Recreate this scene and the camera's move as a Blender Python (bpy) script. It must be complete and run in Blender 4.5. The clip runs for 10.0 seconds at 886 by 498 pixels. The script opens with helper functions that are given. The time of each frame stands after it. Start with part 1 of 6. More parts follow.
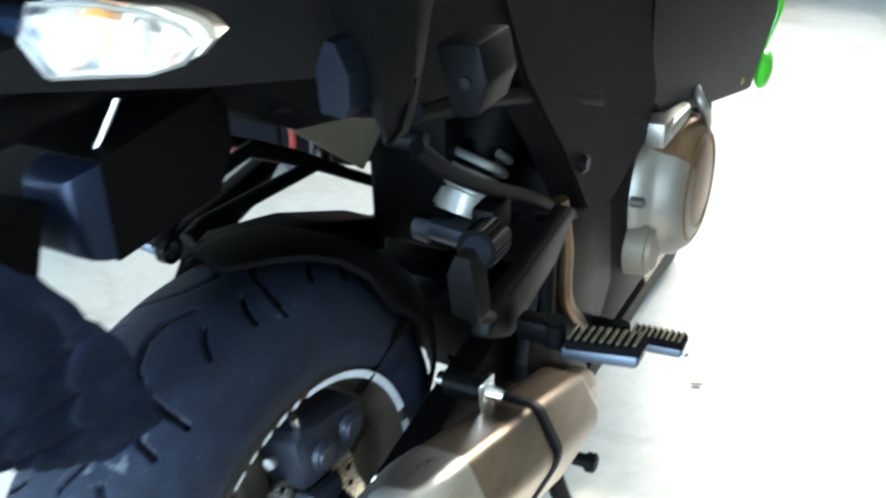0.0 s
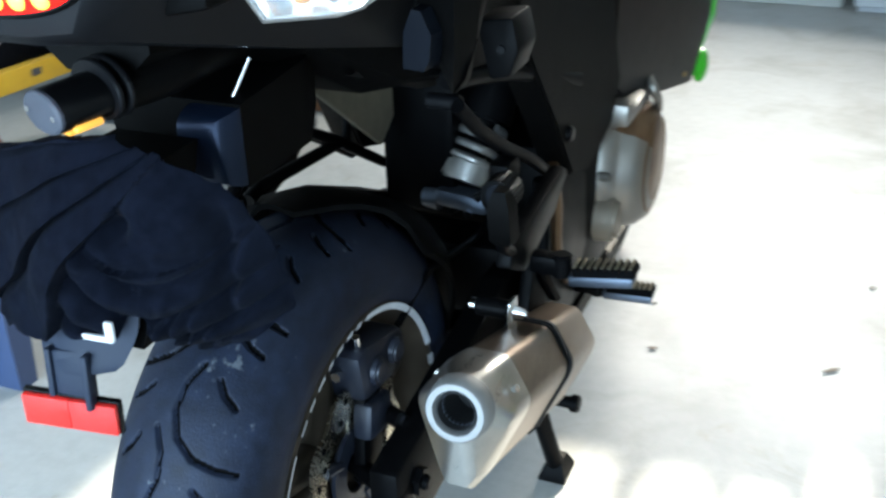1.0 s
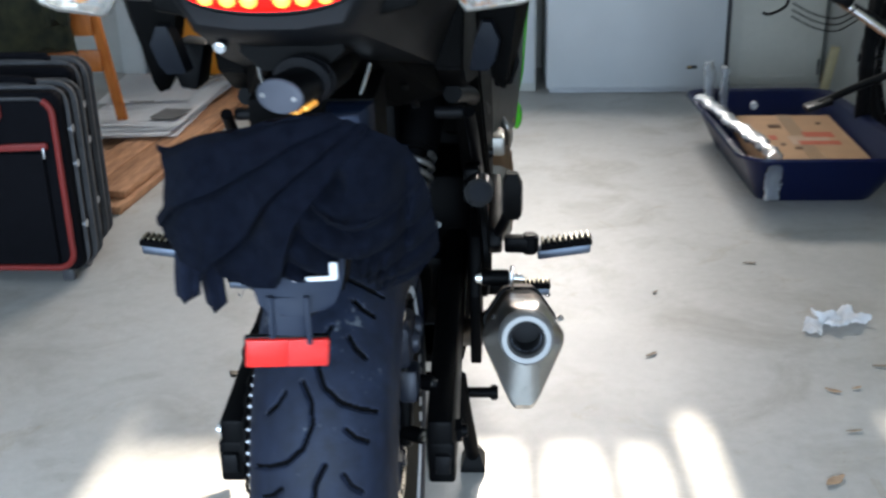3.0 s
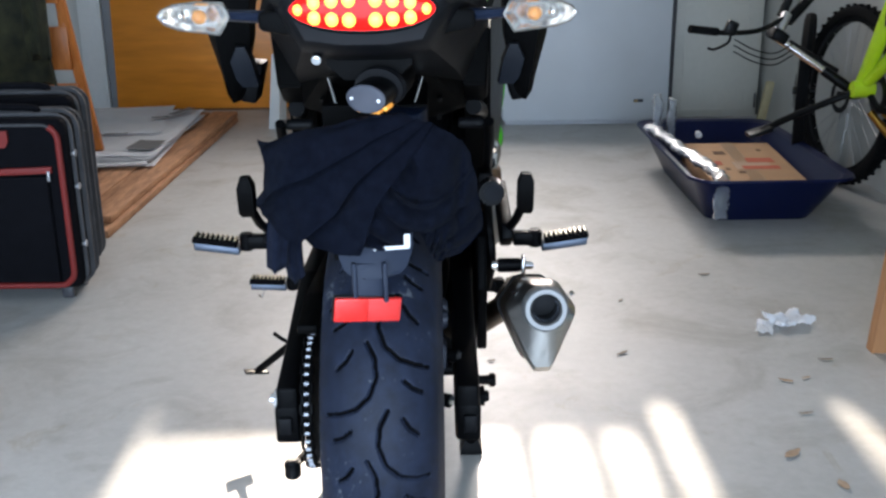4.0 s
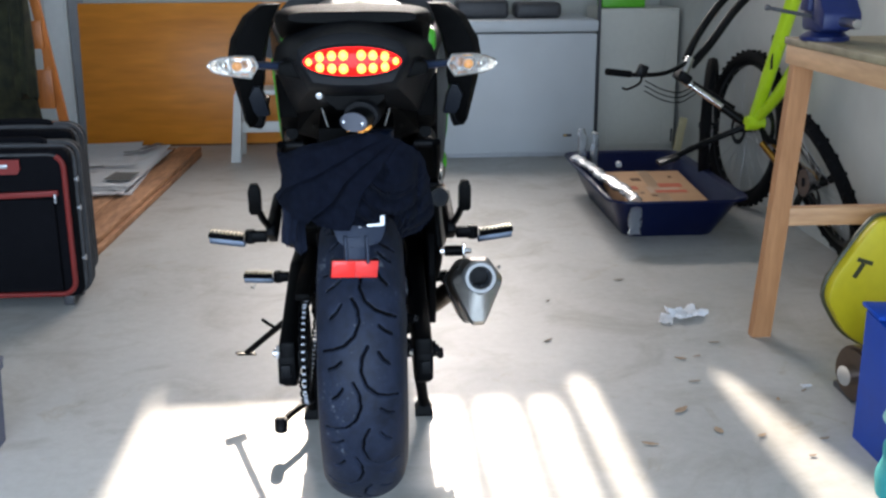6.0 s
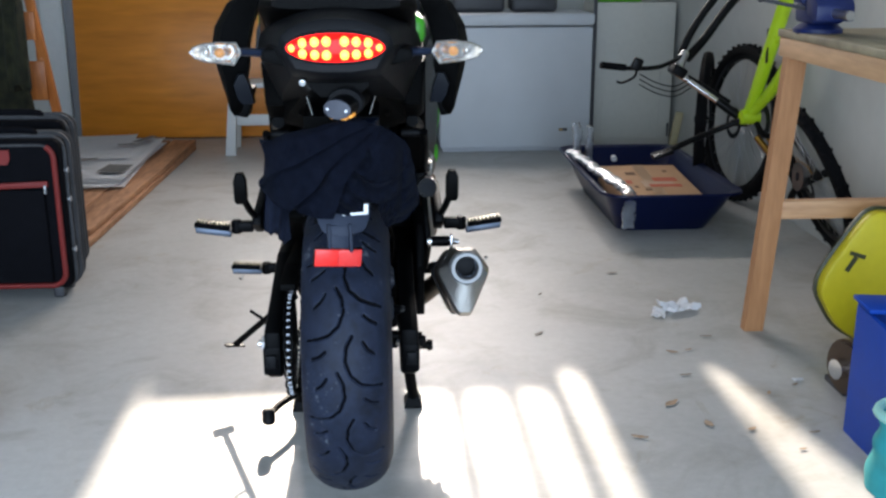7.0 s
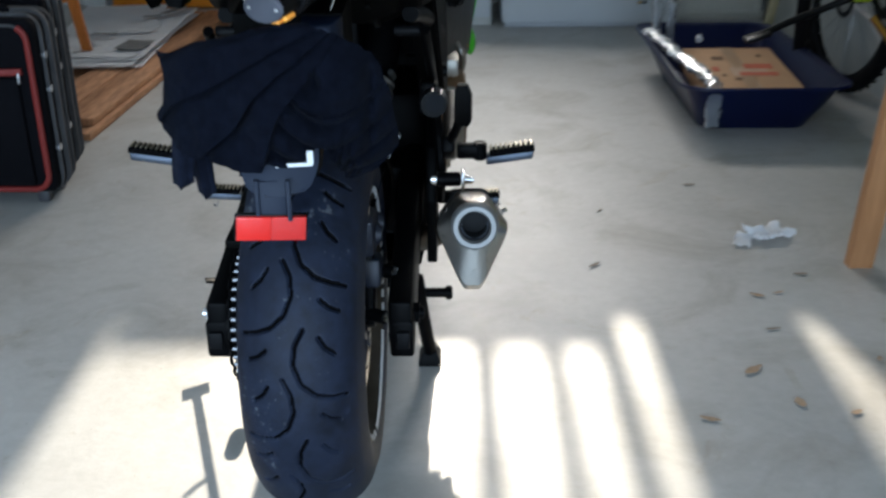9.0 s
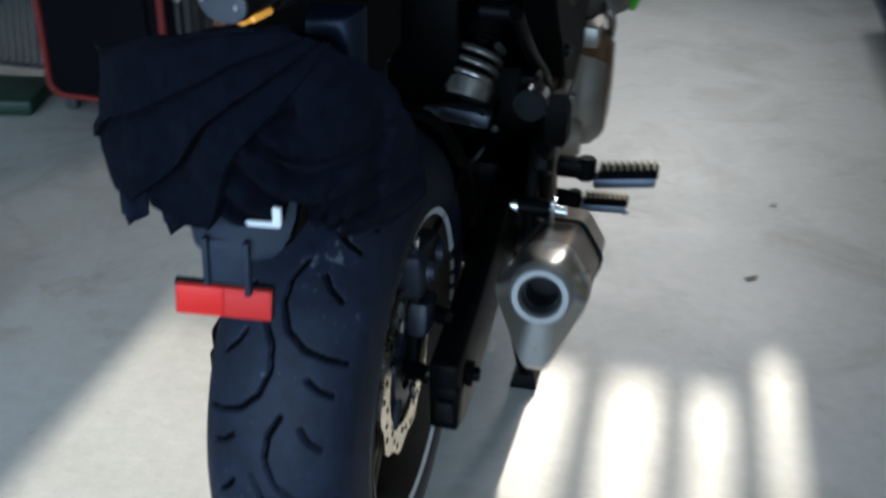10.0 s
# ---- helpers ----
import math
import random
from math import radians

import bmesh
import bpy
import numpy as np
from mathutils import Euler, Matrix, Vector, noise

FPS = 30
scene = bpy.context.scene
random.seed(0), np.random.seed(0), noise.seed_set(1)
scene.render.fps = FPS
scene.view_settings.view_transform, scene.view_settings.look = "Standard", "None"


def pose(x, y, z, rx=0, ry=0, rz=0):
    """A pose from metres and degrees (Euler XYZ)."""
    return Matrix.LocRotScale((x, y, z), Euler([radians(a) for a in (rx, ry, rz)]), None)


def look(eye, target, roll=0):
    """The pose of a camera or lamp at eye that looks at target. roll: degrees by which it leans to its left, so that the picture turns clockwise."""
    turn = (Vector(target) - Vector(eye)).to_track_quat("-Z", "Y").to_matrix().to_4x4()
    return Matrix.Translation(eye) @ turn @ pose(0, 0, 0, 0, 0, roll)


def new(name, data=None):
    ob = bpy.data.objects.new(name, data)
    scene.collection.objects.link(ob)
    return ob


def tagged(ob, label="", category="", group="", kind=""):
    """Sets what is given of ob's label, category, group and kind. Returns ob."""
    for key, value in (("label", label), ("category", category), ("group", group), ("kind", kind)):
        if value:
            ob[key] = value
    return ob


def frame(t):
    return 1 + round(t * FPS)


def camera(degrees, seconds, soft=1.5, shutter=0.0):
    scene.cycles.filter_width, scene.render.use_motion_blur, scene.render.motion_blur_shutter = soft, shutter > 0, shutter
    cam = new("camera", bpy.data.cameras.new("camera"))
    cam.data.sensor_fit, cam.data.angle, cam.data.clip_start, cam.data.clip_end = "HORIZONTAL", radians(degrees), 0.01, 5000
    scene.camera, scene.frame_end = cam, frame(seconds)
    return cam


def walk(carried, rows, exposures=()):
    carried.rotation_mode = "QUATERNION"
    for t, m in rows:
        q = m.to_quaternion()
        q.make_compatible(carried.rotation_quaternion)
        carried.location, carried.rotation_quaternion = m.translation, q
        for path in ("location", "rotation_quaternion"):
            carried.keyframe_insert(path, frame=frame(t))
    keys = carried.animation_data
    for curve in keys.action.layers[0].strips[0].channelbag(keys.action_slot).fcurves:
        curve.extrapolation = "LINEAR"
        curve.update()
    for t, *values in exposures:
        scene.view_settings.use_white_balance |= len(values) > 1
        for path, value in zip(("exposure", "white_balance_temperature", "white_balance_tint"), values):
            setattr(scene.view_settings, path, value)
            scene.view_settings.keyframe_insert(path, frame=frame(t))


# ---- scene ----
cam = camera(46.3, 10.0, soft=2.5, shutter=0.7)
PATH = [
    (0, (0.606, -0.59, 1.248), (-0.232, 0.96, 0.302), -2.0),
    (0.5, (0.648, -0.724, 1.26), (-0.241, 0.818, 0.349), -3.1),
    (1, (0.593, -0.864, 1.262), (-0.113, 0.78, 0.369), -1.7),
    (1.5, (0.53, -1.011, 1.253), (0.003, 0.723, 0.407), -2.9),
    (2, (0.485, -1.135, 1.237), (0.072, 0.655, 0.446), -4.0),
    (2.5, (0.404, -1.208, 1.238), (0.107, 0.619, 0.479), -2.8),
    (3, (0.215, -1.279, 1.215), (0.109, 0.594, 0.519), -1.25),
    (4.5, (0.058, -1.709, 1.243), (0.094, 0.193, 0.626), -0.6),
    (5, (0.023, -1.874, 1.271), (0.103, 0.03, 0.665), -0.5),
    (5.5, (0.028, -2.036, 1.295), (0.136, -0.124, 0.72), -0.4),
    (6, (0.036, -2.131, 1.298), (0.162, -0.214, 0.745), -0.3),
    (7.5, (0.078, -2.095, 1.275), (0.209, -0.185, 0.697), 0.1),
    (8, (0.092, -1.97, 1.281), (0.235, -0.077, 0.652), 0.4),
    (8.5, (0.134, -1.747, 1.256), (0.231, 0.121, 0.548), 0.3),
    (9, (0.225, -1.495, 1.23), (0.198, 0.337, 0.427), -0.5),
    (9.5, (0.287, -1.268, 1.2), (0.118, 0.522, 0.324), -0.6),
    (10, (0.357, -1.037, 1.24), (-0.019, 0.669, 0.266), 1.5),
]
walk(cam, [(t, look(eye, target, roll)) for t, eye, target, roll in PATH], exposures=[(0, 2.76, 6400, 4), (0.5, 2.38, 6300, 5), (1.0, 1.98, 6300, 6), (1.5, 1.56, 6350, 8), (2.5, 1.42, 6500, 11), (3.0, 1.46, 6550, 13), (4.5, 1.39, 6600, 17), (6, 1.29, 6600, 16), (8, 1.08, 6520, 15), (9, 0.84, 6400, 11), (9.5, 0.62, 6200, 9), (10, 0.54, 6130, 9)])

# ---------------------------------------------------------------- light
SUN_EL, SUN_AZ = 25.0, 0.0
world = bpy.data.worlds.new("sky")
scene.world = world
world.use_nodes = True
wn = world.node_tree
sky = wn.nodes.new("ShaderNodeTexSky")
sky.sky_type = "NISHITA"
sky.sun_disc = False
sky.dust_density = 7.0
sky.sun_elevation, sky.sun_rotation = radians(SUN_EL), radians(SUN_AZ)
wn.links.new(sky.outputs[0], wn.nodes["Background"].inputs[0])
wn.nodes["Background"].inputs[1].default_value = 0.107

sun = new("sun", bpy.data.lights.new("sun", "SUN"))
sun.data.energy, sun.data.angle, sun.data.color = 5.0, radians(0.88), (1.0, 0.90, 0.74)
sun.matrix_world = look((0, 0, 0), (-math.sin(radians(SUN_AZ)), -math.cos(radians(SUN_AZ)), -math.tan(radians(SUN_EL))))

doorlight = new("door_daylight", bpy.data.lights.new("door_daylight", "AREA"))
doorlight.data.shape, doorlight.data.size, doorlight.data.size_y = "RECTANGLE", 4.3, 2.1
doorlight.data.spread = radians(140)
doorlight.data.energy, doorlight.data.color = 70.0, (0.57, 0.78, 1.0)
doorlight.matrix_world = look((-0.55, -3.3, 1.15), (-0.75, 1.0, 0.75))

# Lamp added in the unseen window's opening to brighten the floor.
winlight = new("window_daylight", bpy.data.lights.new("window_daylight", "AREA"))
winlight.data.shape, winlight.data.size, winlight.data.size_y = "RECTANGLE", 1.78, 0.50
winlight.data.spread = radians(88)
winlight.data.energy, winlight.data.color = 16.4, (1.0, 0.97, 0.92)
winlight.matrix_world = look((0.245, 5.22, 2.31), (-0.35, 0.3, 0.0))


# ---------------------------------------------------------------- materials
def mat(name, color, rough=0.5, metal=0.0, var=0.15, scale=30.0, bump=0.0, bscale=200.0, rvar=0.1, color2=None, blotch=2.0, blotch_amt=0.5, coat=0.0, aniso=None, emit=None, estr=0.0, trans=0.0, ior=1.45, spec=0.5):
    """A principled surface, varied at two scales, with fine relief."""
    m = bpy.data.materials.new(name)
    m.use_nodes = True
    nt = m.node_tree
    b = nt.nodes["Principled BSDF"]
    tc = nt.nodes.new("ShaderNodeTexCoord")
    pos = tc.outputs["Object"]
    if aniso:
        mp = nt.nodes.new("ShaderNodeMapping")
        mp.inputs["Scale"].default_value = aniso
        nt.links.new(pos, mp.inputs[0])
        pos = mp.outputs[0]
    n1 = nt.nodes.new("ShaderNodeTexNoise")
    n1.inputs["Scale"].default_value, n1.inputs["Detail"].default_value = scale, 6
    n2 = nt.nodes.new("ShaderNodeTexNoise")
    n2.inputs["Scale"].default_value, n2.inputs["Detail"].default_value = blotch, 4
    nt.links.new(pos, n1.inputs[0])
    nt.links.new(pos, n2.inputs[0])
    mx = nt.nodes.new("ShaderNodeMix")
    mx.data_type = "FLOAT"
    mx.inputs[0].default_value = blotch_amt
    nt.links.new(n1.outputs[0], mx.inputs[2])
    nt.links.new(n2.outputs[0], mx.inputs[3])
    ramp = nt.nodes.new("ShaderNodeValToRGB")
    lo = tuple(c * (1 - var) for c in color)
    hi = tuple(min(1.0, c * (1 + var)) for c in (color2 or color))
    ramp.color_ramp.elements[0].position, ramp.color_ramp.elements[1].position = 0.3, 0.7
    ramp.color_ramp.elements[0].color, ramp.color_ramp.elements[1].color = (*lo, 1), (*hi, 1)
    nt.links.new(mx.outputs[0], ramp.inputs[0])
    nt.links.new(ramp.outputs[0], b.inputs["Base Color"])
    mr = nt.nodes.new("ShaderNodeMapRange")
    mr.inputs[3].default_value, mr.inputs[4].default_value = max(0.02, rough - rvar), min(1.0, rough + rvar)
    nt.links.new(mx.outputs[0], mr.inputs[0])
    nt.links.new(mr.outputs[0], b.inputs["Roughness"])
    b.inputs["Metallic"].default_value = metal
    b.inputs["Specular IOR Level"].default_value = spec
    b.inputs["Coat Weight"].default_value = coat
    b.inputs["Transmission Weight"].default_value = trans
    b.inputs["IOR"].default_value = ior
    if emit:
        b.inputs["Emission Color"].default_value, b.inputs["Emission Strength"].default_value = (*emit, 1), estr
    if bump:
        nb = nt.nodes.new("ShaderNodeTexNoise")
        nb.inputs["Scale"].default_value, nb.inputs["Detail"].default_value = bscale, 4
        nt.links.new(pos, nb.inputs[0])
        bp = nt.nodes.new("ShaderNodeBump")
        bp.inputs["Strength"].default_value, bp.inputs["Distance"].default_value = bump, 0.002
        nt.links.new(nb.outputs[0], bp.inputs["Height"])
        nt.links.new(bp.outputs[0], b.inputs["Normal"])
    return m


M_RUBBER = mat("tyre_rubber", (0.0045, 0.0068, 0.0145), 0.55, var=0.35, scale=60, bump=0.35, bscale=500, color2=(0.0098, 0.0146, 0.030), blotch=14, spec=0.26)
nt = M_RUBBER.node_tree
tcr = nt.nodes.new("ShaderNodeTexCoord")
sc1 = nt.nodes.new("ShaderNodeTexNoise")
sc1.inputs["Scale"].default_value, sc1.inputs["Detail"].default_value = 130.0, 3
sc2 = nt.nodes.new("ShaderNodeTexNoise")
sc2.inputs["Scale"].default_value, sc2.inputs["Detail"].default_value = 14.0, 3
nt.links.new(tcr.outputs["Object"], sc1.inputs[0])
nt.links.new(tcr.outputs["Object"], sc2.inputs[0])
ml = nt.nodes.new("ShaderNodeMath")
ml.operation = "MULTIPLY"
nt.links.new(sc1.outputs[0], ml.inputs[0])
nt.links.new(sc2.outputs[0], ml.inputs[1])
mrs = nt.nodes.new("ShaderNodeMapRange")
mrs.inputs[1].default_value, mrs.inputs[2].default_value = 0.375, 0.46
nt.links.new(ml.outputs[0], mrs.inputs[0])
mxs = nt.nodes.new("ShaderNodeMix")
mxs.data_type = "RGBA"
mxs.inputs[7].default_value = (0.085, 0.095, 0.11, 1)
nt.links.new(mrs.outputs[0], mxs.inputs[0])
base = nt.nodes["Principled BSDF"].inputs["Base Color"]
nt.links.new(base.links[0].from_socket, mxs.inputs[6])
nt.links.new(mxs.outputs[2], base)
# Near-black rubber; on groove faces and disc holes it carries shade as colour.
M_GROOVE = mat("shade_black_rubber", (0.0025, 0.0025, 0.003), 0.9, var=0.2, spec=0.05)
M_PLASTIC = mat("textured_black_plastic", (0.0018, 0.0017, 0.0017), 0.52, var=0.25, bump=0.25, bscale=900, rvar=0.08, spec=0.06)
M_GLOSS = mat("satin_black_plastic", (0.0024, 0.0024, 0.0027), 0.3, var=0.25, bump=0.08, bscale=600, spec=0.14)
M_GREYPL = mat("grey_black_plastic", (0.0038, 0.0039, 0.0047), 0.46, var=0.2, bump=0.2, bscale=900, spec=0.14)
M_BLACKMET = mat("black_painted_metal", (0.002, 0.002, 0.0023), 0.42, var=0.3, bump=0.1, bscale=300, spec=0.06)
M_STEEL = mat("brushed_steel", (0.52, 0.49, 0.45), 0.3, 1.0, var=0.12, scale=40, aniso=(25, 1.2, 25), bump=0.1, bscale=120)
M_TITAN = mat("heat_tinted_steel", (0.136, 0.093, 0.0578), 0.34, 1.0, var=0.14, scale=40, aniso=(25, 1.2, 25), color2=(0.26, 0.20, 0.15), bump=0.1, bscale=120)
M_ALU = mat("cast_aluminium", (0.55, 0.55, 0.56), 0.38, 1.0, var=0.15, bump=0.15, bscale=400)
M_CHROME = mat("bright_bolt_steel", (0.75, 0.75, 0.76), 0.16, 1.0, var=0.08)
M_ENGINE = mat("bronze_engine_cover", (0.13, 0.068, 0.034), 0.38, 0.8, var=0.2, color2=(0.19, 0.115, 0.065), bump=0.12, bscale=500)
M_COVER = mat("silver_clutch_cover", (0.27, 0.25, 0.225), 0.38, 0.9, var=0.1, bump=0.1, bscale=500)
M_SPRING = mat("silver_spring", (0.36, 0.35, 0.33), 0.35, 0.9, var=0.12)
M_DISC = mat("brake_disc_steel", (0.66, 0.58, 0.44), 0.27, 1.0, var=0.2, scale=60, color2=(0.78, 0.72, 0.60), aniso=(1, 6, 6))
M_BRASS = mat("brass_pin", (0.55, 0.36, 0.14), 0.35, 1.0)
M_CHAIN = mat("oily_chain_steel", (0.17, 0.17, 0.18), 0.35, 1.0, var=0.3)
M_WHITE = mat("white_paint", (0.72, 0.72, 0.72), 0.5, var=0.06)
M_STRIPE = mat("white_rim_tape", (0.62, 0.62, 0.64), 0.45, var=0.2, scale=60)
M_WHEEL = mat("bronze_black_wheel", (0.060, 0.048, 0.036), 0.42, 0.5, var=0.2, spec=0.2)
M_GREEN = mat("lime_green_paint", (0.05, 0.40, 0.015), 0.3, var=0.08, coat=0.15)
M_REDREF = mat("red_reflector", (0.80, 0.018, 0.012), 0.35, var=0.06, scale=300, bump=0.3, bscale=900, coat=0.3)
M_REDREF2 = mat("red_reflector_prisms", (0.70, 0.020, 0.015), 0.35, var=0.12, scale=500, bump=0.5, bscale=1200, coat=0.3)
M_CLOTH = mat("navy_cotton", (0.0048, 0.0064, 0.0130), 0.95, var=0.35, scale=70, bump=0.6, bscale=1400, color2=(0.0092, 0.0118, 0.022), spec=0.05)
M_CLOTH.node_tree.nodes["Principled BSDF"].inputs["Sheen Weight"].default_value = 0.02
M_CLEAR = mat("clear_lens", (0.97, 0.97, 0.98), 0.05, var=0.01, trans=0.94, ior=1.3, rvar=0.03)
M_AMBER = mat("amber_bulb", (0.95, 0.32, 0.03), 0.3, var=0.1)
M_REFL = mat("lamp_reflector", (0.72, 0.66, 0.58), 0.2, 1.0, var=0.3, scale=120)
M_TAIL = mat("red_tail_lens", (0.12, 0.002, 0.0015), 0.2, var=0.05, emit=(1.0, 0.006, 0.003), estr=1.21, spec=0.2)
M_LED = mat("lit_led", (1.0, 0.3, 0.1), 0.3, emit=(1.0, 0.060, 0.004), estr=8.57)
M_PLATELIT = mat("amber_plate_lamp_lens", (0.9, 0.4, 0.05), 0.3, emit=(1.0, 0.42, 0.08), estr=0.229)
M_RING = mat("dull_outlet_steel", (0.26, 0.255, 0.25), 0.6, 0.8, var=0.15, bump=0.1, bscale=300)
M_FLAP = mat("grey_mud_flap_plastic", (0.017, 0.023, 0.039), 0.5, var=0.15, bump=0.2, bscale=900, spec=0.2)
# Blue sky sheen put into the colour of dark plastic.
M_SHEEN = mat("sheen_tinted_plastic", (0.008, 0.0145, 0.033), 0.34, 0.5, var=0.1, bump=0.1, bscale=900, spec=0.4)
M_STRUT = mat("satin_grey_plastic", (0.0048, 0.006, 0.009), 0.42, var=0.15, bump=0.15, bscale=700, spec=0.12)
M_CALIPER = mat("blue_grey_caliper_paint", (0.016, 0.019, 0.030), 0.4, 0.2, var=0.25, scale=50, bump=0.15, bscale=500)
M_PULSE = mat("matt_beige_cover", (0.24, 0.20, 0.155), 0.5, 0.4, var=0.1, bump=0.15, bscale=400)
# Tan of warm light bounced off the floor, put into dark plastic's colour.
M_FLOORLIT = mat("floor_lit_plastic", (0.165, 0.1403, 0.099), 0.7, var=0.3, scale=40, bump=0.2, bscale=500)
M_PEG = mat("cast_grey_aluminium", (0.10, 0.115, 0.145), 0.46, 0.9, var=0.2, scale=40, bump=0.15, bscale=500)
# Warm metal of the caps added for window light on the peg teeth.
M_TOOTH = mat("window_glint_metal", (0.22, 0.195, 0.14), 0.36, 1.0, var=0.2, scale=60)
M_CAP = mat("grey_end_cap", (0.045, 0.048, 0.062), 0.55, var=0.12, bump=0.15, bscale=800)


# ---------------------------------------------------------------- mesh tools
def fresh():
    return bmesh.new()


def place(bm, verts, at=(0, 0, 0), rot=(0, 0, 0)):
    m = pose(*at, *rot)
    bmesh.ops.transform(bm, matrix=m, verts=verts)


def box(bm, sx, sy, sz, at=(0, 0, 0), rot=(0, 0, 0), bev=0.0, seg=2):
    t = bmesh.new()
    bmesh.ops.create_cube(t, size=1)
    bmesh.ops.scale(t, vec=(sx, sy, sz), verts=t.verts)
    if bev:
        bmesh.ops.bevel(t, geom=t.edges[:], offset=min(bev, 0.45 * min(sx, sy, sz)), segments=seg, profile=0.5, affect="EDGES")
    place(t, t.verts, at, rot)
    return merge(bm, t)


def merge(bm, t):
    me = bpy.data.meshes.new("tmp")
    t.to_mesh(me)
    t.free()
    bm.from_mesh(me)
    bpy.data.meshes.remove(me)
    return bm


def cyl(bm, p0, p1, r0, r1=None, seg=20, bev=0.0):
    p0, p1 = Vector(p0), Vector(p1)
    t = bmesh.new()
    bmesh.ops.create_cone(t, cap_ends=True, segments=seg, radius1=r0, radius2=r0 if r1 is None else r1, depth=(p1 - p0).length)
    if bev:
        bmesh.ops.bevel(t, geom=[e for e in t.edges if len(e.link_faces) == 2 and e.calc_face_angle(0) > 1.0], offset=bev, segments=2, affect="EDGES")
    q = (p1 - p0).to_track_quat("Z", "Y").to_matrix().to_4x4()
    bmesh.ops.transform(t, matrix=Matrix.Translation((p0 + p1) / 2) @ q, verts=t.verts)
    return merge(bm, t)


def ball(bm, at, rx, ry=None, rz=None, seg=16):
    t = bmesh.new()
    bmesh.ops.create_uvsphere(t, u_segments=seg, v_segments=max(6, seg // 2), radius=1)
    bmesh.ops.scale(t, vec=(rx, ry or rx, rz or rx), verts=t.verts)
    bmesh.ops.translate(t, vec=at, verts=t.verts)
    return merge(bm, t)


def smooth_path(pts, n=8):
    """Catmull-Rom through the points."""
    p = [Vector(v) for v in pts]
    p = [2 * p[0] - p[1], *p, 2 * p[-1] - p[-2]]
    out = []
    for i in range(1, len(p) - 2):
        a, b, c, d = p[i - 1:i + 3]
        for k in range(n):
            t = k / n
            out.append(0.5 * (2 * b + (c - a) * t + (2 * a - 5 * b + 4 * c - d) * t * t + (3 * b - a - 3 * c + d) * t ** 3))
    return out + [p[-2]]


def tube(bm, pts, r, seg=10, closed=False, flat=1.0):
    """A round bar swept along points; r is one radius or one per point."""
    p = [Vector(v) for v in pts]
    n = len(p)
    rs = r if isinstance(r, (list, tuple)) else [r] * n
    rings, side = [], None
    for i in range(n):
        if closed:
            d = p[(i + 1) % n] - p[i - 1]
        else:
            d = p[min(i + 1, n - 1)] - p[max(i - 1, 0)]
        d.normalize()
        if side is None:
            side = d.cross(Vector((0, 0, 1)))
            if side.length < 0.1:
                side = d.cross(Vector((1, 0, 0)))
        side = (side - d * side.dot(d)).normalized()
        up = side.cross(d)
        rings.append([bm.verts.new(p[i] + rs[i] * (math.cos(a) * side + flat * math.sin(a) * up)) for a in (2 * math.pi * k / seg for k in range(seg))])
    m = n if closed else n - 1
    for i in range(m):
        a, b = rings[i], rings[(i + 1) % n]
        for k in range(seg):
            bm.faces.new((a[k], a[(k + 1) % seg], b[(k + 1) % seg], b[k]))
    if not closed:
        bm.faces.new(rings[0][::-1])
        bm.faces.new(rings[-1])
    return bm


def loft(bm, sections, cap=True, ring=True):
    """A skin over rings of points."""
    rows = [[bm.verts.new(v) for v in s] for s in sections]
    n = len(rows[0])
    for a, b in zip(rows, rows[1:]):
        for k in range(n if ring else n - 1):
            bm.faces.new((a[k], a[(k + 1) % n], b[(k + 1) % n], b[k]))
    if cap and ring:
        bm.faces.new(rows[0][::-1])
        bm.faces.new(rows[-1])
    bmesh.ops.recalc_face_normals(bm, faces=bm.faces[:])
    return bm


def prism(bm, pts, axis, lo, hi, bev=0.0, seg=2):
    """A flat outline (two coordinates a point) drawn out along an axis."""
    t = bmesh.new()
    i = "xyz".index(axis)

    def at(p, v):
        q = list(p)
        q.insert(i, v)
        return q

    a = [t.verts.new(at(p, lo)) for p in pts]
    b = [t.verts.new(at(p, hi)) for p in pts]
    n = len(pts)
    t.faces.new(a)
    t.faces.new(b)
    for k in range(n):
        t.faces.new((a[k], a[(k + 1) % n], b[(k + 1) % n], b[k]))
    bmesh.ops.recalc_face_normals(t, faces=t.faces[:])
    if bev:
        bmesh.ops.bevel(t, geom=t.edges[:], offset=bev, segments=seg, profile=0.5, affect="EDGES")
    return merge(bm, t)


def lathe(bm, prof, axis="x", at=(0, 0, 0), seg=48, closed=False, a0=0.0, a1=360.0):
    """A profile of (radius, height) turned about an axis."""
    full = abs(a1 - a0 - 360) < 1e-6
    n = seg if full else seg + 1
    rows = []
    for k in range(n):
        a = radians(a0 + (a1 - a0) * k / seg)
        c, s = math.cos(a), math.sin(a)
        row = []
        for r, h in prof:
            v = {"x": (h, r * c, r * s), "y": (r * c, h, r * s), "z": (r * c, r * s, h)}[axis]
            row.append(bm.verts.new(Vector(v) + Vector(at)))
        rows.append(row)
    m = len(prof)
    for k in range(seg):
        a, b = rows[k], rows[(k + 1) % n]
        for j in range(m if closed else m - 1):
            f = (a[j], a[(j + 1) % m], b[(j + 1) % m], b[j])
            bm.faces.new(f)
    bmesh.ops.recalc_face_normals(bm, faces=bm.faces[:])
    return bm


def finish(name, bm, materials, angle=38.0):
    bm.normal_update()
    for e in bm.edges:
        if len(e.link_faces) == 2 and e.calc_face_angle(0) > radians(angle):
            e.smooth = False
    for f in bm.faces:
        f.smooth = True
    me = bpy.data.meshes.new(name)
    bm.to_mesh(me)
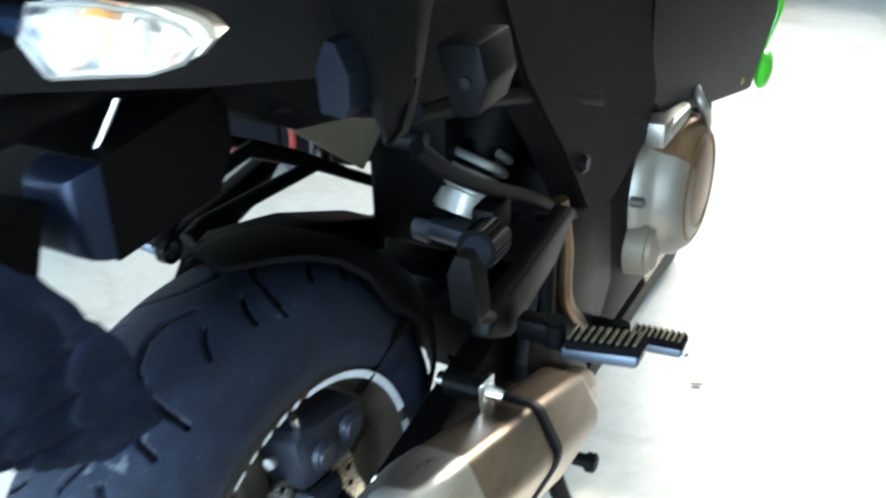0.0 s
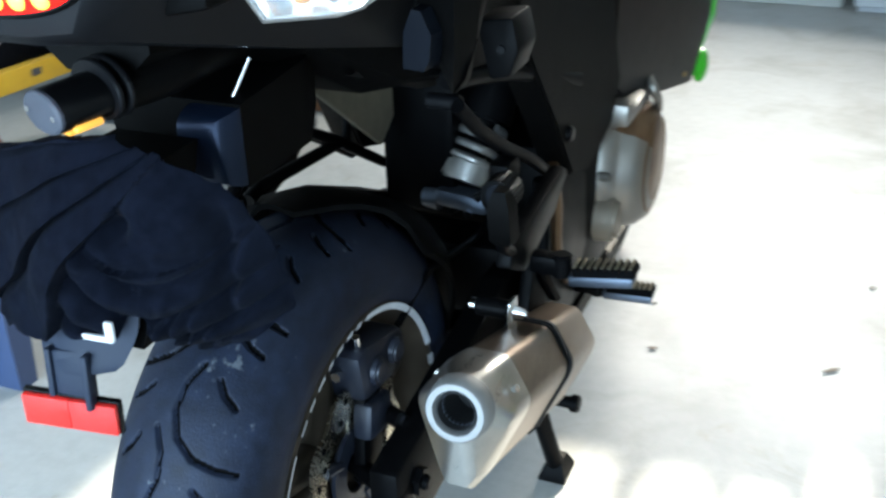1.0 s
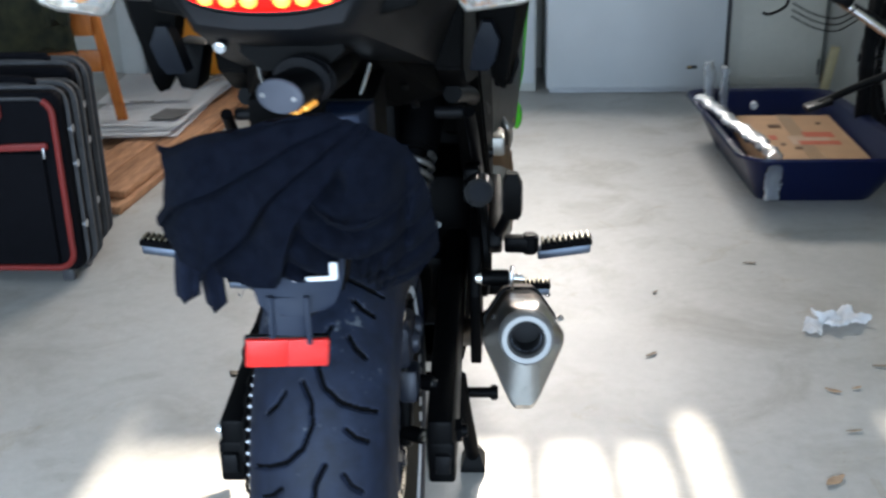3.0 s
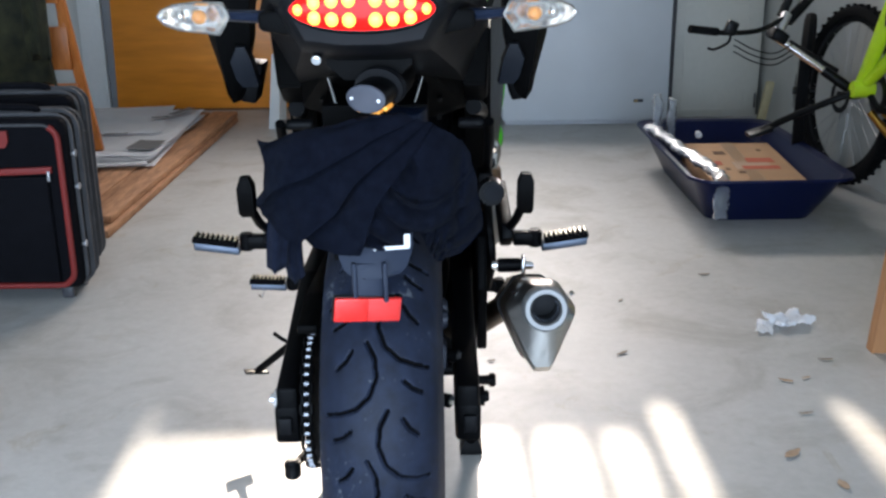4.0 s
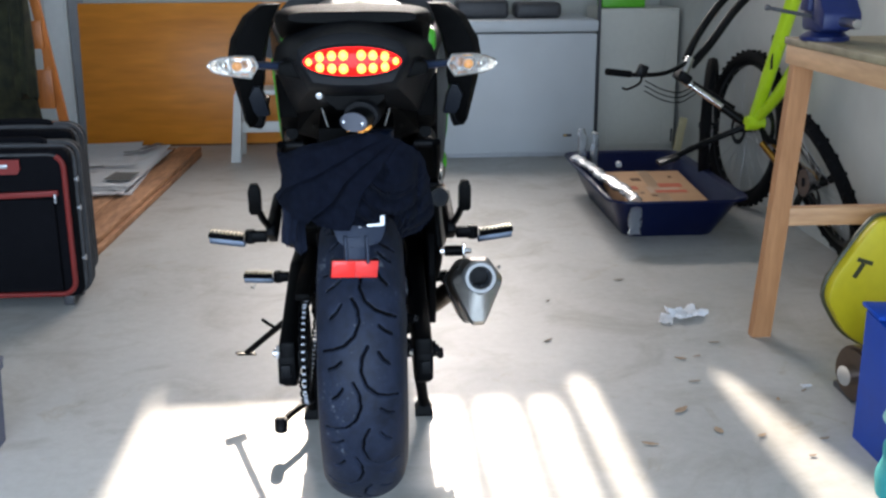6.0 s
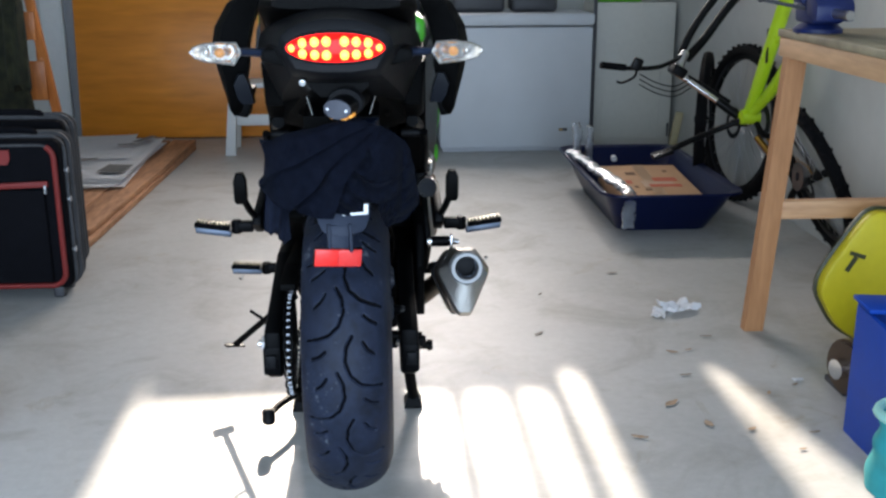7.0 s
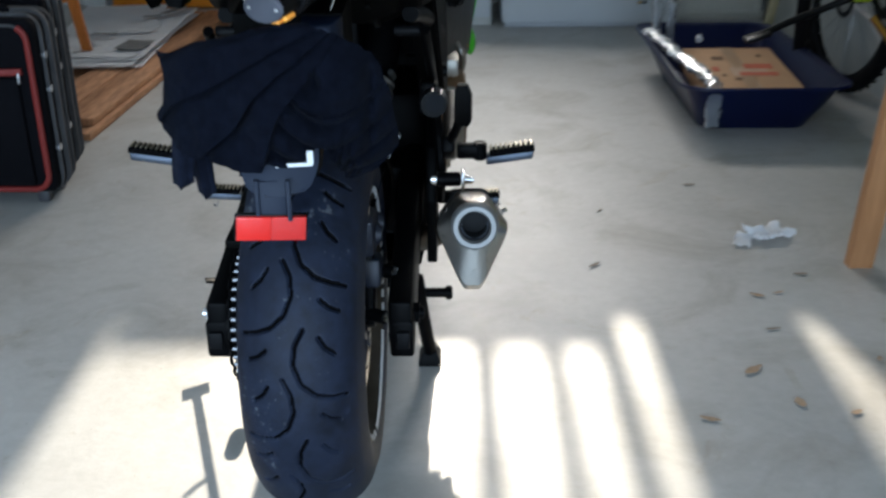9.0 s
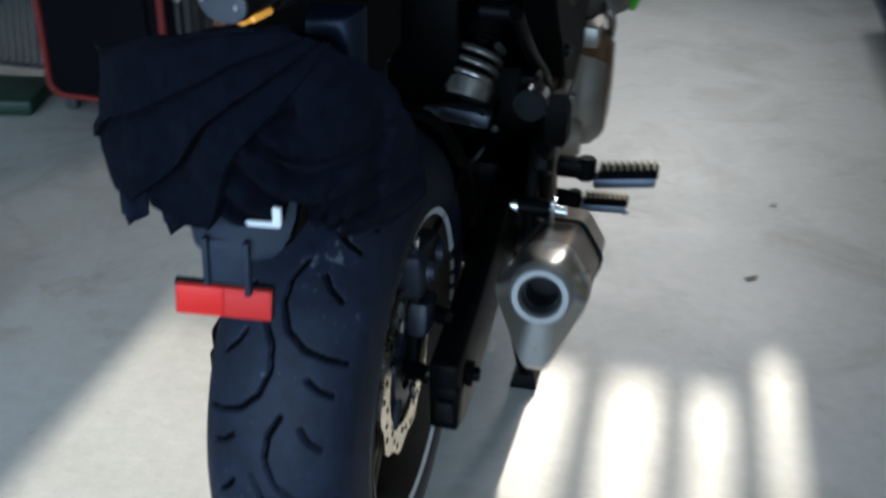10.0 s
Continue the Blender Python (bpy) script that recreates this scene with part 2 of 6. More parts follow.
    bm.free()
    for m in materials if isinstance(materials, (list, tuple)) else [materials]:
        me.materials.append(m)
    return me


def part(name, bm, material, parent, label="", angle=38.0):
    """One mesh object under a thing or a part."""
    ob = new(name, finish(name, bm, material, angle))
    ob.parent = parent
    if parent is not None:
        ob.matrix_parent_inverse = parent.matrix_basis.inverted()
    if label:
        ob["label"] = label
    return ob


def thing(name, label, category, group="", at=(0, 0, 0), rz=0.0):
    ob = new(name)
    ob.matrix_basis = pose(*at, 0, 0, rz)
    ob.empty_display_size = 0.1
    return tagged(ob, label, category, group)


def solid(name, bm, material, label="", category="", kind="", group="", angle=38.0):
    """A thing of one mesh."""
    return tagged(new(name, finish(name, bm, material, angle)), label, category, group, kind)

# ---------------------------------------------------------------- the garage
X0, X1, Y0, Y1, CEIL = -3.1, 2.07, -3.4, 5.28, 2.75

M_CONC = bpy.data.materials.new("worn_concrete_floor")
M_CONC.use_nodes = True
nt = M_CONC.node_tree
bs = nt.nodes["Principled BSDF"]
tc = nt.nodes.new("ShaderNodeTexCoord")


def noise_node(scale, detail=6, rough=0.6, dist=0.0):
    n = nt.nodes.new("ShaderNodeTexNoise")
    n.inputs["Scale"].default_value, n.inputs["Detail"].default_value = scale, detail
    n.inputs["Roughness"].default_value, n.inputs["Distortion"].default_value = rough, dist
    nt.links.new(tc.outputs["Object"], n.inputs[0])
    return n.outputs[0]


def ramp_node(src, stops):
    r = nt.nodes.new("ShaderNodeValToRGB")
    while len(r.color_ramp.elements) < len(stops):
        r.color_ramp.elements.new(0.5)
    for e, (p, c) in zip(r.color_ramp.elements, stops):
        e.position, e.color = p, (*c, 1)
    nt.links.new(src, r.inputs[0])
    return r.outputs[0]


def mix_node(a, b, fac, mode="MIX"):
    m = nt.nodes.new("ShaderNodeMix")
    m.data_type, m.blend_type = "RGBA", mode
    if isinstance(fac, float):
        m.inputs[0].default_value = fac
    else:
        nt.links.new(fac, m.inputs[0])
    nt.links.new(a, m.inputs[6])
    nt.links.new(b, m.inputs[7])
    return m.outputs[2]


large = ramp_node(noise_node(0.9, 5, 0.6, 0.4), [(0.3, (0.38, 0.373, 0.352)), (0.7, (0.50, 0.493, 0.474))])
stains = ramp_node(noise_node(2.6, 6, 0.65, 0.8), [(0.28, (0.55, 0.5, 0.42)), (0.5, (1, 1, 1)), (0.75, (1.04, 1.04, 1.04))])
fine = ramp_node(noise_node(28, 8, 0.7), [(0.3, (0.86, 0.86, 0.85)), (0.7, (1.06, 1.06, 1.06))])
specks = ramp_node(noise_node(95, 2, 0.5), [(0.0, (1, 1, 1)), (0.73, (1, 1, 1)), (0.76, (0.6, 0.56, 0.5))])
rust = ramp_node(noise_node(4.2, 8, 0.72, 1.2), [(0.0, (0.62, 0.50, 0.36)), (0.30, (0.80, 0.71, 0.58)), (0.40, (1, 1, 1))])
c = mix_node(large, stains, 0.6, "MULTIPLY")
c = mix_node(c, rust, 0.7, "MULTIPLY")
c = mix_node(c, fine, 0.8, "MULTIPLY")
c = mix_node(c, specks, 0.7, "MULTIPLY")
nt.links.new(c, bs.inputs["Base Color"])
rr = nt.nodes.new("ShaderNodeMapRange")
rr.inputs[3].default_value, rr.inputs[4].default_value = 0.38, 0.58
nt.links.new(noise_node(3.5, 5), rr.inputs[0])
nt.links.new(rr.outputs[0], bs.inputs["Roughness"])
bs.inputs["Specular IOR Level"].default_value = 0.66
bp = nt.nodes.new("ShaderNodeBump")
bp.inputs["Strength"].default_value, bp.inputs["Distance"].default_value = 0.25, 0.003
nt.links.new(noise_node(40, 8, 0.7), bp.inputs["Height"])
nt.links.new(bp.outputs[0], bs.inputs["Normal"])

M_WALL = mat("painted_plasterboard", (0.52, 0.52, 0.49), 0.75, var=0.06, scale=12, bump=0.1, bscale=120, blotch=1.2)
M_CEIL = mat("ceiling_paint", (0.68, 0.68, 0.66), 0.85, var=0.04)
M_TRIM = mat("white_gloss_trim", (0.70, 0.71, 0.70), 0.4, var=0.05)
# Darker copy of the trim paint, with the jamb's shade in its colour.
M_SHADETRIM = mat("shaded_trim", (0.30, 0.31, 0.33), 0.5, var=0.1)
M_DARK = mat("dark_grey_satin", (0.05, 0.05, 0.055), 0.5, var=0.15)
M_OUT = mat("driveway_concrete", (0.33, 0.33, 0.31), 0.85, var=0.15, scale=5, bump=0.2, bscale=60)

bm = box(fresh(), X1 - X0 + 0.3, Y1 - Y0 + 0.3, 0.2, ((X0 + X1) / 2, (Y0 + Y1) / 2, -0.1))
solid("floor", bm, M_CONC, "worn grey concrete garage floor with stains and sun patches", "floor", "structure")
bm = box(fresh(), 400, 400, 0.1, (0, 0, -0.26))
solid("ground", bm, M_OUT, "plain concrete ground outside the garage", "ground", "structure")
bm = box(fresh(), X1 - X0 + 0.3, Y1 - Y0 + 0.3, 0.15, ((X0 + X1) / 2, (Y0 + Y1) / 2, CEIL + 0.075))
solid("ceiling", bm, M_CEIL, "plain white garage ceiling", "ceiling", "structure")
bm = box(fresh(), 0.15, Y1 - Y0, CEIL, (X1 + 0.075, (Y0 + Y1) / 2, CEIL / 2))
solid("wall_east", bm, M_WALL, "off-white painted garage side wall", "wall", "structure")
bm = box(fresh(), 0.15, Y1 - Y0, CEIL, (X0 - 0.075, (Y0 + Y1) / 2, CEIL / 2))
solid("wall_west", bm, M_WALL, "off-white painted garage side wall", "wall", "structure")

# far wall with a high barred window, unseen, added to shape the sun patches
WX0, WX1, WZ0, WZ1 = -0.69, 1.34, 2.05, 2.59
bm = fresh()
yc, th = Y1 + 0.075, 0.15
box(bm, X1 - X0 + 0.3, th, WZ0, ((X0 + X1) / 2, yc, WZ0 / 2))
box(bm, X1 - X0 + 0.3, th, CEIL - WZ1, ((X0 + X1) / 2, yc, (CEIL + WZ1) / 2))
box(bm, WX0 - X0 + 0.15, th, WZ1 - WZ0, ((X0 - 0.15 + WX0) / 2, yc, (WZ0 + WZ1) / 2))
box(bm, X1 + 0.15 - WX1, th, WZ1 - WZ0, ((X1 + 0.15 + WX1) / 2, yc, (WZ0 + WZ1) / 2))
solid("wall_north", bm, M_WALL, "off-white painted garage end wall with a high window", "wall", "structure")
win = thing("window_1", "unseen high window in the end wall, barred to shape the sun patches", "window")
tagged(win, kind="structure")
bm = fresh()
for z in (WZ0 + 0.02, WZ1 - 0.02):
    box(bm, WX1 - WX0, 0.06, 0.04, ((WX0 + WX1) / 2, Y1 + 0.07, z), bev=0.004)
for x in (WX0 + 0.02, WX1 - 0.02):
    box(bm, 0.04, 0.06, WZ1 - WZ0 - 0.08, (x, Y1 + 0.07, (WZ0 + WZ1) / 2), bev=0.004)
part("window_frame", bm, M_TRIM, win)
# Unseen rail added to cut off the far end of the sun patches.
part("sun_stop_rail", box(fresh(), 1.22, 0.03, 0.075, (-0.03, Y1 + 0.07, WZ0 + 0.0775), bev=0.004), M_TRIM, win)
# Unseen blockers, set where gaps between the floor's sun stripes fall.
for x, w in ((0.2925, 0.072), (0.458, 0.062), (0.597, 0.068), (0.89, 0.41)):
    bm = box(fresh(), w, 0.03, WZ1 - WZ0 - 0.08, (x, Y1 + 0.07, (WZ0 + WZ1) / 2), bev=0.004)
    part("bar", bm, M_TRIM, win)

# Unseen wedge added to slant the rightmost sun patch.
bm = prism(fresh(), [(1.135, WZ0 + 0.04), (1.30, WZ0 + 0.04), (1.30, WZ1 - 0.06)], "y", Y1 + 0.05, Y1 + 0.075)
part("sun_stop_wedge", bm, M_TRIM, win)

# wall round the open garage door behind
bm = fresh()
DX0, DX1, DZ = -2.75, 1.85, 2.25
box(bm, X1 - X0 + 0.3, 0.15, CEIL - DZ, ((X0 + X1) / 2, Y0 - 0.075, (CEIL + DZ) / 2))
box(bm, DX0 - X0 + 0.15, 0.15, DZ, ((X0 - 0.15 + DX0) / 2, Y0 - 0.075, DZ / 2))
box(bm, X1 + 0.15 - DX1, 0.15, DZ, ((X1 + 0.15 + DX1) / 2, Y0 - 0.075, DZ / 2))
solid("wall_south", bm, M_WALL, "plain wall round the open garage door", "wall", "structure")

# trim and post on the end wall
bm = box(fresh(), 0.13, 0.05, 2.1, (-2.115, Y1 - 0.026, 1.05), bev=0.006)
box(bm, 0.02, 0.06, 2.1, (-2.040, Y1 - 0.031, 1.05), bev=0.004)
solid("trim", bm, M_TRIM, "white painted door trim", "trim", "structure")
# Jamb beside the trim, its shade given by the grey colour.
bm = box(fresh(), 0.10, 0.03, 2.1, (-1.978, Y1 - 0.016, 1.05), bev=0.004)
solid("trim", bm, M_SHADETRIM, "door jamb coloured grey for its shade", "trim", "structure")

# ---------------------------------------------------------------- things at the end wall
M_OAK = mat("orange_varnished_plywood", (0.66, 0.205, 0.010), 0.36, var=0.12, scale=5, aniso=(0.8, 4, 5), color2=(0.76, 0.265, 0.022), blotch=1.6, bump=0.05, bscale=60)
M_OAKEDGE = mat("dark_panel_edge", (0.16, 0.06, 0.015), 0.5, var=0.2)
panel = thing("table_top", "orange varnished wooden table top leaning against the end wall", "table top")
bm = box(fresh(), 1.66, 0.03, 0.965, (-1.12, 5.165, 0.487), (-5, 0, 0), bev=0.008)
part("board", bm, M_OAK, panel)
bm = box(fresh(), 1.64, 0.034, 0.014, (-1.12, 5.122, 0.007), bev=0.003)
part("edge_strip", bm, M_OAKEDGE, panel)

M_FREEZER = mat("white_enamel", (0.54, 0.56, 0.58), 0.42, var=0.05, scale=6)
M_FRSIDE = mat("white_enamel_base", (0.5, 0.51, 0.53), 0.5, var=0.06)


def freezer(x0, x1, y, h, handle):
    t = thing("chest_freezer", "white enamel chest freezer standing on the garage floor", "freezer")
    w, xc = x1 - x0, (x0 + x1) / 2
    bm = box(fresh(), w, 0.58, h - 0.12, (xc, y + 0.29, 0.03 + (h - 0.12) / 2), bev=0.012)
    part("body", bm, M_FREEZER, t)
    bm = box(fresh(), w + 0.012, 0.60, 0.075, (xc, y + 0.288, h - 0.045), bev=0.016)
    part("lid", bm, M_FREEZER, t)
    bm = box(fresh(), w - 0.04, 0.5, 0.03, (xc, y + 0.30, 0.015))
    part("plinth", bm, M_FRSIDE, t)
    if handle:
        bm = box(fresh(), 0.055, 0.008, 0.018, (x1 - 0.175, y - 0.003, 0.145), bev=0.002)
        part("badge", bm, M_DARK, t, "small dark badge")
        bm = box(fresh(), 0.02, 0.009, 0.012, (x1 - 0.19, y - 0.005, 0.145), bev=0.002)
        part("switch", bm, M_BRASS, t)
    return t


freezer(0.485, 1.455, 4.46, 0.885, True)
M_LOCKER = mat("white_cupboard_paint", (0.52, 0.52, 0.49), 0.5, var=0.05)
cup = thing("cupboard", "white painted low cupboard with a flat door", "cupboard")
part("body", box(fresh(), 0.62, 0.55, 0.86, (0.12, 4.83, 0.43), bev=0.006), M_LOCKER, cup)
part("door", box(fresh(), 0.60, 0.02, 0.80, (0.12, 4.543, 0.45), bev=0.004), M_FREEZER, cup)

post = box(fresh(), 0.020, 0.03, 1.9, (1.476, 4.52, 0.95), bev=0.003)
solid("post", post, M_DARK, "slim dark upright strip beside the freezer", "post")

M_CAB = mat("cream_cabinet_paint", (0.58, 0.56, 0.50), 0.5, var=0.05)
cab = thing("cabinet", "cream painted tall cabinet with a panelled door", "cabinet")
part("body", box(fresh(), 0.535, 0.40, 0.93, (1.7775, 4.885, 0.465), bev=0.005), M_CAB, cab)
door = part("door", box(fresh(), 0.515, 0.02, 0.88, (1.7775, 4.676, 0.47), bev=0.004), M_CAB, cab)
bm = fresh()
for z in (0.05, 0.675):
    box(bm, 0.38, 0.006, 0.008, (1.769, 4.664, z))
for x in (1.583, 1.955):
    box(bm, 0.008, 0.006, 0.617, (x, 4.664, 0.3625))
part("catch", box(fresh(), 0.012, 0.012, 0.087, (2.024, 4.662, 0.10), bev=0.003), M_DARK, door)
part("moulding", bm, M_CAB, door)

# ---------------------------------------------------------------- white stool
M_STOOL = mat("white_plastic", (0.62, 0.62, 0.60), 0.45, var=0.05)
st = thing("stool", "white plastic step stool on the concrete floor", "stool")
part("seat", box(fresh(), 0.36, 0.28, 0.03, (-0.66, 4.60, 0.44), bev=0.01), M_STOOL, st)
part("crosspiece", box(fresh(), 0.30, 0.02, 0.07, (-0.66, 4.49, 0.22), bev=0.006), M_STOOL, st)
for sx in (-1, 1):
    for sy in (-1, 1):
        cx, cy = -0.66 + sx * 0.165, 4.60 + sy * 0.12
        bm = loft(fresh(), [[(cx + sx * 0.03 * (1 - k) + dx * (0.032 - 0.01 * k), cy + sy * 0.02 * (1 - k) + dy * 0.02, 0.43 * k) for dx, dy in ((-1, -1), (1, -1), (1, 1), (-1, 1))] for k in (0, 0.5, 1.0)])
        part("leg", bm, M_STOOL, st)

# ---------------------------------------------------------------- suitcases
M_CASE = mat("black_nylon", (0.005, 0.005, 0.0065), 0.85, var=0.3, bump=0.4, bscale=1200, rvar=0.05, spec=0.06)
M_CASE2 = mat("grey_black_nylon", (0.06, 0.06, 0.063), 0.75, var=0.3, bump=0.4, bscale=1000, spec=0.2)
M_REDTRIM = mat("red_fabric_piping", (0.189, 0.0126, 0.0091), 0.6, var=0.15, bump=0.3, bscale=900)
M_ZIP = mat("grey_zip", (0.35, 0.35, 0.36), 0.35, 0.6)


def suitcase(x1, y, w, h, d, front):
    """Upright soft case: right side x1, front face at y."""
    t = thing("suitcase", "black soft suitcase with red piping, standing upright" if front else "black and grey soft suitcase standing behind another", "suitcase", "suitcases")
    xc = x1 - w / 2
    bm = box(fresh(), w, d, h - 0.04, (xc, y + d / 2, 0.04 + (h - 0.04) / 2), bev=0.03, seg=4)
    part("body", bm, M_CASE, t)
    for k, yy in enumerate((0.28, 0.55, 0.82)):
        pts = []
        for a, b in ((-1, -1), (1, -1), (1, 1), (-1, 1)):
            for j in range(6):
                ang = radians({(-1, -1): 180, (1, -1): 270, (1, 1): 0, (-1, 1): 90}[(a, b)] + j * 18)
                r = 0.05
                pts.append((xc + a * (w / 2 - r) + (r + 0.004) * math.cos(ang), y + d * yy, 0.04 + (h - 0.04) / 2 + b * ((h - 0.04) / 2 - r) + (r + 0.004) * math.sin(ang)))
        part("seam", tube(fresh(), pts, 0.008 if k != 1 else 0.014, 6, closed=True), M_CASE2, t)
    bm = smooth_path([(xc - 0.11, y + d * 0.5, h - 0.003), (xc - 0.10, y + d * 0.5, h + 0.018), (xc, y + d * 0.5, h + 0.022), (xc + 0.10, y + d * 0.5, h + 0.018), (xc + 0.11, y + d * 0.5, h - 0.003)])
    part("top_handle", tube(fresh(), bm, 0.012, 8), M_CASE, t)
    for sx in (-1, 1):
        part("wheel", cyl(fresh(), (xc + sx * (w / 2 - 0.05) - 0.012, y + d - 0.04, 0.028), (xc + sx * (w / 2 - 0.05) + 0.012, y + d - 0.04, 0.028), 0.028), M_DARK, t)
        part("foot", box(fresh(), 0.04, 0.03, 0.05, (xc + sx * (w / 2 - 0.06), y + 0.04, 0.025), bev=0.008), M_DARK, t)
    for z in (0.30 * h, 0.62 * h, 0.80 * h):
        part("stud", cyl(fresh(), (x1 - 0.002, y + d * 0.3, z), (x1 + 0.012, y + d * 0.3, z), 0.012, seg=12), M_ZIP, t)
    if front:
        loop = []
        wi, hi, r = w / 2 - 0.018, (h - 0.04) / 2 - 0.018, 0.05
        for a, b, s in ((-1, -1, 180), (1, -1, 270), (1, 1, 0), (-1, 1, 90)):
            for j in range(7):
                ang = radians(s + j * 15)
                loop.append((xc + a * (wi - r) + r * math.cos(ang), y - 0.004, 0.04 + (h - 0.04) / 2 + b * (hi - r) + r * math.sin(ang)))
        part("piping", tube(fresh(), [loop[-1]] + loop[:19], 0.010, 8), M_REDTRIM, t, "red fabric piping")
        part("top_seam", tube(fresh(), loop[18:], 0.005, 8), M_CASE2, t)
        part("pocket", box(fresh(), w - 0.12, 0.03, 0.36, (xc, y - 0.004, 0.25), bev=0.012), M_CASE, t)
        part("zip_band", box(fresh(), w - 0.07, 0.014, 0.022, (xc - 0.01, y - 0.010, 0.443), (0, -2, 0), bev=0.004), M_REDTRIM, t, "red zip band")
        part("zip_pull", box(fresh(), 0.009, 0.008, 0.034, (xc + w / 2 - 0.055, y - 0.02, 0.43), bev=0.003), M_ZIP, t)
        lab = part("label_patch", prism(fresh(), [(xc - 0.02 + a, z) for a, z in ((-0.068, 0.576), (0.068, 0.576), (0.068, 0.54), (0.056, 0.522), (-0.056, 0.522), (-0.068, 0.54))], "y", y - 0.012, y - 0.002), M_REDTRIM, t, "red label patch")
        part("name_tag", box(fresh(), 0.05, 0.004, 0.014, (xc - 0.02, y - 0.014, 0.552), bev=0.001), M_ZIP, lab)
    return t


suitcase(-1.085, 1.68, 0.44, 0.61, 0.20, True)
suitcase(-1.125, 1.895, 0.43, 0.645, 0.19, False)

# ---------------------------------------------------------------- boards and papers
M_PLANK = mat("rough_brown_plank", (0.30, 0.125, 0.055), 0.7, var=0.3, scale=8, aniso=(9, 1.2, 6), color2=(0.46, 0.23, 0.115), bump=0.3, bscale=90)
for i, (dx, dy, w, ln, z, a) in enumerate(((0.0, 0.0, 0.16, 2.34, 0.016, 3.2), (-0.165, 0.03, 0.16, 2.30, 0.016, 3.0), (-0.332, 0.0, 0.16, 2.30, 0.016, 3.3), (-0.005, 0.06, 0.15, 2.26, 0.048, 3.6), (-0.166, 0.03, 0.15, 2.28, 0.048, 3.4))):
    bm = box(fresh(), w, ln, 0.030, (0, 0, 0), bev=0.003)
    ob = solid("plank", bm, M_PLANK, "reddish brown planed plank lying in a stack on the floor", "plank", "", "stack of planks")
    ob.matrix_basis = pose(-1.235 + dx, 3.54 + dy, z, 0, 0, -a + 0.8)

def shift(dx, dy, ob):
    """Sets a finished thing elsewhere on the floor."""
    ob.location.x += dx
    ob.location.y += dy
    return ob


M_PAPER = mat("white_paper", (0.92, 0.93, 0.95), 0.6, var=0.05, scale=20, blotch=5)
M_PRINT = mat("grey_print", (0.25, 0.25, 0.25), 0.7, var=0.2)


def sheet(name, label, corners, z, amp, mat_, category, seed, n=14):
    """A slightly curled sheet with thickness."""
    bm = fresh()
    a, b, c_, d = (Vector((*p, 0)) for p in corners)
    grid = []
    for i in range(n + 1):
        row = []
        for j in range(n + 1):
            u, v = i / n, j / n
            p = a * (1 - u) * (1 - v) + b * u * (1 - v) + c_ * u * v + d * (1 - u) * v
            h = z + amp * (0.5 + 0.5 * noise.noise(Vector((p.x * 4, p.y * 4, seed)))) + amp * 0.8 * max(0, abs(u - 0.5) - 0.4) * 4
            row.append(bm.verts.new((p.x, p.y, h)))
        grid.append(row)
    for i in range(n):
        for j in range(n):
            bm.faces.new((grid[i][j], grid[i + 1][j], grid[i + 1][j + 1], grid[i][j + 1]))
    r = bmesh.ops.solidify(bm, geom=bm.faces[:], thickness=0.0015)
    bmesh.ops.recalc_face_normals(bm, faces=bm.faces[:])
    return solid(name, bm, mat_, label, category)


for i, (ang, dx, dy, ln, wd) in enumerate(((2.5, 0.0, 0.0, 1.34, 0.52), (-1.5, 0.015, -0.05, 1.25, 0.50), (4.0, -0.02, 0.03, 1.30, 0.48), (0.5, 0.02, 0.02, 1.20, 0.50), (8.0, -0.10, 0.28, 0.80, 0.46))):
    m = pose(-1.535 + dx, 3.93 + dy, 0, 0, 0, ang)
    pts = [tuple((m @ Vector((a * wd / 2, b * ln / 2, 0)))[:2]) for a, b in ((-1, -1), (1, -1), (1, 1), (-1, 1))]
    sheet("plan_sheet", "large white paper sheet in a loose stack on the planks", pts, 0.070 + 0.011 * i, 0.008, M_PAPER, "paper", i + 1)
sheet("printed_patch", "faint grey printed drawing on the white sheet", [(-1.43, 3.45), (-1.29, 3.43), (-1.27, 3.62), (-1.41, 3.66)], 0.116, 0.008, M_PRINT, "print", 4, 6)
for i, (x, y, w, h, a) in enumerate(((-1.44, 4.20, 0.10, 0.05, 30), (-1.36, 4.38, 0.05, 0.22, -20), (-1.56, 3.75, 0.12, 0.03, 10))):
    m = pose(x, y, 0, 0, 0, a)
    pts = [tuple((m @ Vector((p * w / 2, q * h / 2, 0)))[:2]) for p, q in ((-1, -1), (1, -1), (1, 1), (-1, 1))]
    sheet("printed_patch", "faint grey printed drawing on the white sheet", pts, 0.130, 0.006, M_PRINT, "print", 6 + i, 4)

# ---------------------------------------------------------------- wooden chair and jacket at the side
M_ORWOOD = mat("orange_stained_wood", (0.42, 0.115, 0.016), 0.45, var=0.2, scale=10, aniso=(6, 6, 1), color2=(0.52, 0.165, 0.030))
M_CAMO = mat("camouflage_cotton", (0.0015, 0.0019, 0.0011), 0.95, var=0.4, scale=14, color2=(0.024, 0.025, 0.010), blotch=22, bump=0.4, bscale=700)
ch = thing("folded_chair", "orange stained wooden folding chair leaning by the wall", "chair")
for x in (-2.10, -1.69):
    part("upright", loft(fresh(), [[(x + 0.10 * k - 0.02 + dx * 0.022, 3.75 + 0.45 * (1 - k) * -0.4 + dy * 0.014, 1.15 * (1 - k) + 0.01) for dx, dy in ((-1, -1), (1, -1), (1, 1), (-1, 1))] for k in (0.0, 1.0)]), M_ORWOOD, ch)
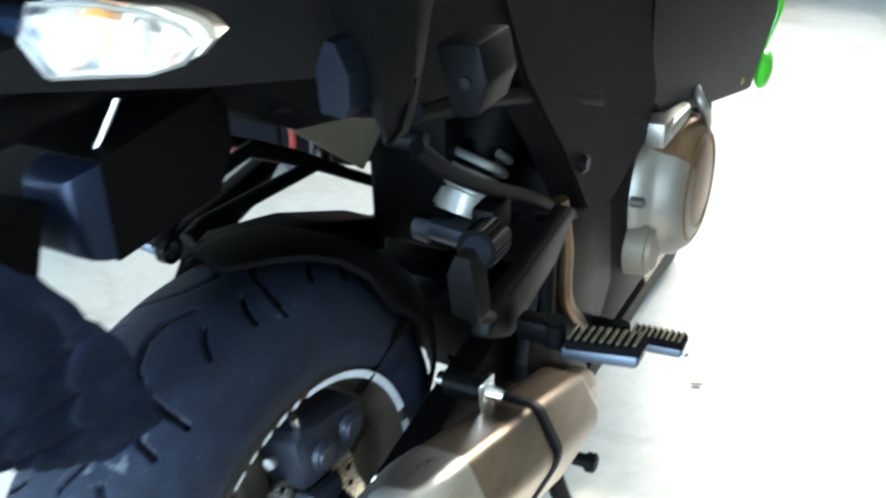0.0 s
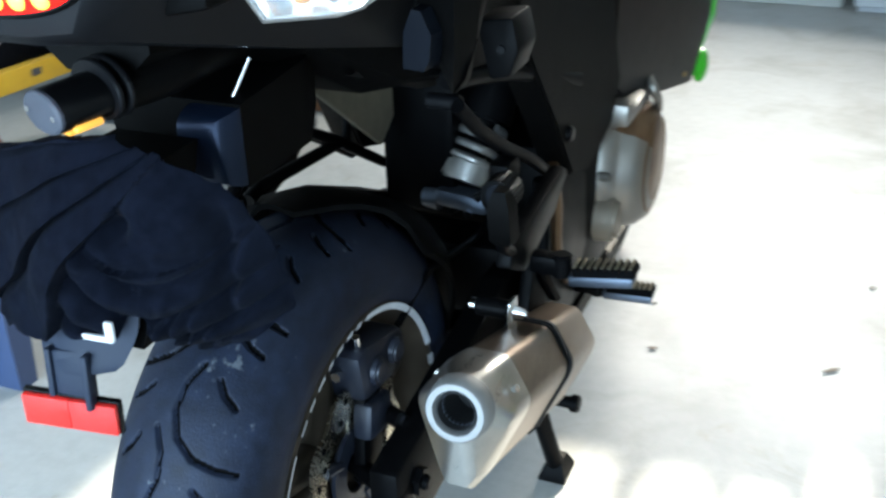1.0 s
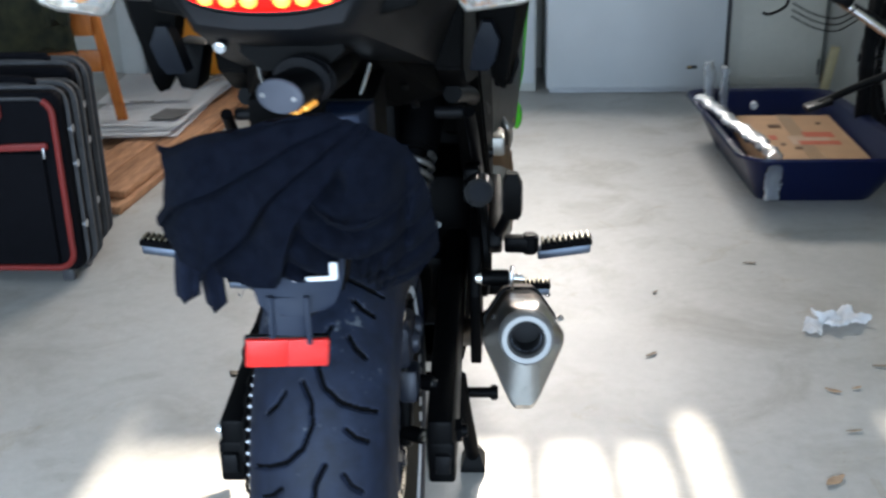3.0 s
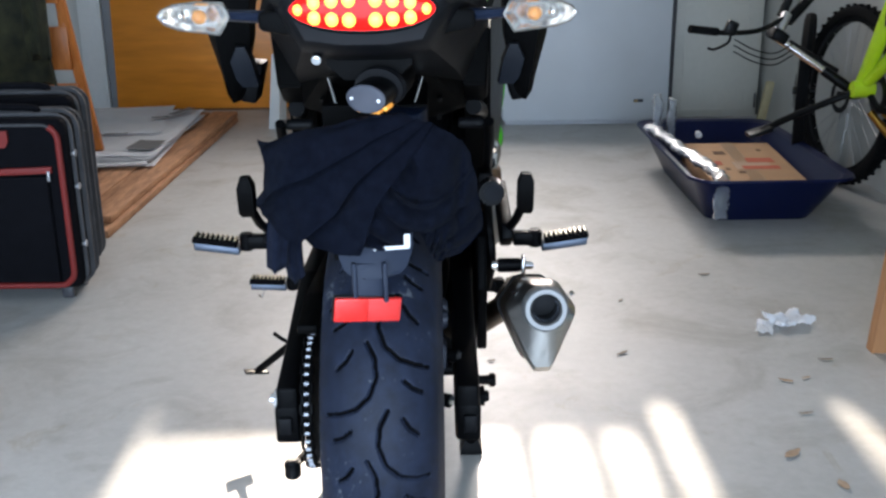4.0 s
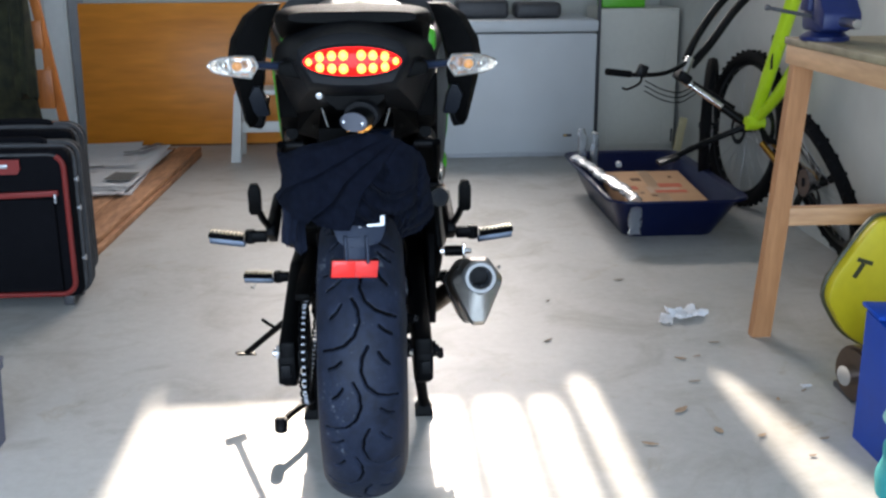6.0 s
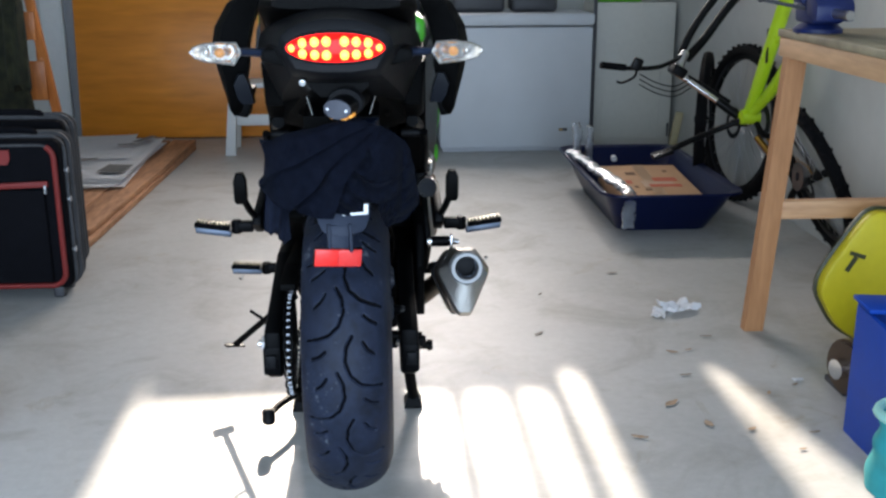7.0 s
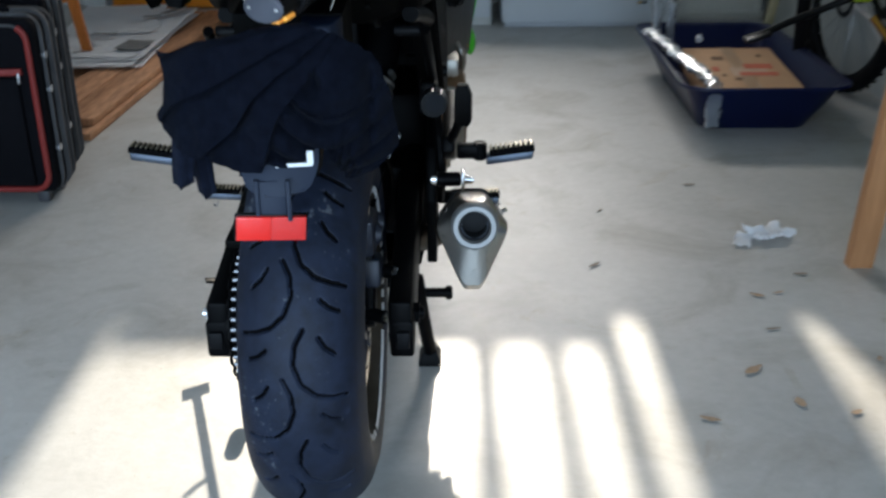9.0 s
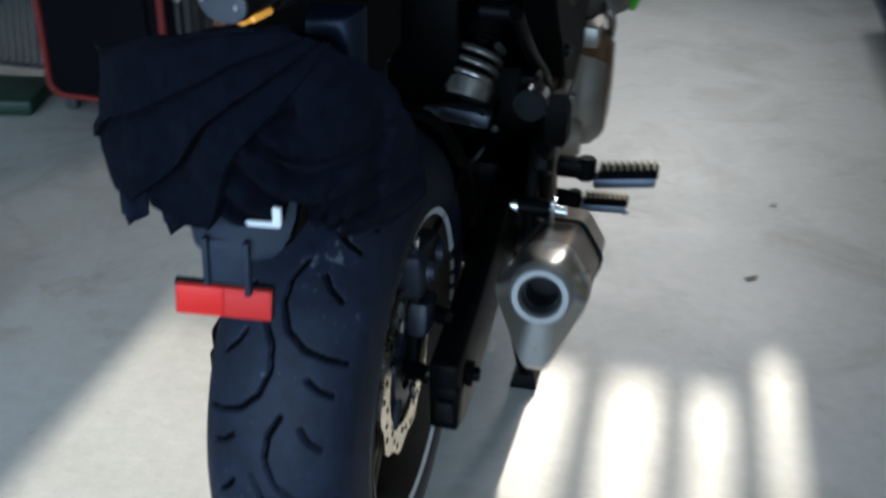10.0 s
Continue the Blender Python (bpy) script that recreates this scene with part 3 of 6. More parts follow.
for z, hh in ((0.40, 0.10), (0.62, 0.20), (0.90, 0.14), (1.1, 0.05)):
    part("panel", box(fresh(), 0.40, 0.018, hh, (-1.86 - 0.05 * (z - 0.5), 3.72 - 0.15 * z, z), (0, 0, 0), bev=0.004), M_ORWOOD, ch)
for x in (-1.94, -1.80, -1.69):
    part("slat", box(fresh(), 0.03, 0.016, 0.3, (x, 3.63, 0.74), bev=0.003), M_ORWOOD, ch)

def drape(x, y, z0, z1, w0, w1, d0, seed):
    """Hanging folded cloth, its hem uneven."""
    rows = []
    for i in range(26):
        v = i / 25
        ring = []
        for k in range(36):
            a = 2 * math.pi * k / 36
            c_, s_ = math.cos(a), math.sin(a)
            w = (w0 + (w1 - w0) * v) * (1 + 0.10 * noise.noise(Vector((c_ * 2, s_ * 2, v * 4 + seed))))
            d = d0 * (0.5 + 0.5 * min(1, v * 6)) + 0.014 * math.sin(5 * a + 5 * v + seed) + 0.02 * noise.noise(Vector((a, v * 7, 3 + seed)))
            hem = 0.05 * v * noise.noise(Vector((c_ * 2.5, s_ * 2.5, seed + 9)))
            ring.append((x + w * math.copysign(abs(c_) ** 0.8, c_), y + d * s_, z0 + (z1 - z0) * v + hem))
        rows.append(ring)
    return loft(fresh(), rows)


jt = thing("jacket", "green camouflage jacket hanging over the wooden chair", "jacket")
part("jacket_body", drape(-1.92, 3.53, 1.25, 0.47, 0.12, 0.21, 0.05, 0), M_CAMO, jt)
part("sleeve", drape(-1.75, 3.47, 1.20, 0.60, 0.05, 0.055, 0.04, 4), M_CAMO, jt)
part("collar", tube(fresh(), smooth_path([(-2.02, 3.50, 1.25), (-1.95, 3.47, 1.28), (-1.88, 3.48, 1.275), (-1.81, 3.51, 1.245)]), 0.022, 10), M_CAMO, jt)
shift(0.05, -0.25, jt)
shift(0.05, -0.25, ch)
shift(0.0, 0.04, st)

# ---------------------------------------------------------------- blue sled with a box
M_SLED = mat("navy_moulded_plastic", (0.0022, 0.0055, 0.034), 0.36, var=0.15, bump=0.1, bscale=500, spec=0.22)
SLX, SLY = 1.435, 2.99


def rim(z, hw, hl, r, n=8, taper=0.0):
    out = []
    for a, b, s in ((1, 1, 0), (-1, 1, 90), (-1, -1, 180), (1, -1, 270)):
        for j in range(n + 1):
            ang = radians(s + 90 * j / n)
            y = b * (hl - r) + r * math.sin(ang)
            x = (a * (hw - r) + r * math.cos(ang)) * (1 - taper * max(0, y / hl))
            out.append((SLX + x, SLY + y, z))
    return out


sl = thing("sled", "navy blue moulded plastic sled tub on the floor", "sled")
bm = loft(fresh(), [rim(0.002, 0.215, 0.44, 0.07), rim(0.10, 0.26, 0.52, 0.09), rim(0.205, 0.305, 0.59, 0.10), rim(0.212, 0.330, 0.615, 0.11), rim(0.202, 0.333, 0.617, 0.11), rim(0.198, 0.31, 0.595, 0.10), rim(0.20, 0.298, 0.582, 0.10), rim(0.10, 0.25, 0.51, 0.09), rim(0.012, 0.205, 0.43, 0.07)])
part("tub", bm, M_SLED, sl)
for x in (-0.14, 0.14):
    part("runner", box(fresh(), 0.02, 0.85, 0.02, (SLX + x, SLY, 0.016), bev=0.006), M_SLED, sl)
part("rope_hole", cyl(fresh(), (SLX - 0.02, SLY + 0.553, 0.15), (SLX - 0.02, SLY + 0.530, 0.145), 0.016, seg=14), M_WHITE, sl, "small white sticker")

M_CARD = mat("brown_cardboard", (0.46, 0.27, 0.145), 0.8, var=0.12, scale=14, bump=0.1, bscale=200)
M_INKR = mat("red_print", (0.45, 0.10, 0.05), 0.8, var=0.2)
M_INKD = mat("dark_brown_print", (0.12, 0.06, 0.03), 0.8, var=0.2)
cb = thing("cardboard_box", "flat brown cardboard box with red print lying in the sled", "box", at=(1.472, 2.935, 0.098))
BOX = pose(1.472, 2.935, 0.098, 3, 0, -1)
bm = box(fresh(), 0.40, 0.70, 0.085, bev=0.004)
bm.transform(BOX)
part("carton", bm, M_CARD, cb)
for x, y, w, h, m in ((-0.07, 0.18, 0.05, 0.05, M_INKD), (-0.11, 0.02, 0.03, 0.06, M_INKR), (0.08, 0.06, 0.12, 0.07, M_INKR), (0.06, -0.05, 0.16, 0.05, M_INKR), (-0.04, -0.12, 0.03, 0.03, M_INKD), (-0.09, -0.07, 0.02, 0.03, M_INKD), (0.12, 0.22, 0.02, 0.03, M_INKD)):
    bm = box(fresh(), w, h, 0.001, (x, y, 0.0437))
    bm.transform(BOX)
    part("print_mark", bm, m, cb)
bm = box(fresh(), 0.16, 0.12, 0.001, (0.03, -0.02, 0.0431))
bm.transform(BOX)
part("shipping_label", bm, mat("pale_label", (0.45, 0.30, 0.2), 0.6), cb)
bm = box(fresh(), 0.06, 0.701, 0.0008, (0.0, 0.0, 0.0428))
bm.transform(BOX)
part("tape", bm, mat("brown_packing_tape", (0.36, 0.22, 0.12), 0.35, var=0.08), cb, "glossy brown packing tape")

M_FILM = mat("crinkled_clear_film", (0.66, 0.69, 0.73), 0.3, var=0.1, trans=0.86, ior=1.15, bump=0.5, bscale=70)


def film_roll(p, r, label, seed):
    q = smooth_path(p, 10)
    bm = tube(fresh(), q, [r * (0.95 + 0.3 * noise.noise(Vector((i * 0.13, seed, 0)))) for i in range(len(q))], 16, flat=0.6)
    for v in bm.verts:
        v.co += 0.014 * noise.noise_vector(v.co * 16) + 0.007 * noise.noise_vector(v.co * 70)
    return solid("plastic_wrap", bm, M_FILM, label, "packaging", "", "", 60)


film_roll([(1.125, 3.36, 0.215), (1.135, 3.15, 0.222), (1.150, 2.9, 0.222), (1.178, 2.68, 0.218), (1.200, 2.50, 0.216), (1.212, 2.40, 0.190), (1.208, 2.362, 0.12), (1.205, 2.355, 0.05)], 0.030, "crumpled clear plastic wrap draped over the sled's rim", 2)
film_roll([(1.165, 3.36, 0.18), (1.16, 3.36, 0.27), (1.155, 3.37, 0.37)], 0.036, "crumpled clear plastic bag standing in the sled", 7)
film_roll([(1.228, 3.34, 0.15), (1.222, 3.34, 0.23), (1.228, 3.35, 0.35)], 0.032, "crumpled clear plastic bag standing in the sled", 9)

shift(-0.025, -0.05, sl)
shift(-0.025, -0.05, cb)

# ---------------------------------------------------------------- work bench
M_PINE = mat("pale_pine_stud", (0.38, 0.16, 0.06), 0.6, var=0.16, scale=10, aniso=(7, 7, 0.9), color2=(0.44, 0.21, 0.09), bump=0.1, bscale=80)
M_PINEH = mat("pale_pine_rail", (0.42, 0.19, 0.08), 0.6, var=0.16, scale=10, aniso=(0.9, 7, 7), color2=(0.58, 0.34, 0.18), bump=0.1, bscale=80)
M_BENCHTOP = mat("stained_bench_top", (0.20, 0.15, 0.085), 0.6, var=0.35, scale=12, color2=(0.28, 0.24, 0.15), blotch=4)
BX, BY = 1.392, 1.22
wb = thing("workbench", "pale pine workbench with stained top along the side wall", "workbench")
part("bench_top", box(fresh(), 0.70, 1.75, 0.024, (BX + 0.345, BY - 0.845, 1.010), bev=0.003), M_BENCHTOP, wb)
for x, y in ((BX + 0.035, BY - 0.032), (BX + 0.63, BY - 0.032), (BX + 0.035, BY - 1.65), (BX + 0.63, BY - 1.65)):
    lean = 0.066 if x < BX + 0.3 else 0.0
    part("leg", loft(fresh(), [[(x + a * 0.033 - lean * (1 - k), y + b * 0.021, 0.94 * k) for a, b in ((-1, -1), (1, -1), (1, 1), (-1, 1))] for k in (0.0, 1.0)]), M_PINE, wb)
part("apron", box(fresh(), 0.042, 1.74, 0.062, (BX + 0.02, BY - 0.85, 0.967), bev=0.003), mat("pale_pine_apron", (0.52, 0.29, 0.14), 0.6, var=0.16, scale=10, aniso=(7, 0.9, 7), color2=(0.6, 0.36, 0.19)), wb)
part("end_apron", box(fresh(), 0.60, 0.038, 0.062, (BX + 0.345, BY - 0.028, 0.967), bev=0.003), M_PINEH, wb)
part("rail", box(fresh(), 0.57, 0.04, 0.062, (BX + 0.315, BY - 0.035, 0.43), bev=0.003), M_PINEH, wb)

M_VISE = mat("blue_hammered_enamel", (0.007, 0.016, 0.085), 0.45, var=0.15, bump=0.3, bscale=250)
vi = thing("bench_vise", "blue enamelled bench vise bolted on the workbench", "vise")
part("base", lathe(fresh(), [(0.0001, 0.0), (0.075, 0.0), (0.075, 0.012), (0.055, 0.026), (0.045, 0.03), (0.0001, 0.03)], "z", (1.455, 1.10, 1.022), 28), M_VISE, vi)
part("body", prism(fresh(), [(1.03, 1.05), (1.17, 1.05), (1.18, 1.10), (1.15, 1.125), (1.06, 1.13), (1.02, 1.10)], "x", 1.405, 1.505, bev=0.012), M_VISE, vi)
part("fixed_jaw", prism(fresh(), [(1.09, 1.11), (1.16, 1.11), (1.15, 1.17), (1.125, 1.185), (1.095, 1.185)], "x", 1.39, 1.52, bev=0.008), M_VISE, vi)
part("sliding_jaw", prism(fresh(), [(0.98, 1.06), (1.06, 1.08), (1.075, 1.185), (1.05, 1.185), (1.02, 1.15), (0.98, 1.11)], "x", 1.395, 1.515, bev=0.008), M_VISE, vi)
part("jaw_plate", box(fresh(), 0.125, 0.008, 0.03, (1.455, 1.087, 1.172), bev=0.001), M_STEEL, vi)
part("screw", cyl(fresh(), (1.455, 1.0, 1.085), (1.455, 0.88, 1.085), 0.014), M_STEEL, vi)
part("screw_handle", tube(fresh(), [(1.27, 1.11, 1.122), (1.36, 1.10, 1.104), (1.47, 1.09, 1.082)], 0.006, 8), M_DARK, vi, "black steel tommy bar")
part("handle_knob", ball(fresh(), (1.268, 1.11, 1.1225), 0.010, seg=12), M_DARK, vi)
M_ORANGE = mat("orange_plastic", (0.75, 0.16, 0.02), 0.4, var=0.1)
tl = thing("clamp", "orange and black spring clamp lying on the bench", "clamp")
part("jaw", box(fresh(), 0.12, 0.05, 0.035, (1.66, 0.80, 1.065), (0, 0, 20), bev=0.01), M_ORANGE, tl)
part("grip", box(fresh(), 0.14, 0.04, 0.03, (1.70, 0.74, 1.05), (0, 0, -25), bev=0.01), M_DARK, tl)

# ---------------------------------------------------------------- under the bench
M_YEL = mat("yellow_foam_skin", (0.62, 0.50, 0.012), 0.45, var=0.08, bump=0.08, bscale=200)
M_DARKY = mat("dark_print", (0.05, 0.05, 0.02), 0.5)
bb = thing("bodyboard", "bright yellow bodyboard leaning under the workbench", "bodyboard")
corners = ((1.480, 0.222), (1.625, 0.452), (1.675, 0.474), (1.98, 0.41), (2.04, 0.35), (2.04, 0.05), (1.67, 0.014), (1.565, 0.075))
out = []
for k, p in enumerate(corners):
    p, a, b = Vector(p), Vector(corners[k - 1]), Vector(corners[(k + 1) % len(corners)])
    q0, q1 = p.lerp(a, 0.34), p.lerp(b, 0.34)
    out += [tuple(q0.lerp(p, f).lerp(p.lerp(q1, f), f)) for f in (0.0, 0.25, 0.5, 0.75, 1.0)]
deck = part("deck", prism(fresh(), out, "y", 0.975, 1.027, bev=0.010), M_YEL, bb)
part("rail_edge", tube(fresh(), [(x, 1.022, z) for x, z in out], 0.010, 6, closed=True), M_DARKY, bb, "dark board rail")
bm = box(fresh(), 0.016, 0.002, 0.055, (1.588, 0.9735, 0.297), (0, 30, 0))
box(bm, 0.055, 0.002, 0.014, (1.606, 0.9735, 0.327), (0, 18, 0))
part("logo_mark", bm, M_DARKY, deck)

M_BLUE = mat("blue_painted_steel", (0.003, 0.050, 0.33), 0.45, spec=0.25, var=0.15, bump=0.1, bscale=200)
jk = thing("machine_stand", "blue painted steel tool stand under the bench", "stand")
part("side_plate", prism(fresh(), [(-0.02, 0.0), (0.40, 0.0), (0.40, 0.37), (0.20, 0.35), (-0.02, 0.18)], "x", 1.335, 1.347), M_BLUE, jk)
part("top_flange", box(fresh(), 0.30, 0.10, 0.012, (1.475, 0.36, 0.375), (6, 3, 0), bev=0.003), M_BLUE, jk)
part("back_plate", box(fresh(), 0.26, 0.012, 0.37, (1.48, 0.408, 0.185), bev=0.003), M_BLUE, jk)
part("handle", tube(fresh(), smooth_path([(1.40, 0.34, 0.37), (1.385, 0.30, 0.31), (1.38, 0.28, 0.22), (1.41, 0.25, 0.15)]), 0.013, 8), M_DARK, jk)
part("knob", cyl(fresh(), (1.43, 0.34, 0.38), (1.43, 0.33, 0.46), 0.032, 0.027, bev=0.006), M_ALU, jk)

M_MOTOR = mat("dark_bronze_motor", (0.13, 0.085, 0.058), 0.35, 0.6, var=0.25)
gr = thing("bench_grinder", "dark metal bench grinder standing on the floor", "grinder")
part("motor", cyl(fresh(), (1.45, 0.74, 0.085), (1.66, 0.80, 0.085), 0.075, bev=0.015), M_MOTOR, gr)
part("guard", cyl(fresh(), (1.43, 0.70, 0.095), (1.47, 0.71, 0.095), 0.085, bev=0.01), M_MOTOR, gr)
part("spindle", cyl(fresh(), (1.40, 0.69, 0.095), (1.44, 0.70, 0.095), 0.03), M_CHROME, gr)
part("foot", box(fresh(), 0.22, 0.13, 0.02, (1.55, 0.77, 0.01), bev=0.004), M_DARK, gr)
shift(-0.01, -0.09, gr)

M_TEAL = mat("teal_fabric", (0.02, 0.30, 0.32), 0.85, var=0.2, scale=30, bump=0.4, bscale=500)
M_TEALE = mat("pale_teal_binding", (0.30, 0.62, 0.55), 0.8, var=0.15)
rows = []
for i in range(14):
    v = i / 13
    rows.append([(1.36 + (0.11 - 0.01 * v) * math.cos(a) + 0.02 * noise.noise(Vector((a, v * 4, 1))), 0.06 + 0.10 * math.sin(a) + 0.02 * noise.noise(Vector((a, v * 4, 8))), 0.002 + 0.20 * v) for a in (2 * math.pi * k / 24 for k in range(24))])
bag = thing("bag", "teal fabric bag with a pale edge standing on the floor", "bag")
part("bag_body", loft(fresh(), rows), M_TEAL, bag)
part("binding", tube(fresh(), rows[-1], 0.012, 8, closed=True), M_TEALE, bag, "pale teal edge")

# ---------------------------------------------------------------- the motorcycle, on its centre stand
AY, AZ, TR = 0.06, 0.432, 0.325
bike = thing("motorcycle", "black sport touring motorcycle with green accents on its centre stand", "motorcycle")


def tyre_mesh(n_s=1080, n_u=120):
    """Tyre with moulded grooves: s runs round the tyre, u across the tread."""
    half = 0.118
    us = np.linspace(-half, half, n_u)
    ss = np.linspace(0, 2 * np.pi, n_s, endpoint=False)
    pitches = 12
    L = 2 * np.pi * TR / pitches
    strokes = []
    main = [(0.016, 0.0), (0.004, 0.022), (0.001, 0.05), (0.012, 0.078), (0.034, 0.096), (0.062, 0.103), (0.088, 0.104)]
    short1 = [(0.040, 0.012), (0.050, 0.026), (0.066, 0.036)]
    short2 = [(0.042, 0.128), (0.056, 0.138), (0.074, 0.143)]
    for p in (main, short1, short2):
        strokes += [(p, 1, 0.041), (p, -1, 0.113)]
    U, S = np.meshgrid(us, ss * TR)
    best = np.full(U.shape, 9.0)
    for p, sg, off in strokes:
        for (u0, s0), (u1, s1) in zip(p, p[1:]):
            a = np.array([sg * u0, s0 + off])
            d = np.array([sg * u1, s1 + off]) - a
            for wrap in (-L, 0, L):
                px, py = U - a[0], np.mod(-S, L) + wrap - a[1]
                t = np.clip((px * d[0] + py * d[1]) / (d @ d), 0, 1)
                best = np.minimum(best, np.hypot(px - t * d[0], py - t * d[1]))
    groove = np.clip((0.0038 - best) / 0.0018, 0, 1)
    # crown: round tread, then the sidewall
    ang = us / 0.098
    x = 0.0915 * np.sin(np.clip(ang, -1.42, 1.42)) - 0.003
    r = TR - 0.074 * (1 - np.cos(np.clip(ang, -1.42, 1.42)))
    verts = []
    for i, s in enumerate(ss):
        rr_ = r - 0.0055 * groove[i]
        verts += [(x[j], AY - rr_[j] * math.cos(s), AZ + rr_[j] * math.sin(s)) for j in range(n_u)]
    wall = [(0.0915, 0.250), (0.0905, 0.236), (0.088, 0.224), (0.083, 0.214)]
    n = n_u + 2 * len(wall)
    full = []
    for i, s in enumerate(ss):
        c_, s_ = math.cos(s), math.sin(s)
        full += [(-w, AY - q * c_, AZ + q * s_) for w, q in reversed(wall)]
        full += verts[i * n_u:(i + 1) * n_u]
        full += [(w, AY - q * c_, AZ + q * s_) for w, q in wall]
    faces, idx = [], []
    k = len(wall)
    for i in range(n_s):
        a, b = i * n, ((i + 1) % n_s) * n
        for j in range(n - 1):
            faces.append((a + j, a + j + 1, b + j + 1, b + j))
            # Groove faces take the blacker rubber: their shade is put into the colour.
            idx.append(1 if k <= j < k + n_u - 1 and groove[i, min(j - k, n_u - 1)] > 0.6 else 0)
    me = bpy.data.meshes.new("tyre")
    me.from_pydata(full, [], faces)
    me.materials.append(M_RUBBER)
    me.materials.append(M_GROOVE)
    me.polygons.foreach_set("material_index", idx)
    me.polygons.foreach_set("use_smooth", [True] * len(faces))
    me.update()
    return me


# wheel: rim with spokes, tyre, tape, disc
bm = lathe(fresh(), [(0.208, -0.085), (0.216, -0.083), (0.216, -0.076), (0.205, -0.070), (0.192, -0.03), (0.192, 0.03), (0.205, 0.070), (0.216, 0.076), (0.216, 0.083), (0.208, 0.085), (0.190, 0.06), (0.182, 0.0), (0.190, -0.06)], "x", (0, AY, AZ), 72, closed=True)
wheel = part("rear_wheel", bm, M_WHEEL, bike, "dark bronze cast wheel")
for k in range(5):
    a = radians(72 * k + 20)
    for s in (-0.10, 0.10):
        p0 = (0.02, AY + 0.04 * math.cos(a + 2 * s), AZ + 0.04 * math.sin(a + 2 * s))
        p1 = (0.025, AY + 0.19 * math.cos(a + s), AZ + 0.19 * math.sin(a + s))
        part("spoke", tube(fresh(), [p0, ((p0[0] + p1[0]) / 2 + 0.01, (p0[1] + p1[1]) / 2, (p0[2] + p1[2]) / 2), p1], [0.026, 0.019, 0.024], 12), M_WHEEL, wheel)
part("hub", cyl(fresh(), (-0.07, AY, AZ), (0.06, AY, AZ), 0.05, seg=28, bev=0.006), M_WHEEL, wheel)
t_ob = new("tyre", tyre_mesh())
t_ob.parent = wheel
t_ob["label"] = "grooved black tyre, lightly scuffed"
for sgn in (-1, 1):
    bm = fresh()
    for k in range(3):
        for a0, a1 in ((0, 64), (68, 71), (74, 78), (81, 85), (88, 91), (94, 99), (102, 106), (109, 114)):
            lathe(bm, [(0.2045, sgn * 0.0825), (0.2105, sgn * 0.0857), (0.2125, sgn * 0.0868), (0.2035, sgn * 0.0840)], "x", (0, AY, AZ), max(2, int((a1 - a0) / 4)), closed=True, a0=120 * k + 20 + a0, a1=120 * k + 20 + a1)
    part("rim_tape", bm, M_STRIPE, wheel, "white striped rim tape")

# petal brake disc with holes
DX = 0.068
bm = fresh()
n = 240
outer = [0.122 + 0.0045 * math.cos(10 * 2 * math.pi * k / n * 1.0) for k in range(n)]
rows = []
for x in (DX - 0.0025, DX + 0.0025):
    for rad in (0.085, None):
        rows.append([bm.verts.new((x, AY + (rad or outer[k]) * math.cos(2 * math.pi * k / n), AZ + (rad or outer[k]) * math.sin(2 * math.pi * k / n))) for k in range(n)])
for a, b in ((rows[0], rows[1]), (rows[1], rows[3]), (rows[3], rows[2]), (rows[2], rows[0])):
    for k in range(n):
        bm.faces.new((a[k], a[(k + 1) % n], b[(k + 1) % n], b[k]))
bmesh.ops.recalc_face_normals(bm, faces=bm.faces[:])
disc = part("brake_disc", bm, M_DISC, wheel, "worn petal brake disc")
# Holes are dark plugs; the shade inside them is their colour.
bm = fresh()
for k in range(30):
    a = 2 * math.pi * (k + 0.3) / 30
    rad = 0.096 + 0.016 * ((k * 7) % 3) / 2
    cyl(bm, (DX - 0.0032, AY + rad * math.cos(a), AZ + rad * math.sin(a)), (DX + 0.0032, AY + rad * math.cos(a), AZ + rad * math.sin(a)), 0.0042, seg=10)
part("disc_hole", bm, M_GROOVE, disc)
bm = lathe(fresh(), [(0.035, DX - 0.004), (0.06, DX - 0.004), (0.06, DX + 0.002), (0.035, DX + 0.004)], "x", (0, AY, AZ), 36, closed=True)
for k in range(5):
    a = 2 * math.pi * k / 5
    tube(bm, [(DX, AY + 0.05 * math.cos(a), AZ + 0.05 * math.sin(a)), (DX, AY + 0.09 * math.cos(a + 0.12), AZ + 0.09 * math.sin(a + 0.12))], 0.007, 8)
part("disc_carrier", bm, M_CALIPER, disc)

# sprocket and chain on the far side
CX = -0.128
bm = fresh()
prof = []
for k in range(43 * 4):
    a = 2 * math.pi * k / (43 * 4)
    prof.append((AY + (0.108 + (0.004 if k % 4 < 2 else -0.002)) * math.cos(a), AZ + (0.108 + (0.004 if k % 4 < 2 else -0.002)) * math.sin(a)))
prism(bm, prof, "x", CX - 0.004, CX + 0.004)
part("sprocket", bm, M_BLACKMET, wheel)
bm = fresh()
plates = fresh()
path = []
for k in range(26):
    path.append((AY + 0.62 * (1 - k / 26), AZ + 0.025 + 0.112 * k / 26 * 0.75 + 0.03 * (1 - k / 26)))
for k in range(23):
    a = math.pi / 2 + 0.05 + math.pi * k / 22
    path.append((AY + 0.114 * math.cos(a), AZ + 0.114 * math.sin(a)))
for k in range(1, 26):
    path.append((AY + 0.62 * k / 26, AZ - 0.112 + 0.06 * k / 26))
for i, (y, z) in enumerate(path):
    cyl(bm, (CX - 0.0036, y, z), (CX + 0.0036, y, z), 0.0042, seg=8)
    y2, z2 = path[min(i + 1, len(path) - 1)]
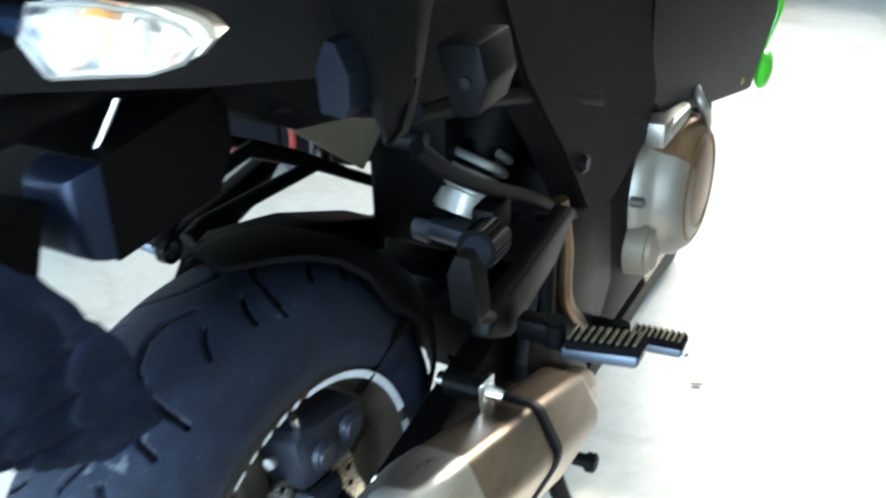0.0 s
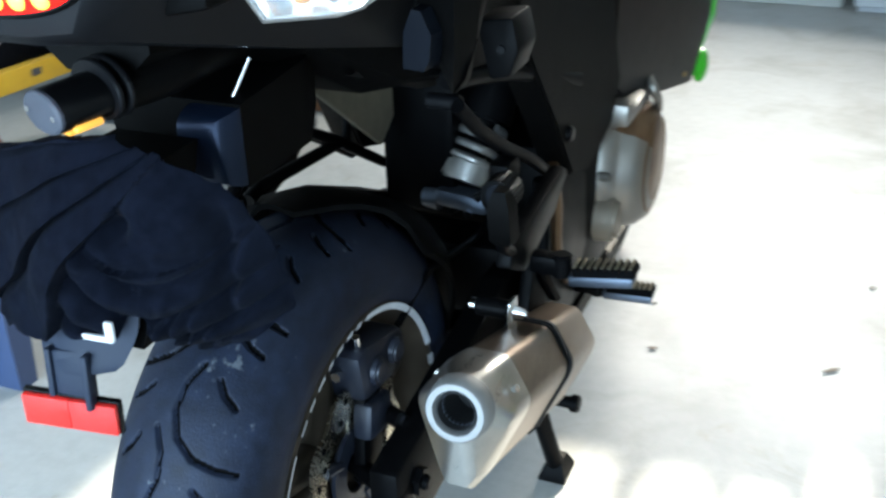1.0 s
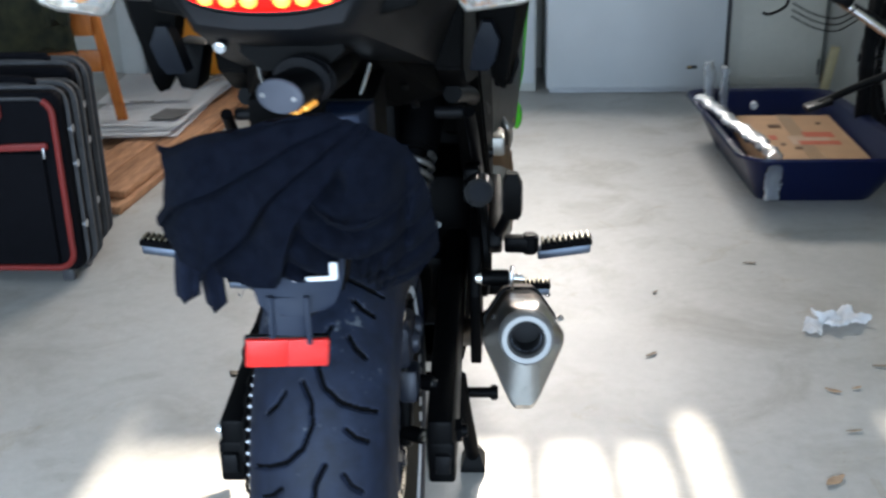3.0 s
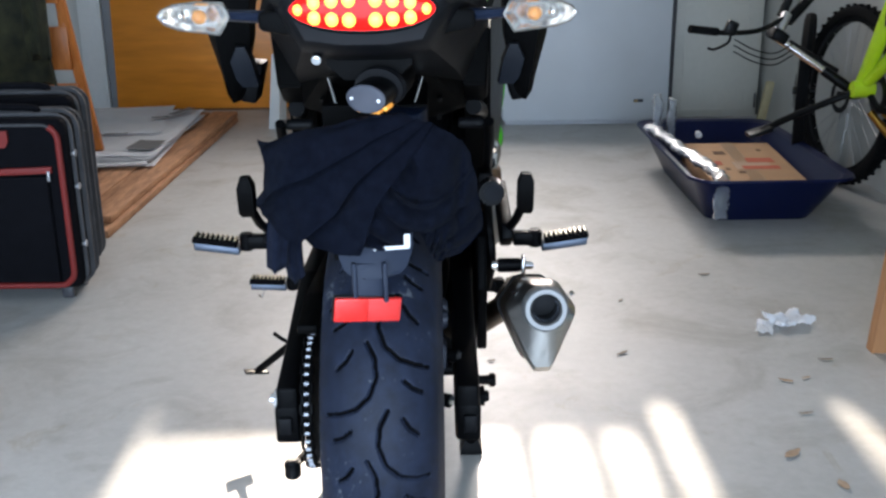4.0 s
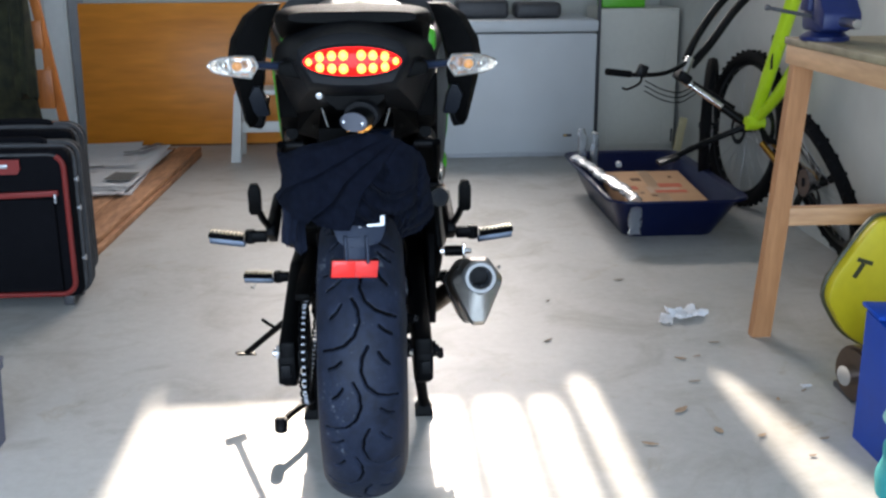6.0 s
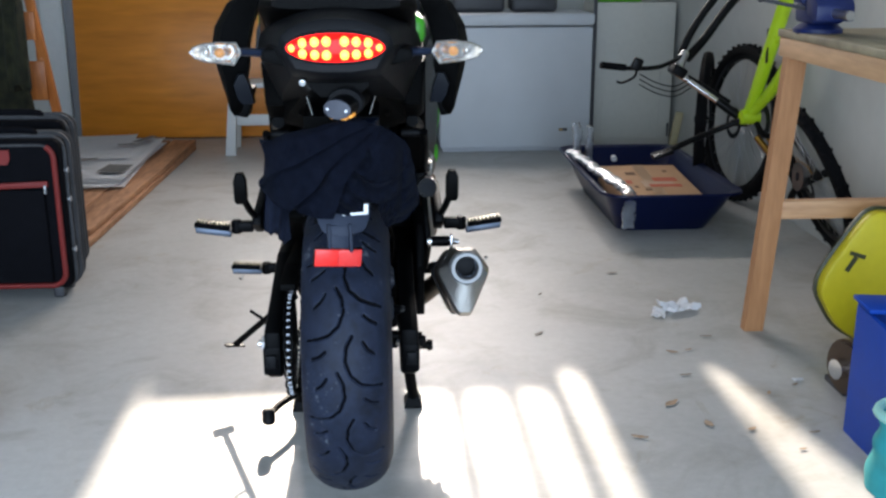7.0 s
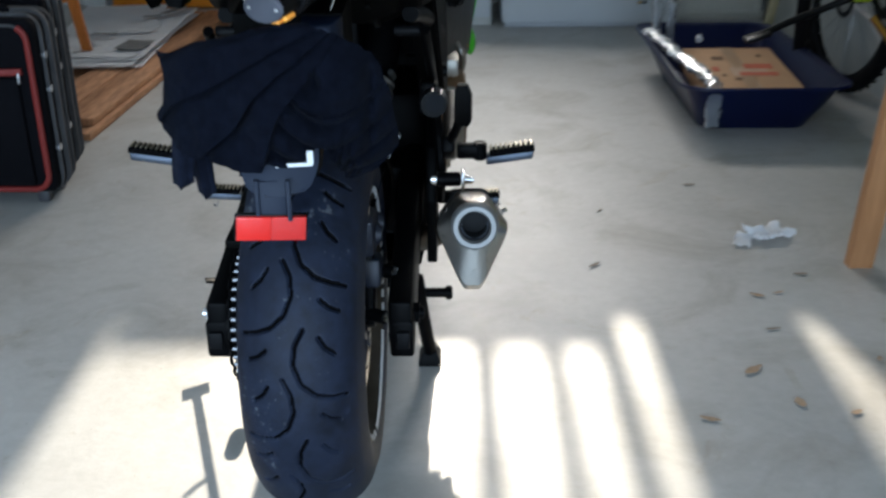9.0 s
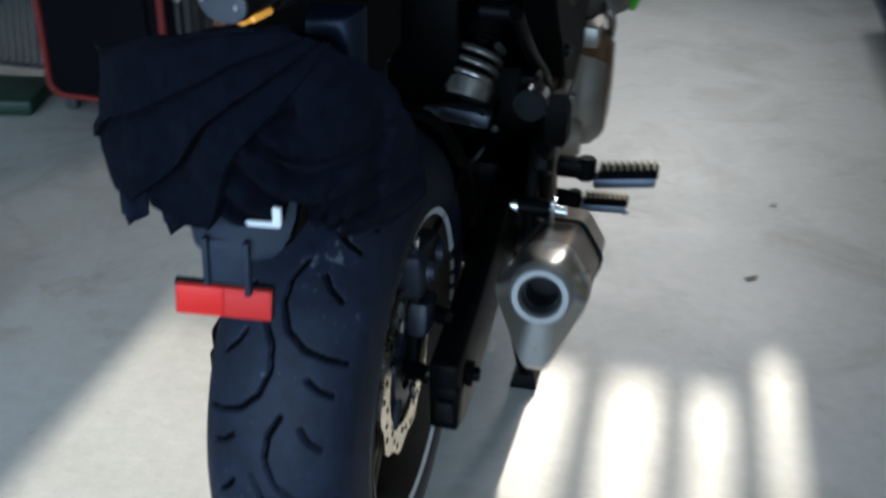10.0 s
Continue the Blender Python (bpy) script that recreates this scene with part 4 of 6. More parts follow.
    for sx in (-0.0062, 0.0062) if i % 2 else (-0.0085, 0.0085):
        tube(plates, [(CX + sx, y, z), (CX + sx, y2, z2)], 0.0028, 6)
chain = part("chain", plates, M_BLACKMET, bike, "oily steel drive chain")
rl = part("roller", bm, M_CHAIN, chain, "bright chain rollers")
rl["kind"] = "stuff"
bm = prism(fresh(), [(AY + 0.60, AZ + 0.10), (AY + 0.10, AZ + 0.155), (AY - 0.04, AZ + 0.15), (AY - 0.04, AZ + 0.135), (AY + 0.10, AZ + 0.135), (AY + 0.60, AZ + 0.08)], "x", CX - 0.018, CX + 0.016, bev=0.003)
part("chain_guard", bm, M_PLASTIC, bike)

# swingarm: two beams, end blocks, adjusters, axle nuts
for sx, name in ((1, "right"), (-1, "left")):
    x0, x1 = (0.112, 0.152) if sx > 0 else (-0.185, -0.148)
    bm = prism(fresh(), [(AY - 0.055, AZ - 0.025), (AY - 0.055, AZ + 0.045), (AY + 0.05, AZ + 0.062), (AY + 0.33, AZ + 0.115), (AY + 0.62, AZ + 0.10), (AY + 0.62, AZ - 0.02), (AY + 0.33, AZ - 0.035), (AY + 0.05, AZ - 0.075), (AY - 0.02, AZ - 0.075)], "x", x0, x1, bev=0.008)
    arm = part("swingarm", bm, M_BLACKMET, bike, "black aluminium swingarm beam")
    bm = box(fresh(), 0.040, 0.05, 0.066, ((x0 + x1) / 2 + sx * 0.002, AY - 0.032, AZ - 0.022), bev=0.006)
    part("end_block", bm, M_BLACKMET, arm)
    bm = box(fresh(), 0.022, 0.012, 0.03, ((x0 + x1) / 2 + sx * 0.004, AY - 0.060, AZ - 0.02), bev=0.002)
    part("adjuster_plate", bm, M_GREYPL, arm)
    bm = cyl(fresh(), ((x0 + x1) / 2, AY, AZ), ((x1 if sx > 0 else x0) + sx * 0.010, AY, AZ), 0.019, seg=6)
    cyl(bm, ((x0 + x1) / 2, AY, AZ), ((x1 if sx > 0 else x0) + sx * 0.018, AY, AZ), 0.010, seg=14, bev=0.002)
    part("axle_nut", bm, M_CHROME if sx < 0 else M_BLACKMET, arm)
bm = box(fresh(), 0.26, 0.10, 0.13, (-0.01, AY + 0.47, AZ + 0.05), bev=0.02)
part("swingarm_bridge", bm, M_BLACKMET, bike)

# caliper
bm = prism(fresh(), [(AY + 0.005, AZ + 0.155), (AY + 0.03, AZ + 0.16), (AY + 0.13, AZ + 0.135), (AY + 0.14, AZ + 0.10), (AY + 0.10, AZ + 0.075), (AY + 0.015, AZ + 0.085)], "x", 0.056, 0.114, bev=0.012)
cal = part("brake_caliper", bm, M_CALIPER, bike, "black rear brake caliper")
part("caliper_ear", box(fresh(), 0.028, 0.06, 0.05, (0.108, AY + 0.04, AZ + 0.055), (-10, 0, 0), bev=0.008), M_CALIPER, cal)
for y in (0.045, 0.095):
    part("piston_boss", cyl(fresh(), (0.112, AY + y, AZ + 0.118), (0.124, AY + y, AZ + 0.118), 0.019, 0.016, seg=20, bev=0.003), M_CALIPER, cal)
part("bleed_screw", cyl(fresh(), (0.10, AY + 0.028, AZ + 0.155), (0.103, AY + 0.020, AZ + 0.178), 0.005, seg=10), M_CHROME, cal)
part("bridge_bolt", cyl(fresh(), (0.085, AY + 0.004, AZ + 0.13), (0.085, AY - 0.004, AZ + 0.13), 0.007, seg=6), M_CHROME, cal)
part("caliper_bracket", prism(fresh(), [(AY + 0.02, AZ + 0.10), (AY + 0.07, AZ + 0.09), (AY + 0.06, AZ - 0.02), (AY + 0.03, AZ - 0.05), (AY + 0.005, AZ - 0.03)], "x", 0.092, 0.110, bev=0.005), M_BLACKMET, cal)
for y, z, xp in ((AY + 0.002, AZ - 0.014, -0.008), (AY + 0.055, AZ + 0.044, 0.006)):
    bm = cyl(fresh(), (0.085, y + 0.02, z), (0.135 + xp, y - 0.002, z), 0.012, seg=16)
    part("slide_pin", bm, M_BLACKMET, cal)
    part("pin_bolt", cyl(fresh(), (0.133 + xp, y, z), (0.143 + xp, y - 0.003, z), 0.0085, seg=6), M_CHROME, cal)
bm = cyl(fresh(), (0.068, AY + 0.035, AZ + 0.082), (0.094, AY + 0.032, AZ + 0.082), 0.006, seg=10)
cyl(bm, (0.082, AY + 0.03, AZ + 0.07), (0.082, AY + 0.03, AZ + 0.094), 0.005, seg=10)
part("pad_pin", bm, M_BRASS, cal, "brass pad pin")
bm = box(fresh(), 0.012, 0.05, 0.05, (0.086, AY + 0.03, AZ + 0.06), bev=0.003)
part("pad", bm, M_DISC, cal)
bm = tube(fresh(), smooth_path([(0.10, AY + 0.14, AZ + 0.125), (0.115, AY + 0.22, AZ + 0.17), (0.12, AY + 0.38, AZ + 0.15), (0.11, AY + 0.55, AZ + 0.16)]), 0.005, 8)
part("brake_hose", bm, M_BLACKMET, cal)

cal.location = (-0.023, -0.020, 0.015)

# hugger over the tyre
rows = []
for k in range(19):
    row_o, row_i = [], []
    for j in range(13):
        u = -1 + 2 * j / 12
        # the trailing lip is swept back on the chain side
        lip = 80 + 7 * (u + 1) if u < 0 else 87 - 36 * u ** 1.3
        a = radians(lip + (14 - lip) * k / 18)
        hw = 0.094 + 0.014 * math.sin(k / 18 * math.pi)
        drop = (0.046 + 0.03 * k / 18) * abs(u) ** 4.5
        rad = TR + 0.010 + 0.012 * math.sin(k / 18 * math.pi) - drop
        x = hw * u
        row_o.append((x, AY + rad * math.cos(a), AZ + rad * math.sin(a)))
        row_i.append((x * 0.97, AY + (rad - 0.007) * math.cos(a), AZ + (rad - 0.007) * math.sin(a)))
    rows.append(row_o + row_i[::-1])
hugger = part("hugger", loft(fresh(), rows), M_PLASTIC, bike, "black plastic rear hugger")
part("hugger_flange", prism(fresh(), [(0.175, 0.690), (0.195, 0.712), (0.36, 0.668), (0.52, 0.60), (0.52, 0.55), (0.36, 0.61), (0.215, 0.668)], "x", -0.155, -0.085, bev=0.006), M_PLASTIC, hugger)

# ---------------------------------------------------------------- exhaust
def hexring(y, z, w, up, dn, x=0.249, n=6, rnd=0.2):
    """Rounded six-sided section of the can, slightly tilted in plan."""
    w *= 1.01
    dn *= 1.02
    pts = [(-0.42 * w, up), (0.42 * w, up), (w, 0.10 * up), (0.25 * w, -dn), (-0.25 * w, -dn), (-w, 0.10 * up)]
    out = []
    m = len(pts)
    for i in range(m):
        p, a, b = Vector(pts[i]), Vector(pts[i - 1]), Vector(pts[(i + 1) % m])
        for k in range(n):
            t = k / (n - 1)
            q0, q1 = p.lerp(a, rnd), p.lerp(b, rnd)
            q = q0.lerp(p, t).lerp(p.lerp(q1, t), t)
            out.append((x + q.x, y + 0.30 * q.y, z + q.y))
    return out


ax = lambda s: (-0.002 + 0.362 * s, 0.608 - 0.118 * s)
bm = loft(fresh(), [hexring(*ax(0.10), 0.0565, 0.050, 0.086), hexring(*ax(0.55), 0.056, 0.050, 0.086), hexring(*ax(0.93), 0.055, 0.049, 0.084), hexring(*ax(1.0), 0.045, 0.041, 0.072)])
can = part("exhaust_can", bm, M_TITAN, bike, "brushed bronze-tinted steel exhaust can")
bm = loft(fresh(), [hexring(*ax(0.115), 0.0578, 0.0515, 0.0875), hexring(*ax(0.0), 0.0585, 0.0515, 0.088), hexring(*ax(-0.05), 0.056, 0.047, 0.080), hexring(-0.037, 0.631, 0.036, 0.034, 0.037, 0.252, rnd=0.5)], cap=False)
part("end_cap", bm, M_STEEL, can, "bright brushed steel end cap")
RO = (0.252, -0.043, 0.631)
bm = lathe(fresh(), [(0.0235, 0.03), (0.0235, -0.006), (0.0255, -0.010), (0.032, -0.010), (0.035, -0.006), (0.037, 0.012), (0.03, 0.03)], "y", (0, 0, 0), 40)
bmesh.ops.transform(bm, matrix=Matrix.Translation(RO) @ pose(0, 0, 0, -10, 0, 0), verts=bm.verts)
part("outlet_ring", bm, M_RING, can, "pale steel outlet ring")
bm = lathe(fresh(), [(0.0001, 0.055), (0.0222, 0.055), (0.0222, -0.004), (0.0205, -0.006), (0.0205, 0.050), (0.0001, 0.050)], "y", (0, 0, 0), 32)
bmesh.ops.transform(bm, matrix=Matrix.Translation(RO) @ pose(0, 0, 0, -10, 0, 0), verts=bm.verts)
part("perforated_core", bm, mat("sooty_steel", (0.012, 0.012, 0.013), 0.8, 0.0, var=0.6, scale=500), can)
bm = fresh()
for k in range(26):
    a = 2 * math.pi * k / 26
    box(bm, 0.0024, 0.005, 0.0010, (0.0200 * math.cos(a), 0.008, 0.0200 * math.sin(a)), (0, 90 - math.degrees(a), 0))
bmesh.ops.transform(bm, matrix=Matrix.Translation(RO) @ pose(0, 0, 0, -10, 0, 0), verts=bm.verts)
part("core_slots", bm, M_PEG, can, "bright edges of the core's perforations")
bm = loft(fresh(), [hexring(*ax(0.545), 0.058, 0.052, 0.088), hexring(*ax(0.60), 0.058, 0.052, 0.088)])
part("clamp_band", bm, M_BLACKMET, can, "black clamp band")
bm = loft(fresh(), [hexring(*ax(0.56), 0.060, 0.054, 0.090), hexring(*ax(0.583), 0.060, 0.054, 0.090)])
part("band_rim", bm, M_GREYPL, can)
bm = cyl(fresh(), (0.190, 0.176, 0.628), (0.232, 0.176, 0.628), 0.0125, seg=18, bev=0.002)
arm = part("hanger", bm, M_BLACKMET, can)
part("hanger_bolt", cyl(fresh(), (0.181, 0.176, 0.628), (0.192, 0.176, 0.628), 0.0085, seg=12, bev=0.002), M_CHROME, can)
bm = box(fresh(), 0.006, 0.026, 0.07, (0.236, 0.176, 0.608), bev=0.002)
cyl(bm, (0.232, 0.176, 0.628), (0.254, 0.176, 0.626), 0.009, 0.006, seg=14, bev=0.002)
part("hanger_tab", bm, M_CHROME, can)
bm = tube(fresh(), smooth_path([(0.245, 0.36, 0.49), (0.225, 0.48, 0.43), (0.16, 0.62, 0.33), (0.10, 0.80, 0.26), (0.06, 1.0, 0.24)]), 0.027, 14)
part("link_pipe", bm, M_TITAN, can)
for s, side in ((0.02, 1), (0.02, -1)):
    y, z = ax(s)
    part("cap_rivet", cyl(fresh(), (0.254 + side * 0.042, y, z + 0.03), (0.254 + side * 0.047, y - 0.001, z + 0.034), 0.004, seg=8), M_CHROME, can)

# ---------------------------------------------------------------- foot pegs
def peg(sx, x0, x1, y, z, name, rise):
    """Folding peg from x0 out to x1, with a toothed rubber-topped bar, rising outwards."""
    def lift(b_):
        for v in b_.verts:
            v.co.z += rise * (abs(v.co.x) - x1)

    bm = box(fresh(), x1 - x0, 0.030, 0.016, ((x0 + x1) / 2, y, z - 0.006), bev=0.004)
    prism(bm, [(x0 + 0.01, z - 0.012), (x1 - 0.008, z - 0.012), (x1 + 0.003, z + 0.002), (x0 + 0.005, z + 0.002)], "y", y - 0.013, y + 0.013, bev=0.002)
    for v in bm.verts:
        v.co.x *= sx
    bmesh.ops.recalc_face_normals(bm, faces=bm.faces[:])
    lift(bm)
    p = part(name, bm, M_PEG, bike, "cast aluminium footpeg with toothed rubber top")
    nt_ = 9
    xa, xb = x0 + 0.006, x1 + 0.002
    prof = [(sx * xa, z + 0.001)]
    for k in range(nt_):
        q0, q1 = xa + (xb - xa) * k / nt_, xa + (xb - xa) * (k + 0.55) / nt_
        prof += [(sx * q0, z + 0.0135), (sx * q1, z + 0.0135), (sx * (q1 + 0.0005), z + 0.0095), (sx * (xa + (xb - xa) * (k + 1) / nt_ - 0.0005), z + 0.0095)]
    prof.append((sx * xb, z + 0.001))
    bm = prism(fresh(), prof, "y", y - 0.0155, y + 0.0155)
    lift(bm)
    part("rubber_pad", bm, M_GROOVE, p, "toothed black rubber pad")
    # Bright caps added over the rubber teeth to render them window-lit.
    bm = fresh()
    for k in range(nt_):
        q0, q1 = xa + (xb - xa) * k / nt_, xa + (xb - xa) * (k + 0.55) / nt_
        box(bm, q1 - q0 - 0.0006, 0.029, 0.003, (sx * (q0 + q1) / 2, y, z + 0.0145), bev=0.0008, seg=1)
    lift(bm)
    part("tooth_cap", bm, M_TOOTH, p, "bright metal caps added for window light on the teeth")
    bm = cyl(fresh(), (sx * (x0 - 0.012), y, z - 0.018), (sx * (x0 - 0.012), y, z + 0.014), 0.014, seg=16, bev=0.003)
    box(bm, 0.050, 0.026, 0.026, (sx * (x0 - 0.028), y, z - 0.002), bev=0.005)
    part("hinge", bm, M_BLACKMET, p)
    return p


for sx in (1, -1):
    peg(sx, 0.278, 0.362, 0.283, 0.646, "passenger_peg", 0.14)
    rp = peg(sx, 0.236 if sx > 0 else 0.258, 0.318 if sx > 0 else 0.340, 0.655 if sx > 0 else 0.690, 0.416, "rider_peg", 0.05)
    part("feeler", tube(fresh(), smooth_path([(sx * 0.308, 0.67, 0.405), (sx * 0.314, 0.67, 0.388), (sx * 0.322, 0.67, 0.392)]), 0.0025, 6), M_CHROME, rp)
    # bracket that carries the passenger peg, with its guard pad
    bm = prism(fresh(), [(0.27, 0.632), (0.315, 0.64), (0.40, 0.66), (0.46, 0.70), (0.44, 0.715), (0.30, 0.695), (0.22, 0.69), (0.21, 0.665)], "x", 0.200, 0.222, bev=0.005)
    for v in bm.verts:
        v.co.x *= sx
    bmesh.ops.recalc_face_normals(bm, faces=bm.faces[:])
    br = part("peg_bracket", bm, M_BLACKMET, bike)
    bm = loft(fresh(), [[(sx * (0.235 + 0.013 * a * s), 0.153 + 0.018 * b * s - 0.012 * k, 0.732 + 0.071 * k) for a, b in ((-1, -1), (1, -1), (1.2, 0.3), (0.4, 1), (-1, 1))] for k, s in ((0, 0.7), (0.12, 1.0), (0.75, 1.0), (1.0, 0.55))])
    part("guard_pad", bm, M_PLASTIC, br, "faceted black plastic pad")
    part("pad_arm", tube(fresh(), [(sx * 0.233, 0.158, 0.745), (sx * 0.222, 0.18, 0.71), (sx * 0.215, 0.23, 0.68)], 0.008, 10), M_BLACKMET, br)
    # frame rail
    bm = tube(fresh(), smooth_path([(sx * 0.174, 0.165, 0.886), (sx * 0.178, 0.22, 0.84), (sx * 0.180, 0.306, 0.787), (sx * 0.182, 0.42, 0.725), (sx * 0.178, 0.56, 0.640)]), 0.0088, 12)
    part("subframe_rail", bm, M_BLACKMET, bike, "black painted frame rail")
    bm = tube(fresh(), smooth_path([(sx * 0.150, 0.20, 0.905), (sx * 0.17, 0.38, 0.865), (sx * 0.19, 0.60, 0.79)]), 0.014, 12)
    part("subframe_rail", bm, M_BLACKMET, bike)
    bm = cyl(fresh(), (sx * 0.124, 0.194, 0.879), (sx * 0.168, 0.194, 0.879), 0.0095, seg=14, bev=0.002)
    part("mount_pin", bm, M_GREYPL, bike)
    for dy in (0.0, 0.06) if sx > 0 else ():
        bm = tube(fresh(), smooth_path([(sx * 0.185, 0.44 + dy, 0.69), (sx * 0.19, 0.45 + dy, 0.62), (sx * 0.195, 0.44 + dy, 0.55), (sx * 0.19, 0.52 + dy, 0.46)]), 0.010, 8)
        part("frame_strut", bm, M_ENGINE if dy else M_BLACKMET, bike)
    # heel plate and frame side
    outline = [(0.42, 0.36), (0.62, 0.36), (0.72, 0.46), (0.70, 0.60), (0.56, 0.66), (0.44, 0.60), (0.40, 0.50)] if sx > 0 else [(0.50, 0.36), (0.62, 0.36), (0.72, 0.42), (0.70, 0.47), (0.52, 0.47)]
    bm = prism(fresh(), outline, "x", 0.165, 0.185, bev=0.004)
    for v in bm.verts:
        v.co.x *= sx
    bmesh.ops.recalc_face_normals(bm, faces=bm.faces[:])
    part("frame_plate", bm, M_BLACKMET, bike)

# ---------------------------------------------------------------- shock absorber with remote preload knob
S0, S1 = Vector((0.054, 0.498, 0.665)), Vector((0.084, 0.598, 0.835))
d_ = (S1 - S0).normalized()
side_ = d_.cross(Vector((0, 0, 1))).normalized()
up_ = side_.cross(d_)
bm = cyl(fresh(), S0, S1, 0.020, seg=20)
shock = part("shock_absorber", bm, M_BLACKMET, bike)
coil = [S0 + d_ * (0.012 + 0.058 * k / 110) + 0.036 * (math.cos(2 * math.pi * k / 36) * side_ + math.sin(2 * math.pi * k / 36) * up_) for k in range(111)]
part("spring", tube(fresh(), coil, 0.0062, 8), M_SPRING, shock, "bare silver coil spring")
bm = cyl(fresh(), S0 - d_ * 0.02, S0 + d_ * 0.012, 0.040, seg=28, bev=0.004)
part("spring_seat", bm, M_SPRING, shock)
part("spring_cover", cyl(fresh(), S0 + d_ * 0.076, S1 + d_ * 0.03, 0.041, seg=24, bev=0.006), M_BLACKMET, shock)
bm = cyl(fresh(), S0 + Vector((-0.066, -0.012, -0.044)), S0 + Vector((-0.034, -0.017, -0.046)), 0.020, seg=18, bev=0.003)
part("adjuster_head", bm, M_PEG, shock)
bm = box(fresh(), 0.085, 0.04, 0.028, S0 + Vector((0.0, -0.018, -0.040)), (0, 6, 0), bev=0.008)
part("preload_body", bm, M_PEG, shock, "silver preload adjuster body")
for dx, dz in ((0.055, -0.045), (0.035, -0.02), (0.017, -0.05)):
    part("shock_bolt", cyl(fresh(), S0 + Vector((dx, -0.045, dz)), S0 + Vector((dx, -0.054, dz)), 0.007, seg=6), M_CHROME, shock)
bm = prism(fresh(), [(0.185 + (0.0238 - 0.0016 * (k % 2)) * math.cos(math.pi * k / 22), 0.735 + (0.0238 - 0.0016 * (k % 2)) * math.sin(math.pi * k / 22)) for k in range(44)], "y", 0.262, 0.30)
kn = part("preload_knob", bm, M_GLOSS, bike, "ribbed black preload knob")
part("knob_face", cyl(fresh(), (0.187, 0.2605, 0.737), (0.187, 0.263, 0.737), 0.0165, seg=24), M_STRUT, kn)
bm = box(fresh(), 0.03, 0.05, 0.06, (0.175, 0.32, 0.735), bev=0.008)
part("knob_mount", bm, M_BLACKMET, kn)

# ---------------------------------------------------------------- engine
bm = box(fresh(), 0.34, 0.42, 0.34, (0, 0.88, 0.48), bev=0.04)
eng = part("engine_block", bm, M_BLACKMET, bike, "black engine block")
part("cylinder_head", box(fresh(), 0.32, 0.26, 0.22, (0, 1.02, 0.70), (-25, 0, 0), bev=0.03), M_BLACKMET, eng)
part("sump", box(fresh(), 0.26, 0.40, 0.14, (0, 0.92, 0.27), bev=0.03), M_BLACKMET, eng)
EC = (-0.018, 0.975, 0.518)
bm = lathe(fresh(), [(0.142, 0.12), (0.142, 0.185), (0.137, 0.205), (0.126, 0.212), (0.121, 0.222), (0.117, 0.238), (0.100, 0.258), (0.060, 0.268), (0.0001, 0.270)], "x", EC, 56)
cc = part("clutch_cover", bm, M_ENGINE, eng, "bronze engine side cover")
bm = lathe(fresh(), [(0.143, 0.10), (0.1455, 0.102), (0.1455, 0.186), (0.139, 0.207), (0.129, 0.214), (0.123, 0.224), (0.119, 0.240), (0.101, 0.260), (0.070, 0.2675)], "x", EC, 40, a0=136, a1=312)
part("pale_flank_band", bm, M_COVER, cc, "pale silver band on the cover's rear and lower flank")
for a in (166, 180, 194):
    r0, r1 = (0.1455, 0.1475)
    bm = loft(fresh(), [[(x, EC[1] + r_ * math.cos(radians(a + d)), EC[2] + r_ * math.sin(radians(a + d))) for r_, d in ((r0 - 0.003, -w), (r1, -w), (r1, w), (r0 - 0.003, w))] for x, w in ((0.085, 2.2), (0.135, 0.4))])
    part("flank_slot", bm, M_GROOVE, cc)
part("cover_ring", lathe(fresh(), [(0.086, 0.261), (0.090, 0.265), (0.094, 0.262), (0.094, 0.256)], "x", EC, 48), M_ENGINE, cc)
for k in range(9):
    a = radians(40 * k + 12)
    part("cover_bolt", cyl(fresh(), (0.172, EC[1] + 0.142 * math.cos(a), EC[2] + 0.142 * math.sin(a)), (0.194, EC[1] + 0.142 * math.cos(a), EC[2] + 0.142 * math.sin(a)), 0.009, seg=10, bev=0.002), M_COVER, cc)
bm = cyl(fresh(), (0.15, 0.858, 0.448), (0.210, 0.858, 0.448), 0.050, 0.042, seg=24, bev=0.008)
part("pulse_cover", bm, M_PULSE, eng, "matt beige round cover")
bm = box(fresh(), 0.09, 0.12, 0.035, (0.185, 0.88, 0.665), (0, 12, 0), bev=0.008)
box(bm, 0.06, 0.05, 0.04, (0.20, 0.82, 0.668), bev=0.006)
part("cylinder_lug", bm, M_COVER, eng, "cast silver cylinder lugs")
bm = tube(fresh(), smooth_path([(0.215, 0.99, 0.69), (0.236, 0.965, 0.668), (0.240, 0.99, 0.64), (0.236, 1.02, 0.61)]), 0.009, 10)
part("water_pipe", bm, M_COVER, eng)
bm = cyl(fresh(), (-0.15, 0.90, 0.53), (-0.235, 0.90, 0.53), 0.10, 0.085, seg=32, bev=0.01)
part("generator_cover", bm, M_BLACKMET, eng)
bm = loft(fresh(), [[(x, y, z) for x, z in ((-0.14, 0.22), (0.14, 0.22), (0.16, 0.30), (-0.16, 0.30))] for y in (0.72, 1.0, 1.2)])
part("sump_guard", bm, M_PLASTIC, bike)

# front wheel and fork beyond the engine
fw = lathe(fresh(), [(0.20, -0.05), (0.225, -0.058), (0.27, -0.06), (0.295, -0.045), (0.302, 0.0), (0.295, 0.045), (0.27, 0.06), (0.225, 0.058), (0.20, 0.05)], "x", (0, 1.56, 0.303), 56, closed=True)
fwo = part("front_wheel", fw, M_RUBBER, bike, "front tyre in shadow under the fairing")
